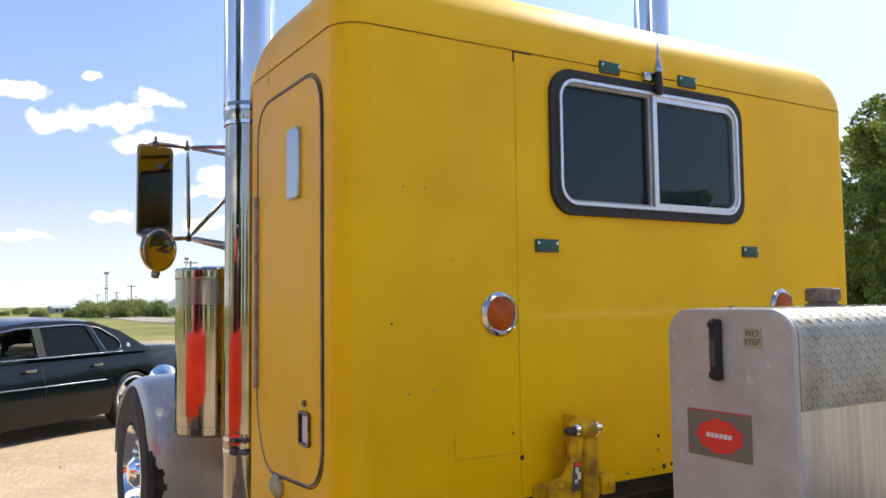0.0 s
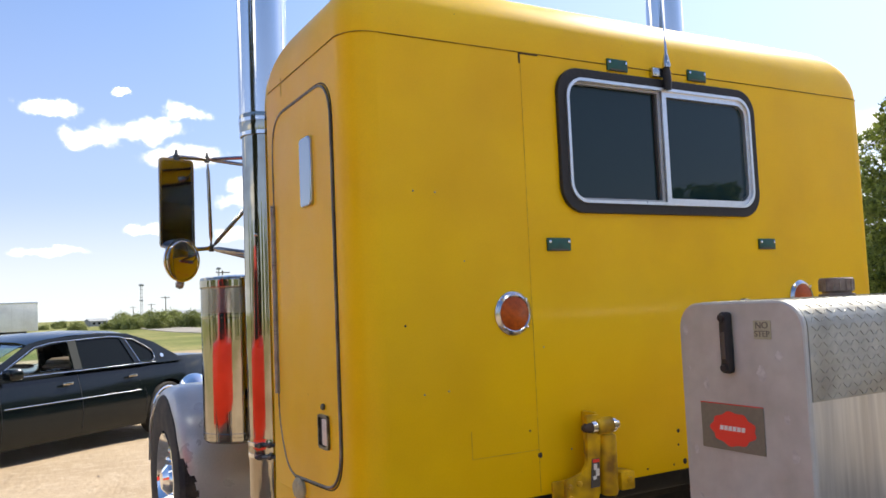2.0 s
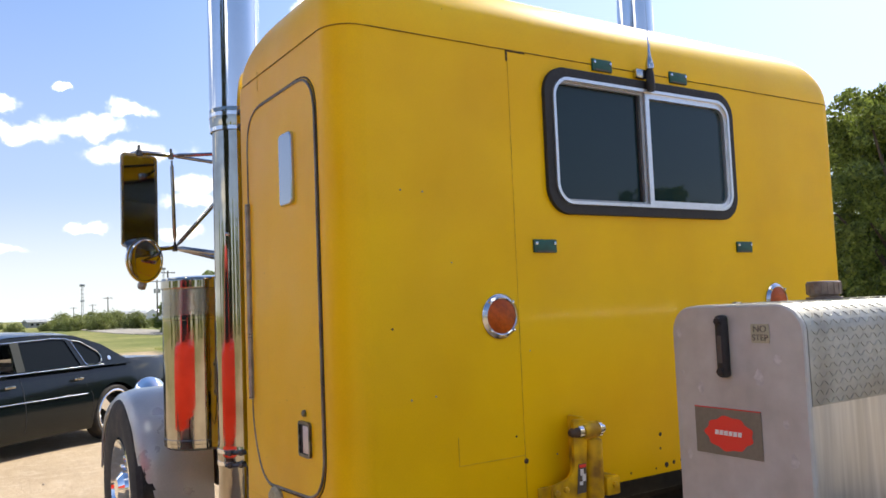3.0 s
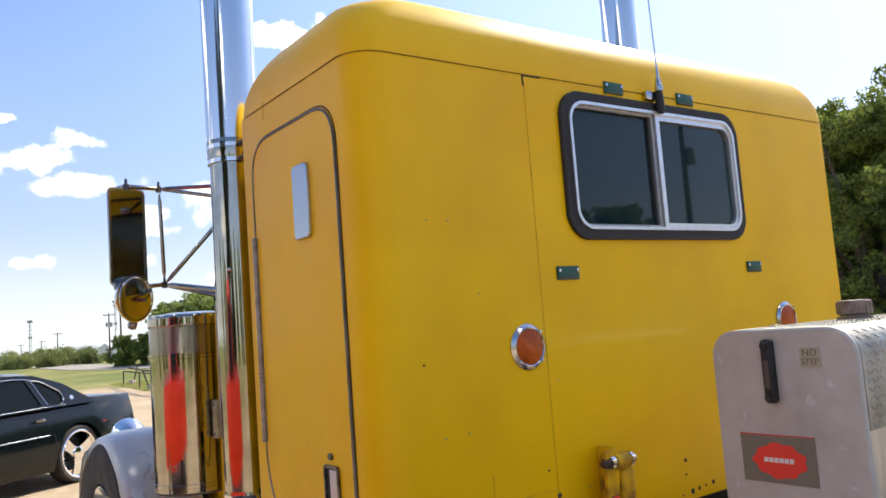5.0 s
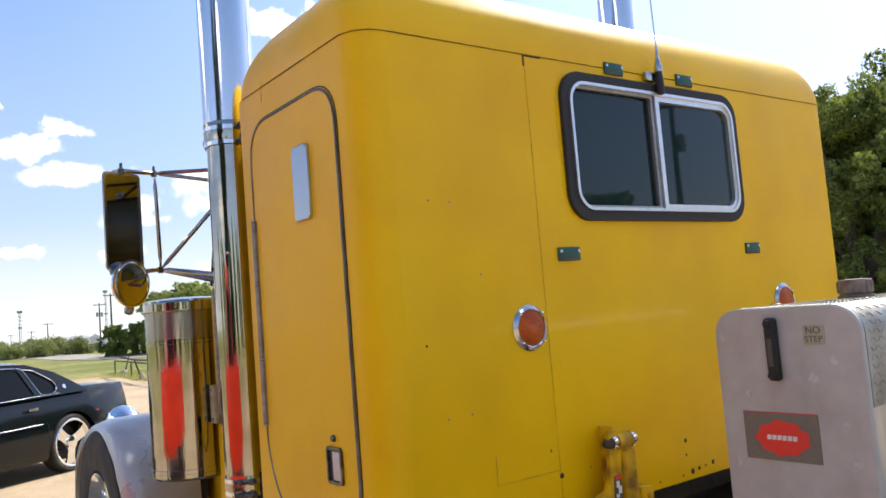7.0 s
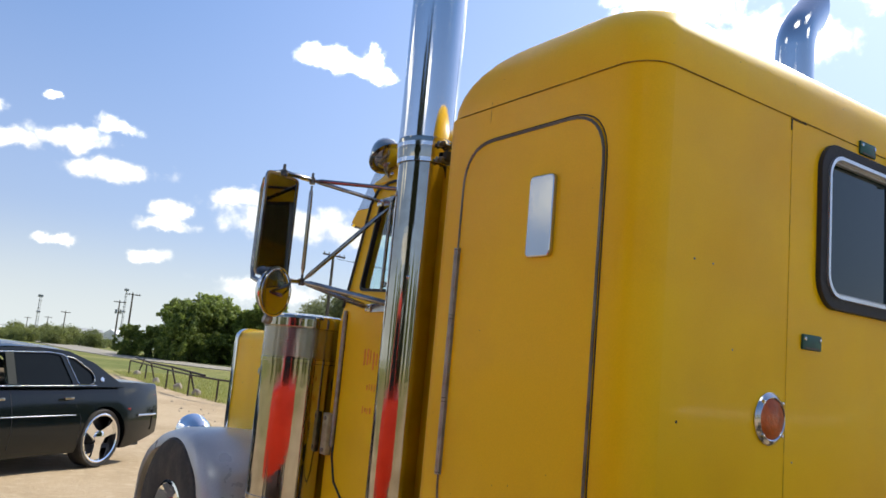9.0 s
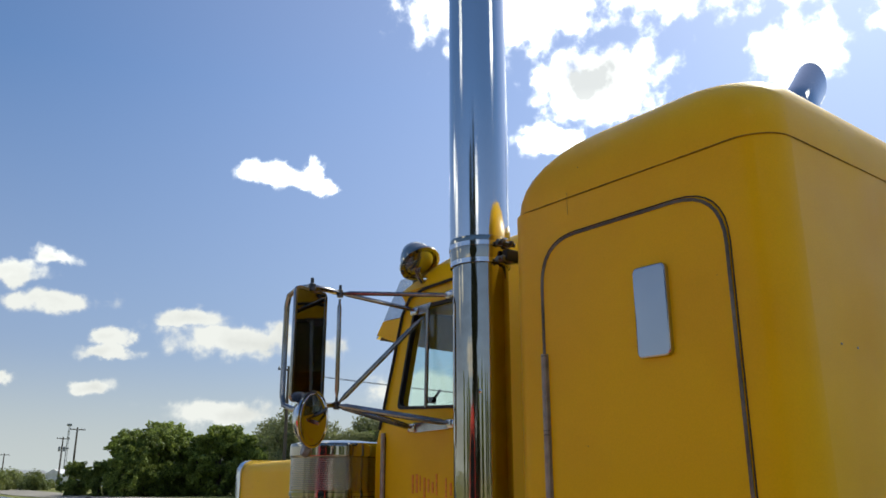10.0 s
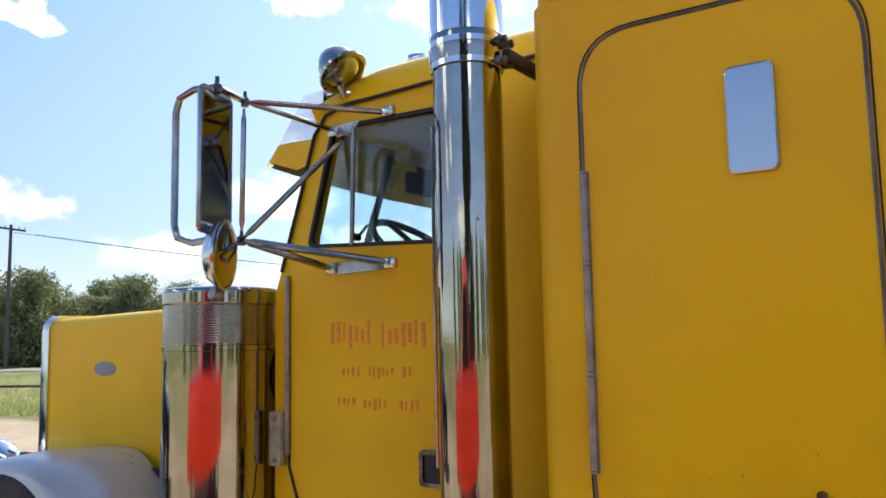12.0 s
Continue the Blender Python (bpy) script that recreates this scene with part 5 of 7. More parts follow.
def build_air_cleaner():
    ac = new("air_cleaner")
    ac.parent = truck
    tagged(ac, "chrome canister air cleaner beside the cowl")
    c = Matrix.Translation((-0.890, 2.118, 0))
    R = 0.189
    bm = mesh_bm()
    add_lathe(bm, [(0, 0.815), (0.11, 0.815), (R - 0.012, 0.820), (R, 0.832), (R, 0.840), (R, 1.424), (R, 1.430), (R + 0.003, 1.4325), (R + 0.003, 1.4475), (R, 1.450), (R, 1.456)], c, 64)
    part("canister", bm, CHROME_AGED, ac, "mirror chrome canister")
    bm = mesh_bm()
    add_lathe(bm, [(R - 0.002, 1.452), (R + 0.0005, 1.455), (R + 0.0005, 1.585), (R - 0.002, 1.588)], c, 64)
    part("intake_screen", bm, PERFORATED, ac, "perforated intake screen")
    for k in range(16):
        z = 1.460 + 0.0078 * k
        bm = mesh_bm()
        add_lathe(bm, [(R + 0.0005, z - 0.0016), (R + 0.0015, z), (R + 0.0005, z + 0.0016)], c, 56)
        part("screen_rib", bm, SCREEN_RIB, ac)
    bm = mesh_bm()
    add_lathe(bm, [(R, 1.580), (R + 0.0045, 1.581), (R + 0.0055, 1.583), (R + 0.0055, 1.586), (R + 0.0055, 1.618), (R + 0.0055, 1.621), (R + 0.001, 1.632), (R - 0.02, 1.637), (0.09, 1.645), (0, 1.647)], c, 64)
    part("lid", bm, CHROME_AGED, ac, "flat-sided chrome lid")
    bm = mesh_bm()
    add_lathe(bm, [(R, 0.850), (R + 0.0022, 0.852), (R + 0.0022, 0.868), (R, 0.870)], c, 64)
    part("band", bm, CHROME_AGED, ac)
    bm = mesh_bm()
    add_tube(bm, [(-0.78, 2.00, 1.34), (-0.74, 1.96, 1.345), (-0.71, 1.91, 1.345), (-0.70, 1.84, 1.345)], [0.078, 0.084, 0.078, 0.078], 20)
    part("intake_hose", bm, RUBBER, ac, "black rubber intake hose")
    bm = mesh_bm()
    add_box(bm, (-0.878, 1.855, 1.065), (-0.850, 1.905, 1.235), 0.004)
    brk = part("mount_bracket", bm, BRACKET_PAINT, ac, "faded pale bracket")
    for z in (1.085, 1.215):
        bm = mesh_bm()
        add_lathe(bm, [(0, 0), (0.009, 0), (0.009, 0.007), (0, 0.009)], axis_matrix((-0.878, 1.878, z), (-1, 0, 0)), 6)
        part("bolt", bm, HINGE, brk)


def build_hood():
    BADGE_X, BADGE_Y = 2.6, 1.05
    HX = 0.65
    bm = mesh_bm()
    rows = []
    for k in range(11):
        y = 1.88 + (3.60 - 1.88) * k / 10
        s = k / 10
        hx = HX
        z1 = 1.688 - 0.045 * s
        ring = [(-hx, y, 0.55), (-hx, y, z1 - 0.10)]
        for i in range(1, 7):
            a = radians(90 * i / 6)
            ring.append((-hx + 0.07 * (1 - math.cos(a)), y, z1 - 0.10 + 0.065 * math.sin(a)))
        ring += [(-0.3, y, z1 - 0.01), (0, y, z1), (0.3, y, z1 - 0.01)]
        for i in range(6, 0, -1):
            a = radians(90 * i / 6)
            ring.append((hx - 0.07 * (1 - math.cos(a)), y, z1 - 0.10 + 0.065 * math.sin(a)))
        ring += [(hx, y, z1 - 0.10), (hx, y, 0.55)]
        rows.append(ring)
    add_loft(bm, rows)
    hood = part("hood", bm, YELLOW, truck, "long flat-sided yellow hood", 40)
    bm = mesh_bm()
    rows = []
    for y, ins, dz in ((3.585, -0.008, 0.008), (3.64, -0.008, 0.008), (3.675, 0.01, -0.01), (3.69, 0.04, -0.03)):
        o = rrect(-HX + ins, 0.62, HX - ins, 1.615 + dz, (0.03, 0.07, 0.07, 0.03))
        rows.append([(u, y, v) for u, v in o])
    add_loft(bm, rows)
    part("grille_surround", bm, STEEL, truck, "polished radiator surround")
    bm = mesh_bm()
    add_lathe(bm, [(0.030, 0.0), (0.030, 0.003), (0.027, 0.005), (0, 0.005)], axis_matrix((-HX, 3.15, 1.380), (-1, 0, 0)) @ Matrix.Diagonal((BADGE_X, BADGE_Y, 1, 1)), 32)
    b = part("oval_badge", bm, GREY_WALL, hood, "dull oval metal badge")
    # cowl between cab and hood
    bm = mesh_bm()
    rows = []
    for y, hx, z in ((1.83, 0.855, 1.705), (1.89, 0.85, 1.70), (1.94, 0.78, 1.69), (1.99, 0.665, 1.675)):
        rows.append([(-hx, y, 0.55), (-hx, y, z - 0.05), (-hx + 0.05, y, z), (0, y, z + 0.008), (hx - 0.05, y, z), (hx, y, z - 0.05), (hx, y, 0.55)])
    add_loft(bm, rows)
    part("cowl", bm, YELLOW, truck, "yellow cowl", 50)


def build_fender(s):
    fd = new("front_fender")
    fd.parent = truck
    tagged(fd, "silver-grey painted front fender")
    line = [(3.74, 0.60), (3.70, 0.80), (3.61, 0.93), (3.47, 1.02), (3.26, 1.085), (3.04, 1.11), (2.85, 1.095), (2.70, 1.035), (2.60, 0.95), (2.55, 0.84), (2.53, 0.70), (2.525, 0.44)]
    # smooth the outline
    pts = []
    for i in range(len(line) - 1):
        p0, p1, p2, p3 = (Vector(line[max(0, min(len(line) - 1, i + k))]) for k in (-1, 0, 1, 2))
        for q in range(4):
            t = q / 4
            pts.append(0.5 * (2 * p1 + (p2 - p0) * t + (2 * p0 - 5 * p1 + 4 * p2 - p3) * t * t + (3 * p1 - p0 - 3 * p2 + p3) * t ** 3))
    pts.append(Vector(line[-1]))
    rows = []
    for i, p in enumerate(pts):
        a, b = pts[max(0, i - 1)], pts[min(len(pts) - 1, i + 1)]
        t = (b - a).normalized()
        n = Vector((t.y, -t.x))
        if n.y < 0 and i < len(pts) / 2:
            n = -n
        sec = [(0.66, 0.0), (0.90, 0.012), (1.06, 0.006), (1.12, -0.012), (1.152, -0.045), (1.158, -0.085), (1.148, -0.088), (1.140, -0.052), (1.11, -0.024), (0.90, -0.004), (0.66, -0.014)]
        inner = 0.66 + 0.08 * min(1.0, max(0.0, (2.9 - p.x) / 0.3))
        rows.append([(s * x, p.x + n.x * d, p.y + n.y * d) for x, d in [(inner if q < 0.7 else q * 0.975, e) for q, e in sec]])
    bm = mesh_bm()
    add_loft(bm, rows)
    part("fender_skin", bm, SILVER, fd, "", 60)
    bm = mesh_bm()
    add_box(bm, (min(s * 1.13, s * 0.75), 2.51, 0.28), (max(s * 1.13, s * 0.75), 2.52, 0.46))
    part("mud_flap", bm, RUBBER, fd, "black mud flap")
    bm = mesh_bm()
    add_box(bm, (min(s * 0.72, s * 0.70), 2.55, 0.6), (max(s * 0.72, s * 0.70), 3.68, 1.05))
    part("inner_panel", bm, BLACK, fd, "dark inner wing")
    # bullet headlamp
    hl = new("headlamp")
    hl.parent = truck
    tagged(hl, "chrome bullet headlamp on the fender")
    bm = mesh_bm()
    add_lathe(bm, [(0, -0.16), (0.035, -0.152), (0.07, -0.115), (0.092, -0.06), (0.100, 0.0), (0.104, 0.01), (0.104, 0.03), (0.094, 0.034)], axis_matrix((s * 0.80, 3.76, 1.02), (0, 1, 0)), 36)
    part("shell", bm, CHROME, hl, "chrome bullet shell")
    bm = mesh_bm()
    add_lathe(bm, [(0.095, 0.03), (0.06, 0.045), (0, 0.05)], axis_matrix((s * 0.80, 3.76, 1.02), (0, 1, 0)), 30)
    part("lens", bm, GLASS, hl)
    bm = mesh_bm()
    add_box(bm, (s * 0.80 - 0.02, 3.72, 0.80), (s * 0.80 + 0.02, 3.78, 0.93), 0.008)
    part("stalk", bm, CHROME_DULL, hl)


def build_wheel(name, x, y, s, dual=False, chrome=True):
    wh = new(name)
    wh.parent = truck
    tagged(wh, "large black truck tyre on a polished wheel")
    m = axis_matrix((x, y, 0.515), (s, 0, 0))
    for off in ((0.0, -0.30) if dual else (0.0,)):
        mm = m @ pose(0, 0, off)
        bm = mesh_bm()
        add_lathe(bm, [(0.285, -0.13), (0.33, -0.137), (0.43, -0.145), (0.485, -0.135), (0.512, -0.11), (0.515, -0.05), (0.515, 0.05), (0.512, 0.11), (0.485, 0.135), (0.43, 0.145), (0.33, 0.137), (0.285, 0.13)], mm, 48)
        part("tyre", bm, TYRE, wh, "black tyre")
        if off == 0.0:
            for k in range(40):
                a = 2 * math.pi * k / 40
                bm = mesh_bm()
                add_box(bm, (-0.018, -0.10, -0.004), (0.018, 0.10, 0.006), 0, 1, mm @ Matrix.Rotation(a, 4, "Z") @ pose(0.512, 0, 0, 0, 90, 0) @ pose(0, 0, 0, 0, 0, 90))
                part("tread_block", bm, TYRE, wh)
    bm = mesh_bm()
    d = -0.09 if dual else 0.0
    add_lathe(bm, [(0.287, -0.12), (0.287, 0.128), (0.270, 0.132), (0.255, 0.10), (0.240, 0.05 + d), (0.20, 0.035 + d), (0.15, 0.045 + d), (0.10, 0.085 + d), (0.09, 0.12 + d), (0.055, 0.15 + d), (0, 0.155 + d)], m, 48)
    part("rim", bm, CHROME if chrome else STEEL, wh, "polished steel rim")
    for k in range(10):
        a = 2 * math.pi * k / 10
        bm = mesh_bm()
        add_lathe(bm, [(0.020, 0.04 + d), (0.018, 0.075 + d), (0.012, 0.10 + d), (0, 0.105 + d)], m @ pose(0.168 * math.cos(a), 0.168 * math.sin(a), 0), 10)
        part("lug_nut", bm, CHROME, wh)
    for k in range(5):
        a = 2 * math.pi * (k + 0.5) / 5
        bm = mesh_bm()
        add_lathe(bm, [(0.0, 0.042 + d), (0.026, 0.0435 + d), (0.027, 0.03 + d)], m @ pose(0.215 * math.cos(a), 0.215 * math.sin(a), 0.004), 14)
        part("hand_hole", bm, BLACK, wh)


def build_chassis():
    for s in (-1, 1):
        bm = mesh_bm()
        x0, x1 = sorted((s * 0.43, s * 0.35))
        add_box(bm, (x0, -3.4, 0.60), (x1, 3.7, 0.86), 0.006)
        part("frame_rail", bm, BLACK, truck, "black steel frame rail")
    for y in (-3.2, -1.2, -0.2, 0.9, 2.9):
        bm = mesh_bm()
        add_box(bm, (-0.36, y, 0.66), (0.36, y + 0.1, 0.82))
        part("cross_member", bm, BLACK, truck)
    bm = mesh_bm()
    for s in (-1, 1):
        for y in (0.1, 0.55):
            x0, x1 = sorted((s * 0.45, s * 0.30))
            add_box(bm, (x0, y, 0.855), (x1, y + 0.08, 0.86))
    add_box(bm, (-0.9, 0.12, 0.80), (0.9, 0.2, 0.845))
    add_box(bm, (-0.9, 0.55, 0.80), (0.9, 0.63, 0.845))
    add_box(bm, (-0.80, 0.90, 0.78), (0.80, 1.75, 0.865))
    part("body_mounts", bm, BLACK, truck, "black body mounts")
    bm = mesh_bm()
    add_rod(bm, (-1.0, 3.04, 0.515), (1.0, 3.04, 0.515), 0.05)
    for x in (-0.39, 0.39):
        add_box(bm, (x - 0.04, 2.99, 0.5), (x + 0.04, 3.09, 0.62))
    part("front_axle", bm, BLACK, truck, "black front axle")
    bm = mesh_bm()
    add_rod(bm, (-1.0, -2.3, 0.515), (1.0, -2.3, 0.515), 0.08)
    for x in (-0.39, 0.39):
        add_box(bm, (x - 0.04, -2.35, 0.5), (x + 0.04, -2.25, 0.62))
    part("rear_axle", bm, BLACK, truck, "black rear axle")
    build_wheel("front_wheel", -1.0, 3.04, -1)
    build_wheel("front_wheel", 1.0, 3.04, 1)
    build_wheel("rear_wheel", -1.08, -2.3, -1, True)
    build_wheel("rear_wheel", 1.08, -2.3, 1, True)


placing(sy=1.045, sz=1.010, dz=-0.012)
build_sleeper()
placing(sz=1.009, dz=-0.011, dx=0.004)
build_rear_window()
build_rear_fittings()
placing(sy=1.01, sz=1.027, dy=0.018, dz=-0.034)
build_sleeper_door()
placing(dy=0.033, dz=0.042)
build_cab()
placing(dy=0.045, dz=0.028, dx=0.006)
build_mirrors()
placing(dy=0.038, dz=0.030, sx=1.003)
build_stack(-1)
build_stack(1)
placing(dx=-0.015, dy=-0.012, dz=0.030)
build_air_cleaner()
placing()
build_hood()
placing(dz=-0.05)
build_fender(-1)
build_fender(1)
placing()
build_chassis()


# ---- hydraulic tank on the frame behind the sleeper ----
def build_tank():
    tank = thing("hydraulic_tank", "weathered aluminium hydraulic tank with tread-plate top, on the truck frame", "tank")
    X0, X1, Y0, Y1, Z0, Z1, R = -0.420, 0.640, -0.772, -0.424, 0.86, 1.464, 0.062
    prof = rrect(Y0, Z0, Y1, Z1, (0.02, R, R, 0.02), 7)
    bm = mesh_bm()
    add_loft(bm, [[(x, y, z) for y, z in prof] for x in (X0 + 0.004, X1)])
    part("shell", bm, TANK_SIDE, tank, "brushed aluminium tank body")
    big = rrect(Y0 - 0.003, Z0 - 0.003, Y1 + 0.003, Z1 + 0.003, (0.02, R, R, 0.02), 7)
    bm = mesh_bm()
    add_loft(bm, [[(x, 0.5 * (Y0 + Y1) + (y - 0.5 * (Y0 + Y1)) * k, 1.16 + (z - 1.16) * k) for y, z in big] for x, k in ((X0 + 0.010, 1.0), (X0, 1.0), (X0 - 0.004, 0.985))])
    part("end_plate", bm, TANK, tank, "pale scuffed end plate")
    rs = random.Random(14)
    for y, z, r in ((-0.442, 1.40, 0.010), (-0.447, 1.30, 0.006), (-0.72, 1.20, 0.009), (-0.735, 1.12, 0.012), (-0.50, 1.265, 0.012), (-0.455, 1.10, 0.008), (-0.66, 1.30, 0.014), (-0.71, 1.34, 0.010), (-0.46, 0.98, 0.010), (-0.70, 0.95, 0.012)):
        bm = mesh_bm()
        o = [(y + r * (0.6 + 0.5 * rs.random()) * math.cos(a), z + r * (0.9 + 0.7 * rs.random()) * math.sin(a)) for a in (2 * math.pi * k / 14 for k in range(14))]
        add_plate(bm, o, [], left_at(X0 - 0.0043), -0.0004)
        part("scuff", bm, TANK_SCUFF, tank, "darker grimy scuff")
    # tread plate wrapped over top and back
    wrap = [(Y0 - 0.004, 1.242), (Y0 - 0.004, Z1 - R)]
    for k in range(1, 8):
        a = radians(90 * k / 7)
        wrap.append((Y0 + R - (R + 0.004) * math.cos(a), Z1 - R + (R + 0.004) * math.sin(a)))
    wrap += [(Y1 - 0.06, Z1 + 0.004)]
    inner = [(Y1 - 0.06, Z1 - 0.002)] + [(y + (0.005 if z < Z1 - 0.01 else 0), z - (0.005 if z >= Z1 - 0.01 else 0)) for y, z in reversed(wrap[:-1])]
    bm = mesh_bm()
    add_loft(bm, [[(x, y, z) for y, z in wrap + inner] for x in (X0 + 0.012, X1 - 0.01)])
    part("tread_plate", bm, TREAD, tank, "aluminium tread plate")
    # raised lozenges along the wrap
    lens = [0.0]
    for a, b in zip(wrap, wrap[1:]):
        lens.append(lens[-1] + math.hypot(b[0] - a[0], b[1] - a[1]))

    def on_wrap(s):
        for i in range(len(wrap) - 1):
            if s <= lens[i + 1] or i == len(wrap) - 2:
                q = (s - lens[i]) / (lens[i + 1] - lens[i])
                y, z = wrap[i][0] + (wrap[i + 1][0] - wrap[i][0]) * q, wrap[i][1] + (wrap[i + 1][1] - wrap[i][1]) * q
                dy, dz = (wrap[i + 1][0] - wrap[i][0]), (wrap[i + 1][1] - wrap[i][1])
                n = math.hypot(dy, dz)
                return Vector((0, y, z)), Vector((0, dy / n, dz / n))
    vs, fs = [], []
    p = 0.019
    rows_n = int(lens[-1] / p)
    for j in range(rows_n):
        for i in range(int((X1 - X0 - 0.04) / p)):
            o, t = on_wrap((j + 0.5) * p)
            o = o + Vector((X0 + 0.03 + i * p, 0, 0))
            ex = Vector((1, 0, 0))
            n = t.cross(ex).normalized()
            if n.dot(Vector((0, -1, 0.6))) < 0:
                n = -n
            sgn = 1 if (i + j) % 2 else -1
            d = (ex + t * sgn).normalized()
            w = (ex - t * sgn).normalized()
            b = len(vs)
            L2, W2 = 0.0105, 0.0028
            vs += [o - d * L2 - n * 0.001, o + w * W2 - n * 0.001, o + d * L2 - n * 0.001, o - w * W2 - n * 0.001, o - d * L2 * 0.6 + n * 0.0012, o + d * L2 * 0.6 + n * 0.0012]
            fs += [(b, b + 1, b + 5, b + 4), (b + 1, b + 2, b + 5), (b + 2, b + 3, b + 4, b + 5), (b + 3, b, b + 4)]
    me = bpy.data.meshes.new("tread_relief")
    me.from_pydata([tuple(PLACE[0] @ v) for v in vs], [], fs)
    me.materials.append(TREAD)
    ob = new("tread_relief", me)
    ob.parent = tank
    tagged(ob, "raised tread bars", kind="stuff")
    # sight gauge
    bm = mesh_bm()
    add_box(bm, (X0 - 0.026, -0.590, 1.296), (X0 - 0.002, -0.562, 1.444), 0.009, 3)
    g = part("sight_gauge", bm, RUBBER, tank, "black plastic sight gauge")
    bm = mesh_bm()
    add_box(bm, (X0 - 0.028, -0.582, 1.331), (X0 - 0.0255, -0.570, 1.396), 0.001, 1)
    part("gauge_slot", bm, INK, g)
    for z in (1.430, 1.310):
        bm = mesh_bm()
        add_lathe(bm, [(0.009, 0), (0.009, 0.006), (0, 0.008)], axis_matrix((X0 - 0.026, -0.576, z), (-1, 0, 0)), 8)
        part("gauge_bolt", bm, BLACK, g)
    # maker's sticker, its writing kept as a plain bar
    bm = mesh_bm()
    sx = X0 - 0.0052
    add_plate(bm, [(-0.478, 1.222), (-0.660, 1.222), (-0.660, 1.110), (-0.478, 1.110)], [], left_at(sx), -0.0012)
    st = part("maker_sticker", bm, TAG_GREY, tank, "grey sticker with a red emblem")
    bm = mesh_bm()
    add_box(bm, (sx - 0.0022, -0.660, 1.220), (sx - 0.0010, -0.478, 1.222))
    part("border", bm, TAG_RED, st)
    bm = mesh_bm()
    em = []
    for k in range(48):
        a = 2 * math.pi * k / 48
        r = 1 + 0.06 * math.cos(9 * a) + 0.02 * math.cos(4 * a)
        em.append((-0.572 + 0.064 * r * math.cos(a), 1.162 + 0.040 * r * math.sin(a)))
    add_plate(bm, em, [], left_at(sx - 0.0012), -0.0010)
    part("emblem", bm, TAG_RED, st, "red oval emblem")
    for k in range(6):
        bm = mesh_bm()
        y = -0.536 - 0.0125 * k
        add_plate(bm, [(y, 1.169), (y - 0.010, 1.169), (y - 0.008, 1.158), (y + 0.002, 1.158)], [], left_at(sx - 0.0024), -0.0006)
        part("emblem_bar", bm, INK_WHITE, st)
    bm = mesh_bm()
    add_plate(bm, rrect(-0.695, 1.379, -0.648, 1.423, 0.003, 2), [], left_at(sx), -0.0010)
    ns = part("notice_sticker", bm, TAG_TANK, tank, "small notice reading NO STEP")
    tm = frame_m((0, 0, 0), (0, -1, 0), (0, 0, 1))
    text_part("notice_text", "NO", 0.022, Matrix.Translation((sx - 0.0016, -0.671, 1.411)) @ tm, INK_FADED, ns)
    text_part("notice_text", "STEP", 0.020, Matrix.Translation((sx - 0.0016, -0.671, 1.391)) @ tm, INK_FADED, ns)
    # filler cap
    cx, cy = 0.030, -0.555
    bm = mesh_bm()
    add_lathe(bm, [(0.046, Z1), (0.045, Z1 + 0.010), (0.036, Z1 + 0.012), (0.036, Z1 + 0.020)], Matrix.Translation((cx, cy, 0)), 28)
    part("filler_neck", bm, CAP_METAL, tank)
    bm = mesh_bm()
    add_lathe(bm, [(0.036, Z1 + 0.016), (0.0425, Z1 + 0.018), (0.0425, Z1 + 0.050), (0.039, Z1 + 0.054), (0, Z1 + 0.055)], Matrix.Translation((cx, cy, 0)), 28)
    cap = part("filler_cap", bm, CAP_METAL, tank, "worn metal filler cap")
    for k in range(16):
        a = 2 * math.pi * k / 16
        bm = mesh_bm()
        add_rod(bm, (cx + 0.0425 * math.cos(a), cy + 0.0425 * math.sin(a), Z1 + 0.020), (cx + 0.0425 * math.cos(a), cy + 0.0425 * math.sin(a), Z1 + 0.048), 0.002, seg=6)
        part("grip_rib", bm, CAP_METAL, cap)
    bm = mesh_bm()
    add_lathe(bm, [(0, 0), (0.014, 0), (0.014, 0.008), (0.008, 0.010), (0, 0.010)], pose(-0.27, -0.50, Z1 - 0.001), 6)
    part("vent_plug", bm, CHROME_DULL, tank)


placing(sy=1.03, dy=-0.012, dz=-0.008)
build_tank()
placing()

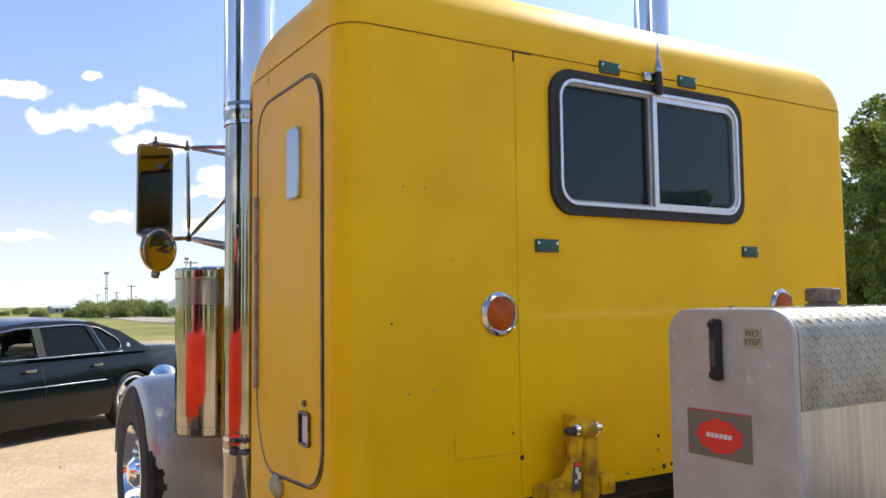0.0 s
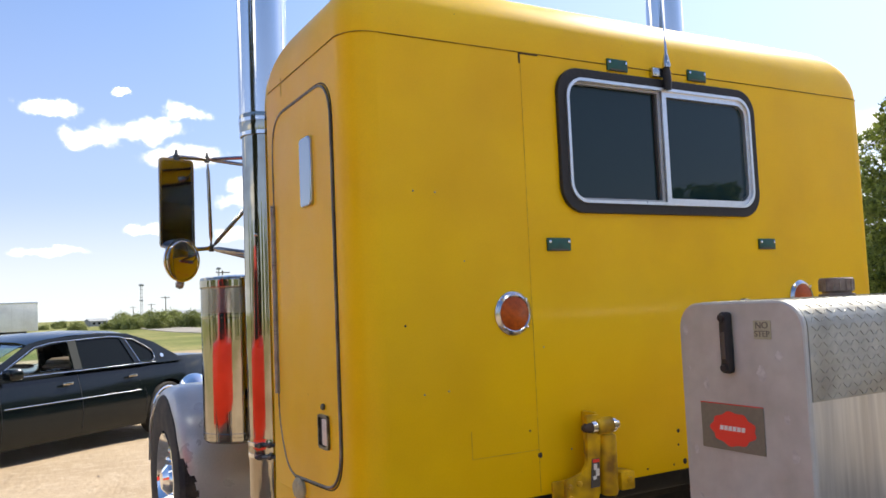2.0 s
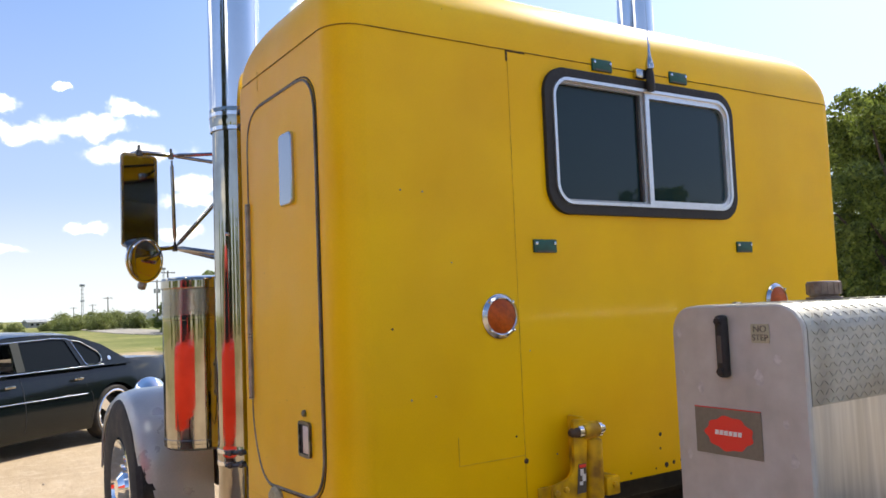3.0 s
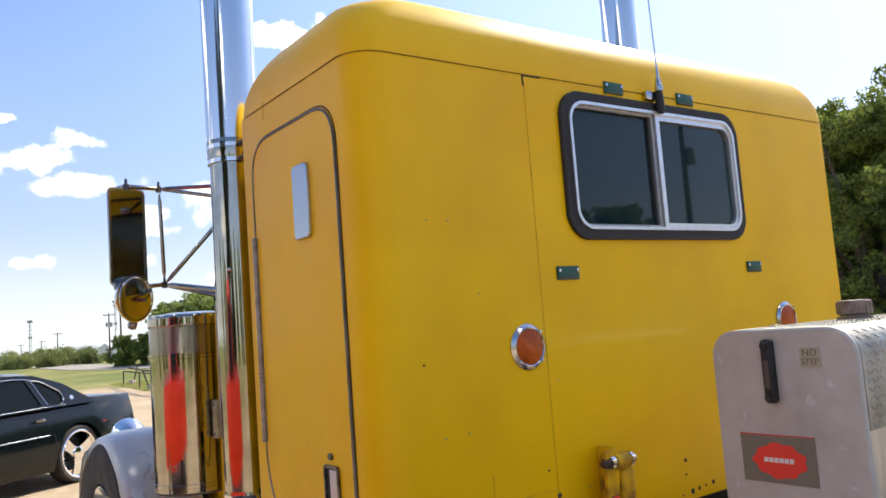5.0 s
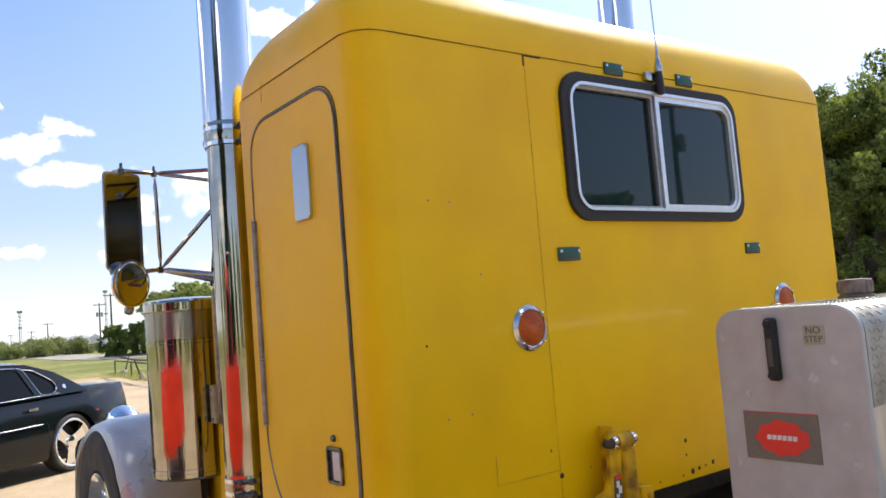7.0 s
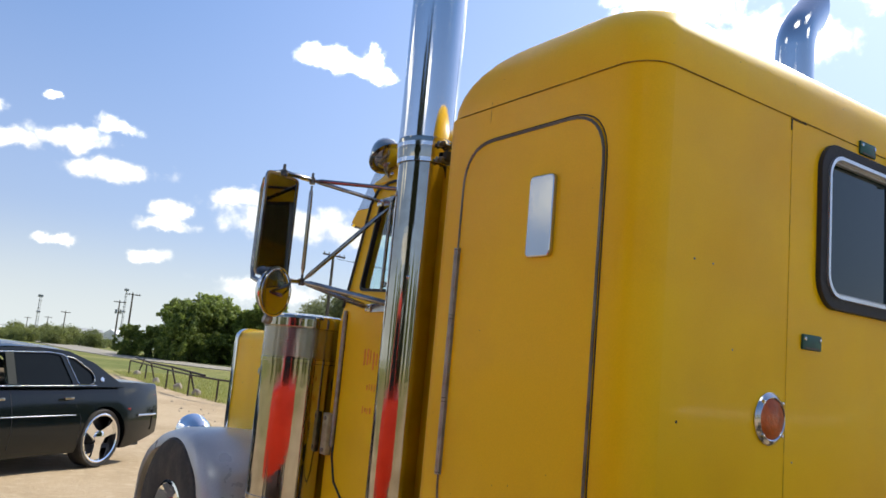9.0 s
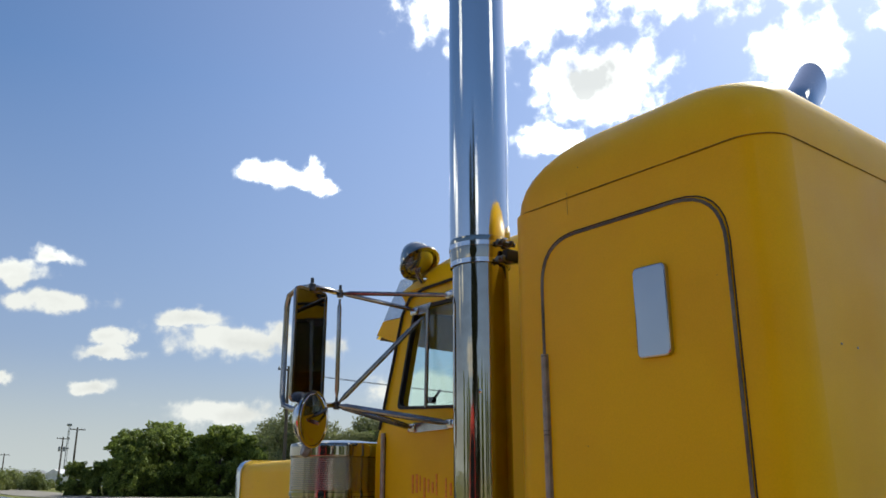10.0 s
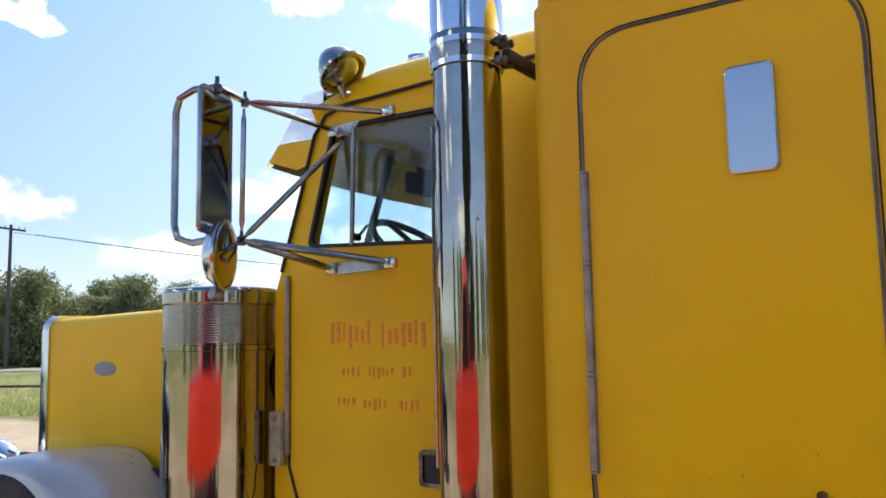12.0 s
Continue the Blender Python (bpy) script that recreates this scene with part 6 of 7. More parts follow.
# ---- the black car ----
def build_car():
    DIRV = Vector((-0.800, -0.600, 0))
    wheel_r = Vector((0.035, 9.65, 0))
    # local x ahead, y to its left
    yaw = math.degrees(math.atan2(DIRV.y, DIRV.x))
    left = Vector((-DIRV.y, DIRV.x, 0))
    WB, HALF = 2.81, 0.925
    origin = wheel_r + (DIRV * (WB / 2) - left * (HALF - 0.03)) * 1.06
    car = thing("sedan_car", "black four-door sedan with large chrome three-spoke wheels, parked on dirt", "car", at=pose(origin.x, origin.y, ground_z(0, 9.2) - 0.01, 0, 0, yaw) @ Matrix.Scale(1.06, 4))
    R_ARCH = 0.385

    def belt(x):
        return 0.93 + 0.03 * max(0, min(1, (-x + 0.3) / 2.0)) - (0.06 * max(0, (x - 1.2)) ** 1.0)

    def deck(x):
        """height of the middle of the body's top"""
        if x > 1.2:
            return 0.965 - 0.10 * ((x - 1.2) / 1.3) ** 1.6
        if x < -1.5:
            return 1.035 - 0.05 * ((-1.5 - x) / 1.0) ** 2
        return 0.99

    def half(x):
        w = HALF
        if x > 1.5:
            w -= 0.20 * ((x - 1.5) / 1.05) ** 2.2
        if x < -1.6:
            w -= 0.14 * ((-1.6 - x) / 0.95) ** 2.2
        return w

    def bottom(x):
        z = 0.20
        if x > 2.0:
            z += 0.06 * (x - 2.0) / 0.5
        if x < -1.9:
            z += 0.14 * (-1.9 - x) / 0.6
        for c in (WB / 2, -WB / 2):
            d = abs(x - c)
            if d < R_ARCH:
                z = max(z, 0.335 + math.sqrt(R_ARCH ** 2 - d * d) * 1.0)
        return z

    xs = sorted(set([round(-2.54 + 5.08 * k / 70, 4) for k in range(71)] + [c + d for c in (WB / 2, -WB / 2) for d in (-R_ARCH - 0.002, -R_ARCH + 0.002, -R_ARCH + 0.03, R_ARCH - 0.03, R_ARCH - 0.002, R_ARCH + 0.002)]))
    rows = []
    for x in xs:
        zb, be, w = bottom(x), belt(x), half(x)
        ring = []
        prof = []
        for k in range(9):
            s = k / 8
            z = zb + (be - zb) * s
            q = (z - 0.2) / (be - 0.2)
            y = w * (0.93 + 0.07 * math.sin(math.pi * min(1, max(0, q)) ** 0.8) - 0.05 * q ** 3)
            prof.append((y, z))
        dk = deck(x)
        prof += [(w * 0.86, be + (dk - be) * 0.55), (w * 0.72, be + (dk - be) * 0.85), (w * 0.4, dk - 0.004), (0, dk)]
        ring = [(x, y, z) for y, z in prof] + [(x, -y, z) for y, z in reversed(prof[:-1])]
        rows.append(ring)
    bm = mesh_bm()
    add_loft(bm, rows)
    part("body", bm, CAR_BLACK, car, "glossy black lower body", 40)
    # dark wheel wells and floor
    bm = mesh_bm()
    for c in (WB / 2, -WB / 2):
        add_box(bm, (c - 0.36, -0.60, 0.25), (c + 0.36, 0.60, 0.80))
    add_box(bm, (-2.2, -0.80, 0.21), (2.2, 0.80, 0.26))
    part("underbody", bm, CAR_TRIM, car, "dark underbody")
    # greenhouse sides, leaning in
    LOW = 0.88
    for s in (1, -1):
        o = [(-1.70, 0.0), (1.36, 0.0), (1.20, 0.035), (0.56, 0.425), (0.30, 0.475), (-0.45, 0.505), (-0.85, 0.480), (-1.25, 0.33), (-1.60, 0.09)]
        rear_glass = round_poly([(-0.86, 0.035), (-0.06, 0.025), (-0.06, 0.415), (-0.55, 0.435), (-0.72, 0.415)], 0.03, 3)
        front_glass = round_poly([(0.06, 0.025), (0.98, 0.020), (0.90, 0.10), (0.48, 0.355), (0.25, 0.40), (0.06, 0.415)], 0.03, 3)
        quarter = round_poly([(-0.945, 0.040), (-0.80, 0.395), (-0.92, 0.375), (-1.17, 0.20), (-1.20, 0.12), (-1.16, 0.05)], 0.035, 3)
        m = frame_m((0, s * 0.875, 0.945), (1, 0, 0), (0, -s * 0.36, 1.0)) @ Matrix.Diagonal((1, LOW, 1, 1))
        bm = mesh_bm()
        add_plate(bm, o, [rear_glass, front_glass, quarter], m, 0.03 * (1 if s > 0 else -1))
        part("side_frame", bm, CAR_BLACK, car, "black window surround")
        for name, g in (("rear_door_window", rear_glass), ("quarter_window", quarter)):
            bm = mesh_bm()
            add_plate(bm, g, [], m @ pose(0, 0, 0.012 * s), 0.004 * s)
            if s > 0 or name == "quarter_window":
                part(name, bm, CAR_GLASS, car, "smoked dark glass")
            else:
                part(name, bm, GLASS, car, "clear door glass").visible_shadow = False
        bm = mesh_bm()
        sides = [(m @ Vector((u, v, -0.004 * s))) for u, v in ((-1.22, 0.018), (-0.5, 0.012), (0.0, 0.008), (0.5, 0.006), (1.0, 0.006))]
        add_tube(bm, sides, 0.0045, 6)
        part("belt_trim", bm, STEEL, car, "thin bright belt trim")
        bm = mesh_bm()
        add_tube(bm, [(m @ Vector((u, v, -0.004 * s))) for u, v in round_poly([(-0.945, 0.030), (-0.79, 0.41), (-0.93, 0.385), (-1.18, 0.21), (-1.215, 0.12), (-1.17, 0.035)], 0.04, 3)], 0.0045, 6, closed=True)
        part("quarter_trim", bm, STEEL, car, "bright quarter-window trim")
        bm = mesh_bm()
        add_tube(bm, [(m @ Vector((u, v, -0.004 * s))) for u, v in ((1.02, 0.02), (0.93, 0.105), (0.50, 0.372), (0.26, 0.418), (-0.05, 0.432), (-0.55, 0.450), (-0.74, 0.432), (-0.80, 0.40))], 0.004, 6)
        part("window_trim", bm, STEEL, car, "thin bright window trim")
        bm = mesh_bm()
        add_plate(bm, [(-0.055, 0.03), (0.055, 0.03), (0.055, 0.42), (-0.055, 0.43)], [], m @ pose(0, 0, -0.005 * s), 0.004 * s)
        part("door_pillar", bm, INTERIOR_DARK, car, "grey door pillar")
        # side moulding, handles, lamps
        bm = mesh_bm()
        add_tube(bm, [(x, s * (half(x) * 0.995 + 0.006), 0.635) for x in (-0.90, -0.6, -0.1, 0.4, 0.9, 0.98)], 0.005, 8)
        part("side_moulding", bm, STEEL, car, "thin bright side moulding")
        for x in (-0.78, 0.18):
            bm = mesh_bm()
            add_box(bm, (x - 0.075, s * 0.905 - 0.012, 0.806), (x + 0.065, s * 0.905 + 0.012, 0.838), 0.010)
            part("door_handle", bm, CHROME_AGED, car, "chrome door handle")
        for x in (-1.0, -0.02, 1.0):
            bm = mesh_bm()
            add_tube(bm, [(x + (0.08 if x < -0.5 and z > 0.7 else 0), s * (half(x) * (0.93 + 0.07 * math.sin(math.pi * min(1, (z - 0.2) / 0.73) ** 0.8)) - 0.05 * half(x) * ((z - 0.2) / 0.73) ** 3 + 0.001), z) for z in (0.30, 0.45, 0.6, 0.75, 0.90)], 0.004, 5)
            part("door_gap", bm, CAR_TRIM, car)
        bm = mesh_bm()
        add_box(bm, (0.84, s * 0.90, 0.93), (1.00, s * 1.06, 1.05), 0.035, 3)
        part("wing_mirror", bm, CAR_BLACK, car, "black wing mirror")
        bm = mesh_bm()
        add_box(bm, (-2.50, min(s * 0.50, s * 0.755), 0.74), (-2.41, max(s * 0.50, s * 0.755), 0.86), 0.03, 3)
        part("tail_lamp", bm, TAIL_RED, car, "red tail lamp")
        bm = mesh_bm()
        add_box(bm, (-1.86, s * 0.885 - 0.01, 0.665), (-1.80, s * 0.885 + 0.012, 0.69), 0.004)
        part("side_lamp", bm, TAIL_RED, car)
        bm = mesh_bm()
        add_lathe(bm, [(0.030, 0), (0.028, 0.006), (0, 0.008)], axis_matrix(m @ Vector((-1.33, 0.105, -0.004 * s)), (0, s, 0.36)), 20)
        part("round_badge", bm, STEEL, car, "small round pillar badge")
    # roof, windscreen, rear glass
    bm = mesh_bm()
    rows = []
    for x, z, w in ((a, 0.945 + (b - 0.945) * LOW, c) for a, b, c in ((0.56, 1.352, 0.72), (0.40, 1.395, 0.705), (0.0, 1.438, 0.695), (-0.45, 1.447, 0.69), (-0.75, 1.430, 0.695), (-0.90, 1.405, 0.70))):
        rows.append([(x, -w, z - 0.02), (x, -w * 0.75, z + 0.012), (x, 0, z + 0.028), (x, w * 0.75, z + 0.012), (x, w, z - 0.02), (x, w * 0.9, z - 0.05), (x, -w * 0.9, z - 0.05)])
    add_loft(bm, rows)
    part("roof", bm, CAR_BLACK, car, "glossy black roof", 50)
    for name, a, b, wa, wb in (("windscreen", (1.36, 0.955), (0.57, 1.306), 0.80, 0.68), ("rear_window", (-1.66, 1.030), (-0.91, 1.350), 0.76, 0.66)):
        bm = mesh_bm()
        rows = []
        for k in range(5):
            s = k / 4
            x, z, w = a[0] + (b[0] - a[0]) * s, a[1] + (b[1] - a[1]) * s + 0.05 * math.sin(math.pi * s), wa + (wb - wa) * s
            sg = 1 if a[0] > 0 else -1
            rows.append([(x - sg * 0.09 * (abs(q) ** 2), q * w, z) for q in (-1, -0.6, -0.2, 0.2, 0.6, 1)] + [(x - sg * 0.09 * (abs(q) ** 2), q * w, z - 0.006) for q in (1, 0.6, 0.2, -0.2, -0.6, -1)])
        add_loft(bm, rows)
        g = part(name, bm, GLASS if a[0] > 0 else CAR_GLASS, car, "car glass")
        g.visible_shadow = False
    # cabin
    bm = mesh_bm()
    for y in (-0.38, 0.38):
        add_box(bm, (-0.05, y - 0.26, 0.45), (0.45, y + 0.26, 0.72), 0.06)
        add_box(bm, (-0.25, y - 0.25, 0.65), (-0.08, y + 0.25, 1.02), 0.05)
    add_box(bm, (-1.2, -0.65, 0.5), (-0.75, 0.65, 1.05), 0.08)
    add_box(bm, (0.85, -0.70, 0.65), (1.25, 0.70, 0.97), 0.08)
    part("seats_and_dashboard", bm, TAN, car, "tan seats and dashboard")
    # bumpers
    bm = mesh_bm()
    rows = [[(x, y, z) for x, z in ((-2.52 + 0.16 * (abs(y) / 0.8) ** 3, 0.40), (-2.56 + 0.16 * (abs(y) / 0.8) ** 3, 0.47), (-2.57 + 0.16 * (abs(y) / 0.8) ** 3, 0.60), (-2.52 + 0.16 * (abs(y) / 0.8) ** 3, 0.655), (-2.36, 0.655), (-2.36, 0.40))] for y in (-0.84, -0.7, -0.4, 0, 0.4, 0.7, 0.84)]
    add_loft(bm, rows)
    part("rear_bumper", bm, CAR_BLACK, car, "black rear bumper")
    bm = mesh_bm()
    add_tube(bm, [(-2.572 + 0.16 * (abs(y) / 0.8) ** 3, y, 0.60) for y in (-0.83, -0.6, -0.3, 0, 0.3, 0.6, 0.83)], 0.010, 6)
    part("bumper_strip", bm, STEEL, car, "bright bumper strip")
    for s in (1, -1):
        bm = mesh_bm()
        add_tube(bm, [(-2.42, s * 0.845, 0.60), (-2.25, s * 0.885, 0.60), (-2.0, s * 0.905, 0.60)], 0.014, 6)
        part("bumper_strip", bm, STEEL, car, "bright bumper strip")
    # wheels
    for x, s in ((WB / 2, 1), (-WB / 2, 1), (WB / 2, -1), (-WB / 2, -1)):
        wh = new("wheel")
        wh.parent = car
        tagged(wh, "oversize chrome three-spoke wheel")
        m = axis_matrix((x, s * 0.78, 0.345), (0, s, 0))
        bm = mesh_bm()
        add_lathe(bm, [(0.285, -0.105), (0.325, -0.112), (0.343, -0.09), (0.345, 0.0), (0.343, 0.09), (0.325, 0.112), (0.287, 0.108)], m, 44)
        part("tyre", bm, TYRE, wh, "low-profile black tyre")
        bm = mesh_bm()
        add_lathe(bm, [(0.289, -0.10), (0.289, 0.108), (0.278, 0.114), (0.262, 0.106), (0.258, 0.06), (0.255, -0.08)], m, 44)
        part("rim", bm, CHROME, wh, "deep chrome rim")
        bm = mesh_bm()
        add_lathe(bm, [(0, -0.06), (0.20, -0.055), (0.20, -0.04), (0, -0.03)], m, 30)
        part("brake_disc", bm, CAR_TRIM, wh)
        for k in range(3):
            bm = mesh_bm()
            mm = m @ Matrix.Rotation(2 * math.pi * k / 3 + 0.5, 4, "Z")
            o = round_poly([(0.03, -0.07), (0.10, -0.055), (0.20, -0.075), (0.268, -0.11), (0.275, 0.07), (0.20, 0.05), (0.10, 0.055), (0.03, 0.07)], 0.02, 3)
            add_plate(bm, o, [], mm @ pose(0, 0, 0.055), 0.025)
            part("spoke", bm, CHROME, wh, "broad chrome spoke")
        bm = mesh_bm()
        add_lathe(bm, [(0.085, 0.05), (0.080, 0.095), (0.05, 0.105), (0, 0.108)], m, 24)
        part("hub_cap", bm, CHROME, wh)


build_car()


# ---- trees and shrubs ----
def leaf_mesh(name, blobs, count, size, material, seed):
    rng = np.random.default_rng(seed)
    b = np.array(blobs, float)
    w = b[:, 3] ** 2
    idx = rng.choice(len(b), count, p=w / w.sum())
    d = rng.normal(size=(count, 3))
    d /= np.linalg.norm(d, axis=1)[:, None]
    rad = b[idx, 3] * (0.40 + 0.62 * rng.random(count) ** 0.5 + 0.35 * rng.random(count) ** 6)
    c = b[idx, :3] + d * rad[:, None] * np.array([1, 1, 0.85])
    n = d + rng.normal(size=(count, 3)) * 0.7
    n /= np.linalg.norm(n, axis=1)[:, None]
    t = np.cross(n, rng.normal(size=(count, 3)))
    t /= np.linalg.norm(t, axis=1)[:, None]
    s = np.cross(n, t)
    L = (size * (0.6 + 0.8 * rng.random(count)))[:, None]
    W = L * (0.38 + 0.2 * rng.random(count))[:, None]
    k = n * L * 0.18
    v = np.stack([c - t * L, c + s * W + k, c + t * L, c - s * W + k], 1).reshape(-1, 3)
    me = bpy.data.meshes.new(name)
    f = np.arange(count * 4).reshape(-1, 4)
    me.from_pydata(v.tolist(), [], f.tolist())
    me.materials.append(material)
    return me


def clumped(blobs, seed, per=15):
    """Many small tufts over the skin of each large lump, with gaps between them."""
    rg = random.Random(seed)
    out = []
    for x, y, z, r in blobs:
        for _ in range(per):
            d = Vector((rg.gauss(0, 1), rg.gauss(0, 1), rg.gauss(0.25, 1))).normalized()
            q = r * rg.uniform(0.55, 1.12)
            out.append((x + d.x * q, y + d.y * q, z + d.z * q * 0.9, r * rg.uniform(0.16, 0.34)))
    return out


def crown_blobs(rng, h, r, base, n):
    out = []
    for _ in range(n):
        a, q, z = rng.random() * 2 * math.pi, r * 0.78 * rng.random() ** 0.5, rng.random()
        lim = math.sin(math.pi * (0.18 + 0.74 * z)) ** 0.6
        out.append((q * lim * math.cos(a), q * lim * math.sin(a), base + (h - base) * (0.08 + 0.84 * z), r * (0.22 + 0.22 * rng.random())))
    return out


def make_tree(name, label, h, r, base, n_blobs, leaves, leaf, seed, material, category="tree", group="", tufts=0):
    rng = random.Random(seed)
    blobs = crown_blobs(rng, h, r, base, n_blobs)
    tree = thing(name, label, category, group)
    bm = mesh_bm()
    top = base + (h - base) * 0.55
    lean = Vector((rng.uniform(-0.12, 0.12) * h, rng.uniform(-0.12, 0.12) * h, 0))
    tr = 0.035 * h
    pts = [lean * (s * s) + Vector((0, 0, top * s - 0.15)) for s in (0, 0.25, 0.5, 0.75, 1.0)]
    add_tube(bm, pts, [tr * 1.25, tr, tr * 0.85, tr * 0.65, tr * 0.35], 10)
    for bl in blobs[:9]:
        a = pts[rng.choice((1, 2, 3))]
        e = Vector(bl[:3])
        add_tube(bm, [a, a.lerp(e, 0.5) + Vector((0, 0, 0.06 * h)), e], [tr * 0.45, tr * 0.28, tr * 0.1], 6)
    part("trunk", bm, BARK, tree, "grey-brown trunk with limbs")
    ob = new("crown", leaf_mesh("crown", clumped(blobs, seed, tufts) if tufts else blobs, leaves, leaf, material, seed))
    ob.parent = tree
    tagged(ob, "loose crown of small leaves")
    return tree


def put(tree, x, y, s=1.0, turn=0.0, dz=0.0, first=False):
    if 30 < y < 80 and x > 5:
        x, y, s = x * 1.35 + 2.2, y * 1.34, s * (1.46 if x < 23.5 else 1.22)
    m = pose(x, y, ground_z(x, y) + dz - 0.005 * min(max(0.0, y - 20.0), 130.0), 0, 0, turn) @ Matrix.Scale(s, 4)
    if first:
        tree.matrix_basis = m
        return tree
    c = copy_thing(tree, m)
    return c


# dense trees past the truck
big = make_tree("broadleaf_tree", "tall dense green broadleaf tree behind the truck", 5.6, 2.6, 0.3, 34, 60000, 0.052, 11, LEAF, group="dense trees by the lot", tufts=16)
put(big, 15.6, 6.9, 1.03, 0, first=True)
for x, y, s, a in ((18.6, 6.2, 1.12, 130), (18.0, 2.8, 1.18, 70), (20.5, -0.6, 1.12, 200), (21.5, 9.6, 0.95, 290), (22.0, -4.5, 1.05, 30), (16.9, 4.6, 0.8, 240), (18.2, 8.6, 0.98, 165), (20.2, 7.4, 1.0, 20)):
    put(big, x, y, s, a)

# a dark cedar that the chrome mirrors
cedar = make_tree("cedar_tree", "tall very dark cedar beside the lot", 8.2, 2.3, 0.2, 40, 22000, 0.09, 17, LEAF_CEDAR, group="cedars by the lot")
put(cedar, -14.0, -3.2, 1.05, 0, first=True)
put(cedar, -15.5, -6.6, 1.15, 130)

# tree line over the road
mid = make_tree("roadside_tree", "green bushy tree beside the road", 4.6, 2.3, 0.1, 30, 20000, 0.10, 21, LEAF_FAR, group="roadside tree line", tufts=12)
put(mid, 15.5, 63.0, 0.84, 0, first=True)
olive = make_tree("olive_tree", "olive-green open-crowned tree in the roadside line", 4.8, 2.2, 0.5, 24, 9500, 0.10, 22, LEAF_DRY, group="roadside tree line")
put(olive, 25.5, 46.5, 1.0, 0, first=True)
rng = random.Random(3)
for x, y, s in ((18.6, 64.0, 1.05), (16.9, 66.0, 0.95), (21.0, 62.0, 0.72), (20.2, 66.0, 0.9), (22.5, 60.5, 0.95), (23.0, 57.5, 0.85), (25.2, 58.0, 0.98), (24.2, 54.0, 0.7), (27.5, 56.0, 1.0), (28.5, 52.5, 0.95),
                (24.5, 50.5, 0.8), (30.0, 49.0, 1.0), (31.5, 46.5, 0.92), (33.5, 45.0, 1.0), (28.8, 48.8, 0.7), (35.0, 41.5, 0.95), (37.0, 39.0, 0.9), (26.0, 43.5, 0.66), (29.5, 43.0, 0.75), (13.0, 66.0, 0.5),
                (14.2, 69.0, 0.42), (39.5, 36.0, 0.95), (42.0, 32.0, 1.0), (44.0, 28.0, 1.0)):
    put(mid, x, y, s * 0.84, rng.uniform(0, 360))
for x, y, s in ((14.6, 60.0, 0.55), (15.9, 60.5, 0.75), (17.3, 61.5, 0.82), (17.9, 63.5, 0.88), (19.4, 62.8, 0.86), (20.4, 60.8, 0.8), (21.6, 59.5, 0.86), (23.7, 60.2, 0.9), (24.0, 56.2, 0.84), (25.6, 54.6, 0.9),
                (26.4, 52.2, 0.8), (27.4, 50.6, 0.88), (29.4, 51.0, 0.95), (31.2, 49.8, 0.95), (32.6, 47.6, 0.9), (14.0, 63.5, 0.45), (26.0, 48.5, 0.6), (22.4, 52.6, 0.5)):
    put(mid, x, y, s * rng.uniform(0.82, 0.98), rng.uniform(0, 360))
for x, y, s in ((23.6, 48.0, 0.95), (27.8, 45.2, 1.05), (21.6, 46.5, 0.9), (30.5, 52.0, 1.1), (34.0, 48.5, 1.05), (26.8, 60.5, 1.1)):
    put(olive, x, y, s, rng.uniform(0, 360))
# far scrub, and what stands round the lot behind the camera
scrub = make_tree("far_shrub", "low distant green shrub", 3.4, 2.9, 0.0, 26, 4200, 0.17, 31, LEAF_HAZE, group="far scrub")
put(scrub, 20.0, 180.0, 1.0, 0, first=True)
for k in range(30):
    az = rng.uniform(4.0, 12.6) if k < 18 else rng.uniform(-3.0, 4.5)
    d = rng.uniform(130, 170) if k < 18 else rng.uniform(190, 250)
    s = rng.uniform(0.6, 1.0) if 6.8 < az < 12.2 else rng.uniform(0.35, 0.7)
    put(scrub, d * math.sin(radians(az)) - 2, d * math.cos(radians(az)), s, rng.uniform(0, 360))
for k in range(22):
    az = 120 + 175 * k / 21 + rng.uniform(-4, 4)
    d = rng.uniform(40, 55)
    if k == 2:
        continue
    put(mid, d * math.sin(radians(az)), d * math.cos(radians(az)), rng.uniform(0.9, 1.35), rng.uniform(0, 360))


def build_palm(x, y):
    palm = thing("palm_tree", "fan palm with a ragged round head, in the tree line", "tree", at=pose(x, y, ground_z(x, y) - 0.3) @ Matrix.Scale(1.3, 4))
    bm = mesh_bm()
    add_tube(bm, [(0, 0, -0.2), (0.05, 0, 1.5), (0.02, 0.04, 3.0), (0, 0, 4.3)], [0.22, 0.17, 0.16, 0.18], 10)
    part("trunk", bm, BARK, palm)
    rg = random.Random(9)
    bm = mesh_bm()
    for k in range(46):
        a, e = rg.uniform(0, 2 * math.pi), rg.uniform(-0.6, 1.4)
        d = Vector((math.cos(a) * math.cos(e), math.sin(a) * math.cos(e), math.sin(e)))
        c = Vector((0, 0, 4.1)) + d * 0.75
        u = d.orthogonal().normalized()
        for j in range(9):
            f = (j - 4) / 4
            t = (d + u * f * 0.8).normalized()
            q = u.cross(d)
            tip = c + t * 0.62 + Vector((0, 0, -0.10))
            b = [bm.verts.new(c + u * 0.03 * f), bm.verts.new(c + t * 0.3 + q * 0.05), bm.verts.new(tip), bm.verts.new(c + t * 0.3 - q * 0.05)]
            bm.faces.new(b)
        s0, s1 = bm.verts.new((0, 0, 4.05)), bm.verts.new((0.02, 0.02, 4.05))
        bm.faces.new((s0, s1, bm.verts.new(c)))
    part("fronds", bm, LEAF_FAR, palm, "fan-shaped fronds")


build_palm(28.5, 86.0)


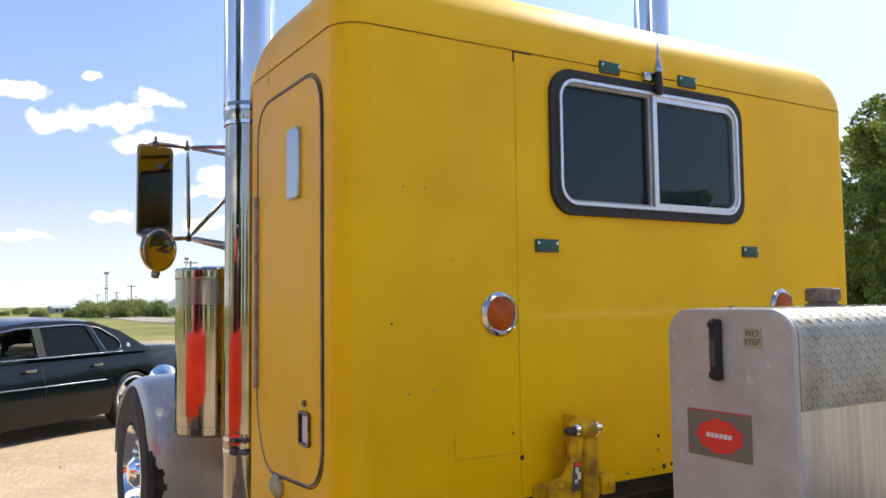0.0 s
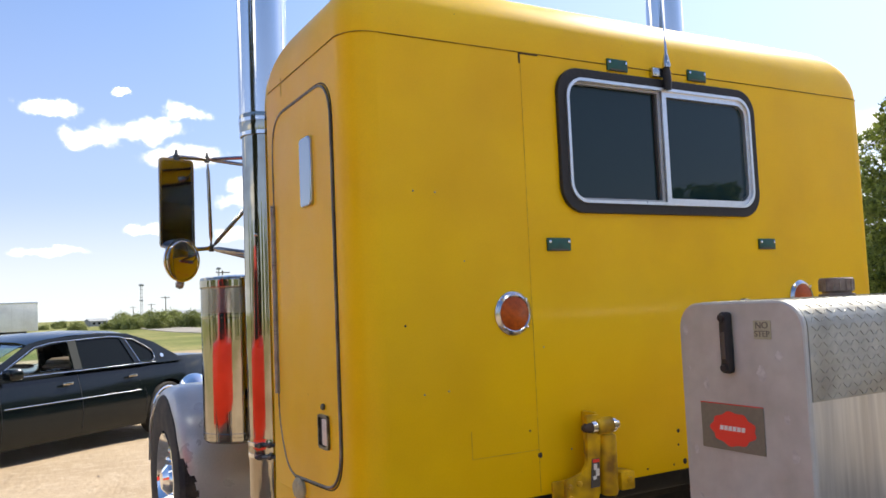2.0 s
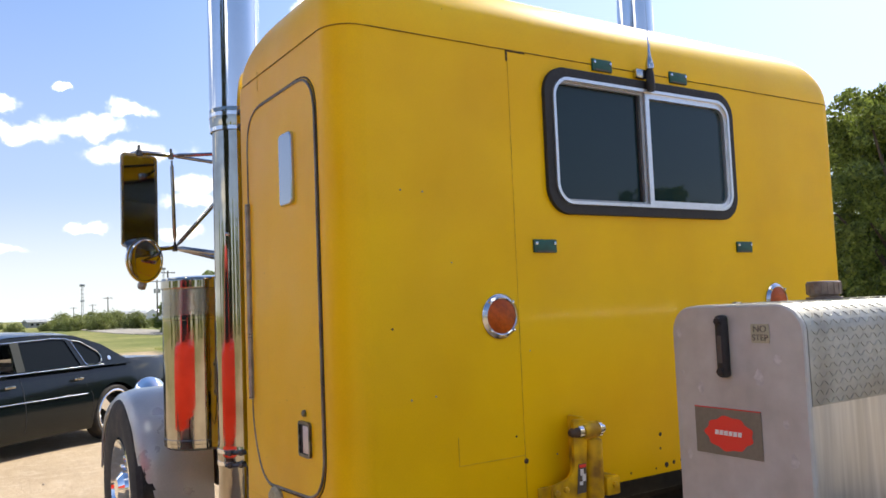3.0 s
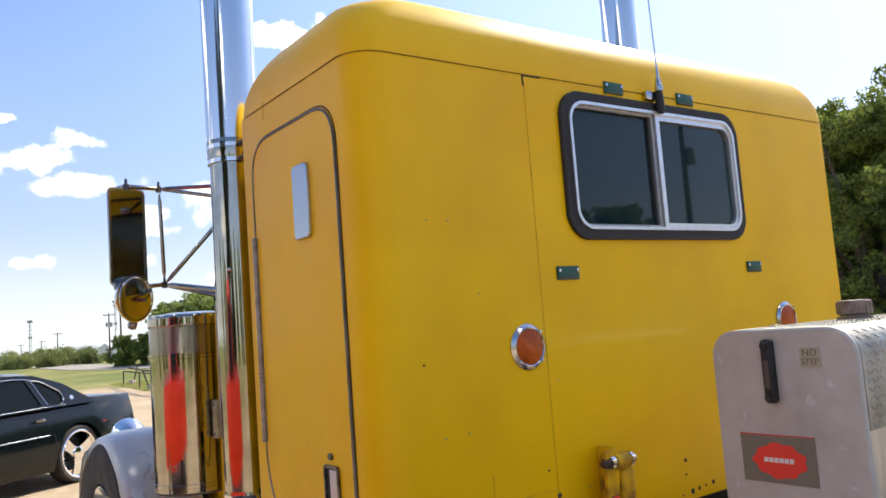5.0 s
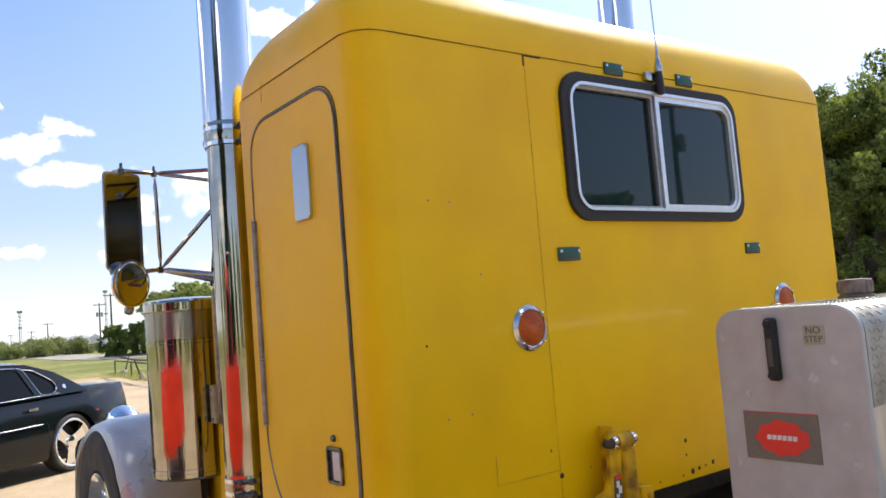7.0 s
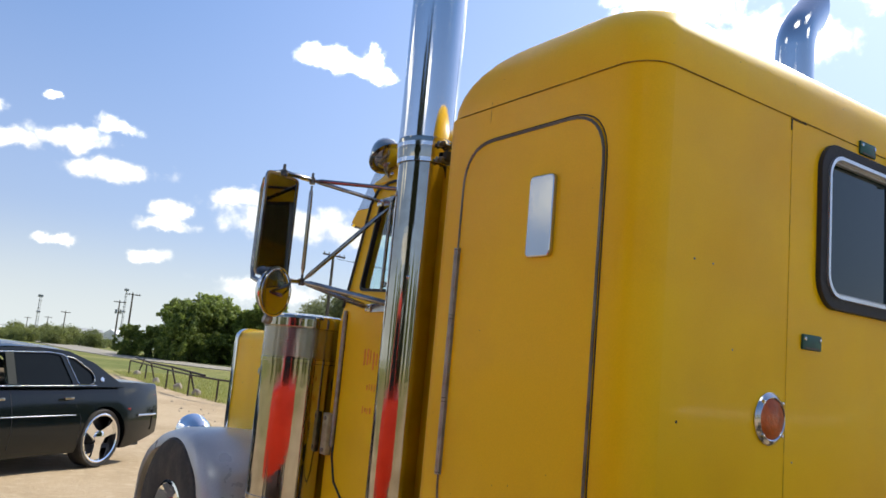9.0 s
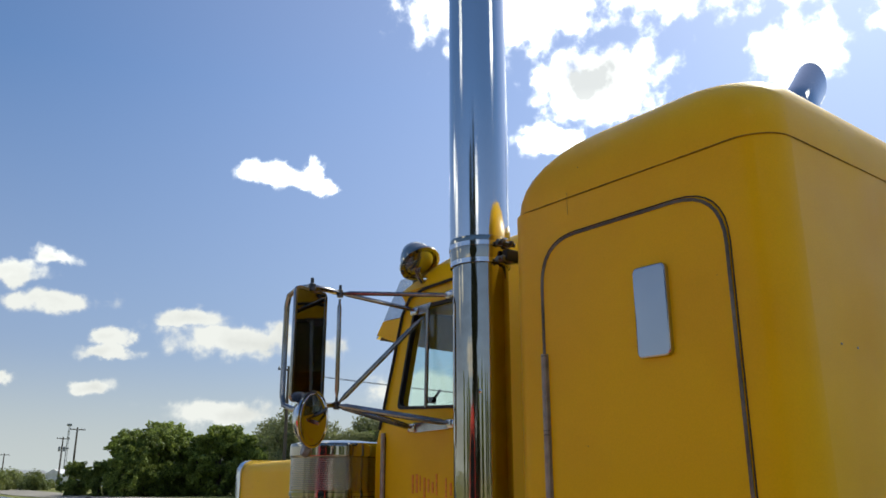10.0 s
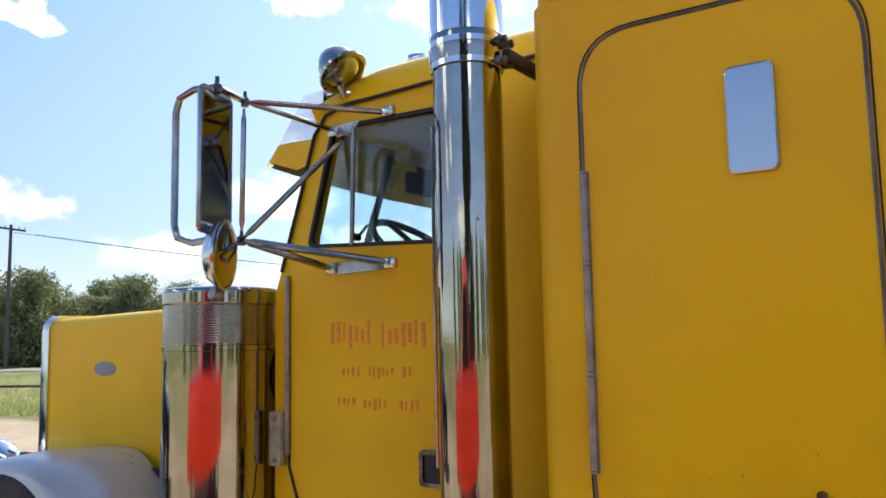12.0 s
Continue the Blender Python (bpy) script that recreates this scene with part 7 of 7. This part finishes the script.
# ---- poles, fence, far things ----
def build_pole(x, y, top, group, transformer=(), turn=0.0, lean=0.0, arms=1):
    z0 = ground_z(x, y)
    h = top - z0
    p = thing("utility_pole", "weathered wooden utility pole with crossarm", "utility pole", group, at=pose(x, y, z0, 0, lean, turn))
    bm = mesh_bm()
    add_tube(bm, [(0, 0, -0.4), (0, 0, h * 0.5), (0, 0, h)], [0.17, 0.145, 0.11], 10)
    part("post", bm, WOOD, p)
    for k in range(arms):
        bm = mesh_bm()
        z = h - 0.35 - 1.1 * k
        add_box(bm, (-1.2, -0.16, z - 0.07), (1.2, -0.06, z + 0.07))
        arm = part("crossarm", bm, WOOD, p)
        for q in (-1.1, -0.6, 0.6, 1.1):
            bm = mesh_bm()
            add_lathe(bm, [(0.03, 0), (0.05, 0.06), (0.05, 0.12), (0.02, 0.18), (0, 0.18)], pose(q, -0.11, z + 0.07), 8)
            part("insulator", bm, GREY_WALL, arm)
    for q in transformer:
        bm = mesh_bm()
        add_lathe(bm, [(0, 0), (0.2, 0), (0.22, 0.1), (0.22, 0.75), (0.15, 0.85), (0, 0.88)], pose(q, 0, h - 2.6), 16)
        part("transformer", bm, GREY_WALL, p, "grey transformer can")
    return p


def polar(az, d):
    return -2.2 + d * math.sin(radians(az)), -1.5 + d * math.cos(radians(az))


G = "roadside utility poles"
for az, d, el, tr, ar in ((13.54, 135, 2.95, False, 1), (12.82, 165, 2.35, True, 1), (9.70, 225, 1.3, False, 1), (7.6, 330, 0.7, False, 1), (8.75, 290, 0.85, False, 1), (26.5, 69, 7.3, False, 1), (6.3, 380, 0.1, False, 1), (11.0, 360, 0.3, False, 1)):
    x, y = polar(az, d)
    build_pole(x, y, 1.58 + d * math.tan(radians(el)), G, (-0.45, 0.45) if tr else (), turn=12)
# the pole that the rear window mirrors
build_pole(29.7, -21.9, 10.9, "poles by the lot", (0.34,), turn=35)


def build_mast(az, d, el, r):
    x, y = polar(az, d)
    z0, z1 = ground_z(x, y), 1.58 + d * math.tan(radians(el))
    m = thing("radio_mast", "thin distant lattice mast", "mast", "far masts", at=pose(x, y, z0))
    bm = mesh_bm()
    h = z1 - z0
    for k in range(3):
        a = 2 * math.pi * k / 3
        add_rod(bm, (r * math.cos(a), r * math.sin(a), -0.3), (r * 0.5 * math.cos(a), r * 0.5 * math.sin(a), h), 0.09, 0.07, 6)
    part("legs", bm, GREY_WALL, m)
    for k in range(10):
        bm = mesh_bm()
        z = h * (k + 0.5) / 10
        add_lathe(bm, [(r, z), (r + 0.06, z + 0.08), (r, z + 0.16)], None, 6)
        part("brace_ring", bm, GREY_WALL, m)
    bm = mesh_bm()
    add_box(bm, (-0.8, -0.4, h - 0.9), (0.8, 0.4, h - 0.1), 0.1)
    part("antenna_panel", bm, GREY_WALL, m)
    bm = mesh_bm()
    add_box(bm, (-0.6, -0.35, h * 0.55), (0.6, 0.35, h * 0.55 + 0.6), 0.1)
    part("antenna_panel", bm, GREY_WALL, m)


build_mast(8.13, 300, 2.2, 0.5)
build_mast(13.2, 320, 3.2, 0.45)


def wire(name, a, b, sag):
    bm = mesh_bm()
    a, b = Vector(a), Vector(b)
    add_tube(bm, [a.lerp(b, k / 14) - Vector((0, 0, sag * 4 * (k / 14) * (1 - k / 14))) for k in range(15)], 0.02, 5)
    tagged(finish(name, bm, RUBBER), "thin sagging overhead wire between poles", "wire", "overhead wires")


px, py = polar(27.5, 70)
for dx in (-1.1, 0.6):
    wire("overhead_wire", (px + dx, py, 9.9), (px + 62 + dx, py - 22, 8.2), 1.2)


def build_fence():
    f = thing("pipe_fence", "dark rusty pipe fence along the field edge", "fence")
    posts = [(8.4, 42.0), (7.9, 37.0), (7.35, 31.8), (7.1, 28.2), (7.25, 25.6), (8.0, 22.8), (9.2, 20.0), (10.9, 17.3), (12.9, 15.0)]
    for k, (x, y) in enumerate(posts):
        bm = mesh_bm()
        z = ground_z(x, y)
        add_rod(bm, (x, y, z - 0.2), (x, y, z + 0.76), 0.035, seg=10)
        part("post", bm, PIPE, f)
        if k:
            a, b = posts[k - 1], posts[k]
            bm = mesh_bm()
            add_rod(bm, (a[0], a[1], ground_z(*a) + 0.76), (b[0], b[1], ground_z(*b) + 0.76), 0.032, seg=10)
            part("rail", bm, PIPE, f)
    g = thing("leaning_pipe_rack", "bent pipe rack with leaning legs in broken concrete", "pipe rack")
    feet = [(8.9, 42.3), (7.85, 35.0), (7.7, 31.4), (7.45, 28.3)]
    tops = [(x + (0.3 if k == 0 else -0.3), y + 0.08) for k, (x, y) in enumerate(feet)]
    zt = 0.60
    for (ax, ay), (bx, by) in zip(tops, feet):
        bm = mesh_bm()
        add_rod(bm, (ax, ay, ground_z(ax, ay) + zt + 0.3), (bx, by, ground_z(bx, by) - 0.1), 0.035, seg=10)
        part("leg", bm, PIPE, g)
        bm = mesh_bm()
        q = bmesh.ops.create_icosphere(bm, subdivisions=2, radius=0.17, matrix=pose(bx, by, ground_z(bx, by) + 0.12))
        for v in bm.verts:
            v.co += Vector((0.05 * noise.noise(v.co * 7), 0.05 * noise.noise(v.co * 7 + Vector((5, 0, 0))), 0.09 * noise.noise(v.co * 6)))
        part("concrete_lump", bm, CONCRETE, g, "pale broken concrete footing")
    bm = mesh_bm()
    add_tube(bm, [(8.6, 41.8, ground_z(0, 41) + 0.93), (7.55, 35.1, ground_z(0, 35) + 0.9), (7.4, 31.5, ground_z(0, 31) + 0.9), (7.2, 26.9, ground_z(0, 27) + 0.82)], 0.04, 10)
    part("top_pipe", bm, PIPE, g)


build_fence()


def build_trailer():
    x0, y0 = polar(1.9, 84)
    z = ground_z(x0, y0)
    t = thing("box_trailer", "white enclosed box trailer parked far off", "trailer", at=pose(x0, y0, z, 0, 0, 186))
    bm = mesh_bm()
    add_box(bm, (0, -1.25, 1.05), (12.5, 1.25, 3.72), 0.04)
    part("box", bm, WHITE_BOX, t, "white box body")
    for k in range(13):
        bm = mesh_bm()
        add_box(bm, (0.15 + k * 1.0, 1.25, 1.1), (0.19 + k * 1.0, 1.262, 3.66))
        part("panel_rib", bm, WHITE_BOX, t)
    bm = mesh_bm()
    add_box(bm, (0, -1.28, 3.62), (12.5, 1.28, 3.74), 0.02)
    part("top_rail", bm, STEEL, t)
    for x in (1.6, 2.9):
        for y in (-1.0, 1.0):
            bm = mesh_bm()
            add_lathe(bm, [(0, -0.14), (0.45, -0.14), (0.5, -0.08), (0.5, 0.08), (0.45, 0.14), (0, 0.12)], axis_matrix((x, y, 0.5), (0, 1, 0)), 24)
            part("wheel", bm, TYRE, t)
    bm = mesh_bm()
    add_box(bm, (0.9, -0.9, 0.6), (3.6, 0.9, 1.06))
    add_box(bm, (9.6, -0.8, 0.0), (9.75, -0.6, 1.06))
    add_box(bm, (9.6, 0.6, 0.0), (9.75, 0.8, 1.06))
    part("running_gear", bm, BLACK, t)


build_trailer()


def build_shed(name, label, az, d, w, dep, h, material, roofmat):
    x, y = polar(az, d)
    b = thing(name, label, "building", "far buildings", at=pose(x, y, ground_z(x, y), 0, 0, 15))
    bm = mesh_bm()
    add_box(bm, (-w / 2, -dep / 2, -0.2), (w / 2, dep / 2, h))
    part("wall", bm, material, b)
    bm = mesh_bm()
    rows = [[(x, -dep / 2 - 0.3, h), (x, 0, h + dep * 0.16), (x, dep / 2 + 0.3, h), (x, 0, h - 0.02)] for x in (-w / 2 - 0.3, w / 2 + 0.3)]
    add_loft(bm, rows)
    part("roof", bm, roofmat, b)
    for k in range(3):
        bm = mesh_bm()
        xx = w * (k - 1) * 0.3
        add_box(bm, (xx - w * 0.07, -dep / 2 - 0.05, h * 0.35), (xx + w * 0.07, -dep / 2 + 0.02, h * 0.75))
        part("window", bm, CAR_GLASS, b)


build_shed("far_shed", "grey shed on the horizon", 5.35, 230, 4.6, 4, 1.4, GREY_WALL, GREY_WALL)
build_shed("far_shed", "white low building behind the trees", 13.9, 175, 9.0, 6, 2.3, WHITE_BOX, WHITE_BOX)
build_shed("far_shed", "white low building beside the road", 11.2, 240, 7.0, 5, 2.6, WHITE_BOX, GREY_WALL)


def build_tower():
    x, y = polar(22.8, 210)
    z0, z1 = ground_z(x, y), 1.58 + 210 * math.tan(radians(3.15))
    t = thing("grain_tower", "grey concrete tower over the trees", "tower", at=pose(x, y, z0))
    bm = mesh_bm()
    add_lathe(bm, [(0, -0.2), (1.4, -0.2), (1.4, z1 - z0 - 2.2), (0.9, z1 - z0 - 2.0), (0.9, z1 - z0), (0, z1 - z0)], None, 24)
    part("shaft", bm, GREY_WALL, t)
    bm = mesh_bm()
    add_lathe(bm, [(1.4, z1 - z0 - 2.5), (1.55, z1 - z0 - 2.4), (1.55, z1 - z0 - 2.25), (1.4, z1 - z0 - 2.2)], None, 24)
    part("collar", bm, GREY_WALL, t)


build_tower()


# red pickup that the chrome mirrors, parked beside the truck
def build_red_pickup():
    p = thing("red_pickup", "plain red pickup parked on the dirt beside the truck", "pickup", at=pose(-5.5, 0.4, 0, 0, 0, 90) @ Matrix.Diagonal((1.0, 1.0, 1.10, 1)))
    bm = mesh_bm()
    rows = []
    for x, z1, w in ((-2.7, 1.05, 0.94), (-2.6, 1.12, 0.98), (-0.6, 1.12, 1.0), (-0.55, 1.15, 1.0), (0.9, 1.15, 1.0), (1.0, 1.12, 1.0), (2.5, 1.06, 0.96), (2.65, 0.95, 0.9)):
        rows.append([(x, -w, 0.42), (x, -w * 1.02, 0.75), (x, -w * 0.98, z1 - 0.05), (x, -w * 0.9, z1), (x, w * 0.9, z1), (x, w * 0.98, z1 - 0.05), (x, w * 1.02, 0.75), (x, w, 0.42)])
    add_loft(bm, rows)
    part("body", bm, RED, p, "red body", 40)
    bm = mesh_bm()
    rows = []
    for z, xa, xb, w in ((1.12, -0.62, 1.05, 0.93), (1.45, -0.56, 0.75, 0.84), (1.78, -0.48, 0.42, 0.74), (1.84, -0.36, 0.28, 0.66)):
        rows.append([(xa, -w, z), (xb, -w, z), (xb, w, z), (xa, w, z)])
    add_loft(bm, rows)
    part("cab", bm, RED, p, "red cab")
    for s in (-1, 1):
        bm = mesh_bm()
        add_plate(bm, round_poly([(-0.52, 1.16), (0.90, 1.16), (0.44, 1.74), (-0.42, 1.75)], 0.04), [], frame_m((0, s * 1.250, 0), (1, 0, 0), (0, -s * 0.280, 1)), 0.012 * s)
        part("window", bm, CAR_GLASS, p)
    for x in (-1.7, 1.75):
        for y in (-0.86, 0.86):
            wh = new("wheel")
            wh.parent = p
            bm = mesh_bm()
            add_lathe(bm, [(0, -0.12), (0.36, -0.12), (0.39, -0.06), (0.39, 0.06), (0.36, 0.12), (0.22, 0.125)], axis_matrix((x, y, 0.39), (0, math.copysign(1, y), 0)), 30)
            part("tyre", bm, TYRE, wh)
            bm = mesh_bm()
            add_lathe(bm, [(0.23, 0.12), (0.20, 0.10), (0.08, 0.13), (0, 0.135)], axis_matrix((x, y, 0.39), (0, math.copysign(1, y), 0)), 24)
            part("rim", bm, STEEL, wh)


build_red_pickup()


# ---- grass along the field edge, stones on the dirt ----
def build_grass():
    rg = np.random.default_rng(4)
    vs, fs = [], []
    for _ in range(16000):
        y = 13.0 + 32.0 * rg.random()
        edge = np.interp(y, [12, 15, 17.3, 20, 22.8, 25.6, 31.8, 45], [15.0, 12.7, 10.7, 9.0, 7.8, 7.3, 7.5, 8.5])
        x = edge + rg.exponential(3.2) - 0.15
        if x > 30:
            continue
        z = ground_z(x, y)
        h = 0.06 + 0.13 * rg.random()
        a = rg.random() * 6.28
        l = rg.normal(size=2) * 0.07
        w = 0.012 + 0.02 * rg.random()
        b = len(vs)
        cx, sx = math.cos(a) * w, math.sin(a) * w
        vs += [(x - cx, y - sx, z - 0.02), (x + cx, y + sx, z - 0.02), (x + l[0], y + l[1], z + h)]
        fs.append((b, b + 1, b + 2))
    me = bpy.data.meshes.new("field_grass")
    me.from_pydata(vs, [], fs)
    me.materials.append(GRASS)
    tagged(new("field_grass", me), "dry yellow-green grass along the field edge", "grass", kind="stuff")
    bm = mesh_bm()
    rg2 = random.Random(8)
    for _ in range(110):
        x, y = rg2.uniform(-7, 5), rg2.uniform(4.2, 20)
        s = rg2.uniform(0.005, 0.016)
        if rg2.random() < 0.25:
            x, y, s = rg2.uniform(4.6, 6.6), rg2.uniform(17, 26), rg2.uniform(0.015, 0.04)
        bmesh.ops.create_icosphere(bm, subdivisions=1, radius=s, matrix=pose(x, y, ground_z(x, y) + s * 0.2, rg2.uniform(0, 90), rg2.uniform(0, 90), 0) @ Matrix.Diagonal((1.4, 1.0, 0.7, 1)))
    tagged(finish("loose_stones", bm, CONCRETE, angle=10, weld=False), "scattered small stones and clods on the dirt", "stones", kind="stuff")


build_grass()
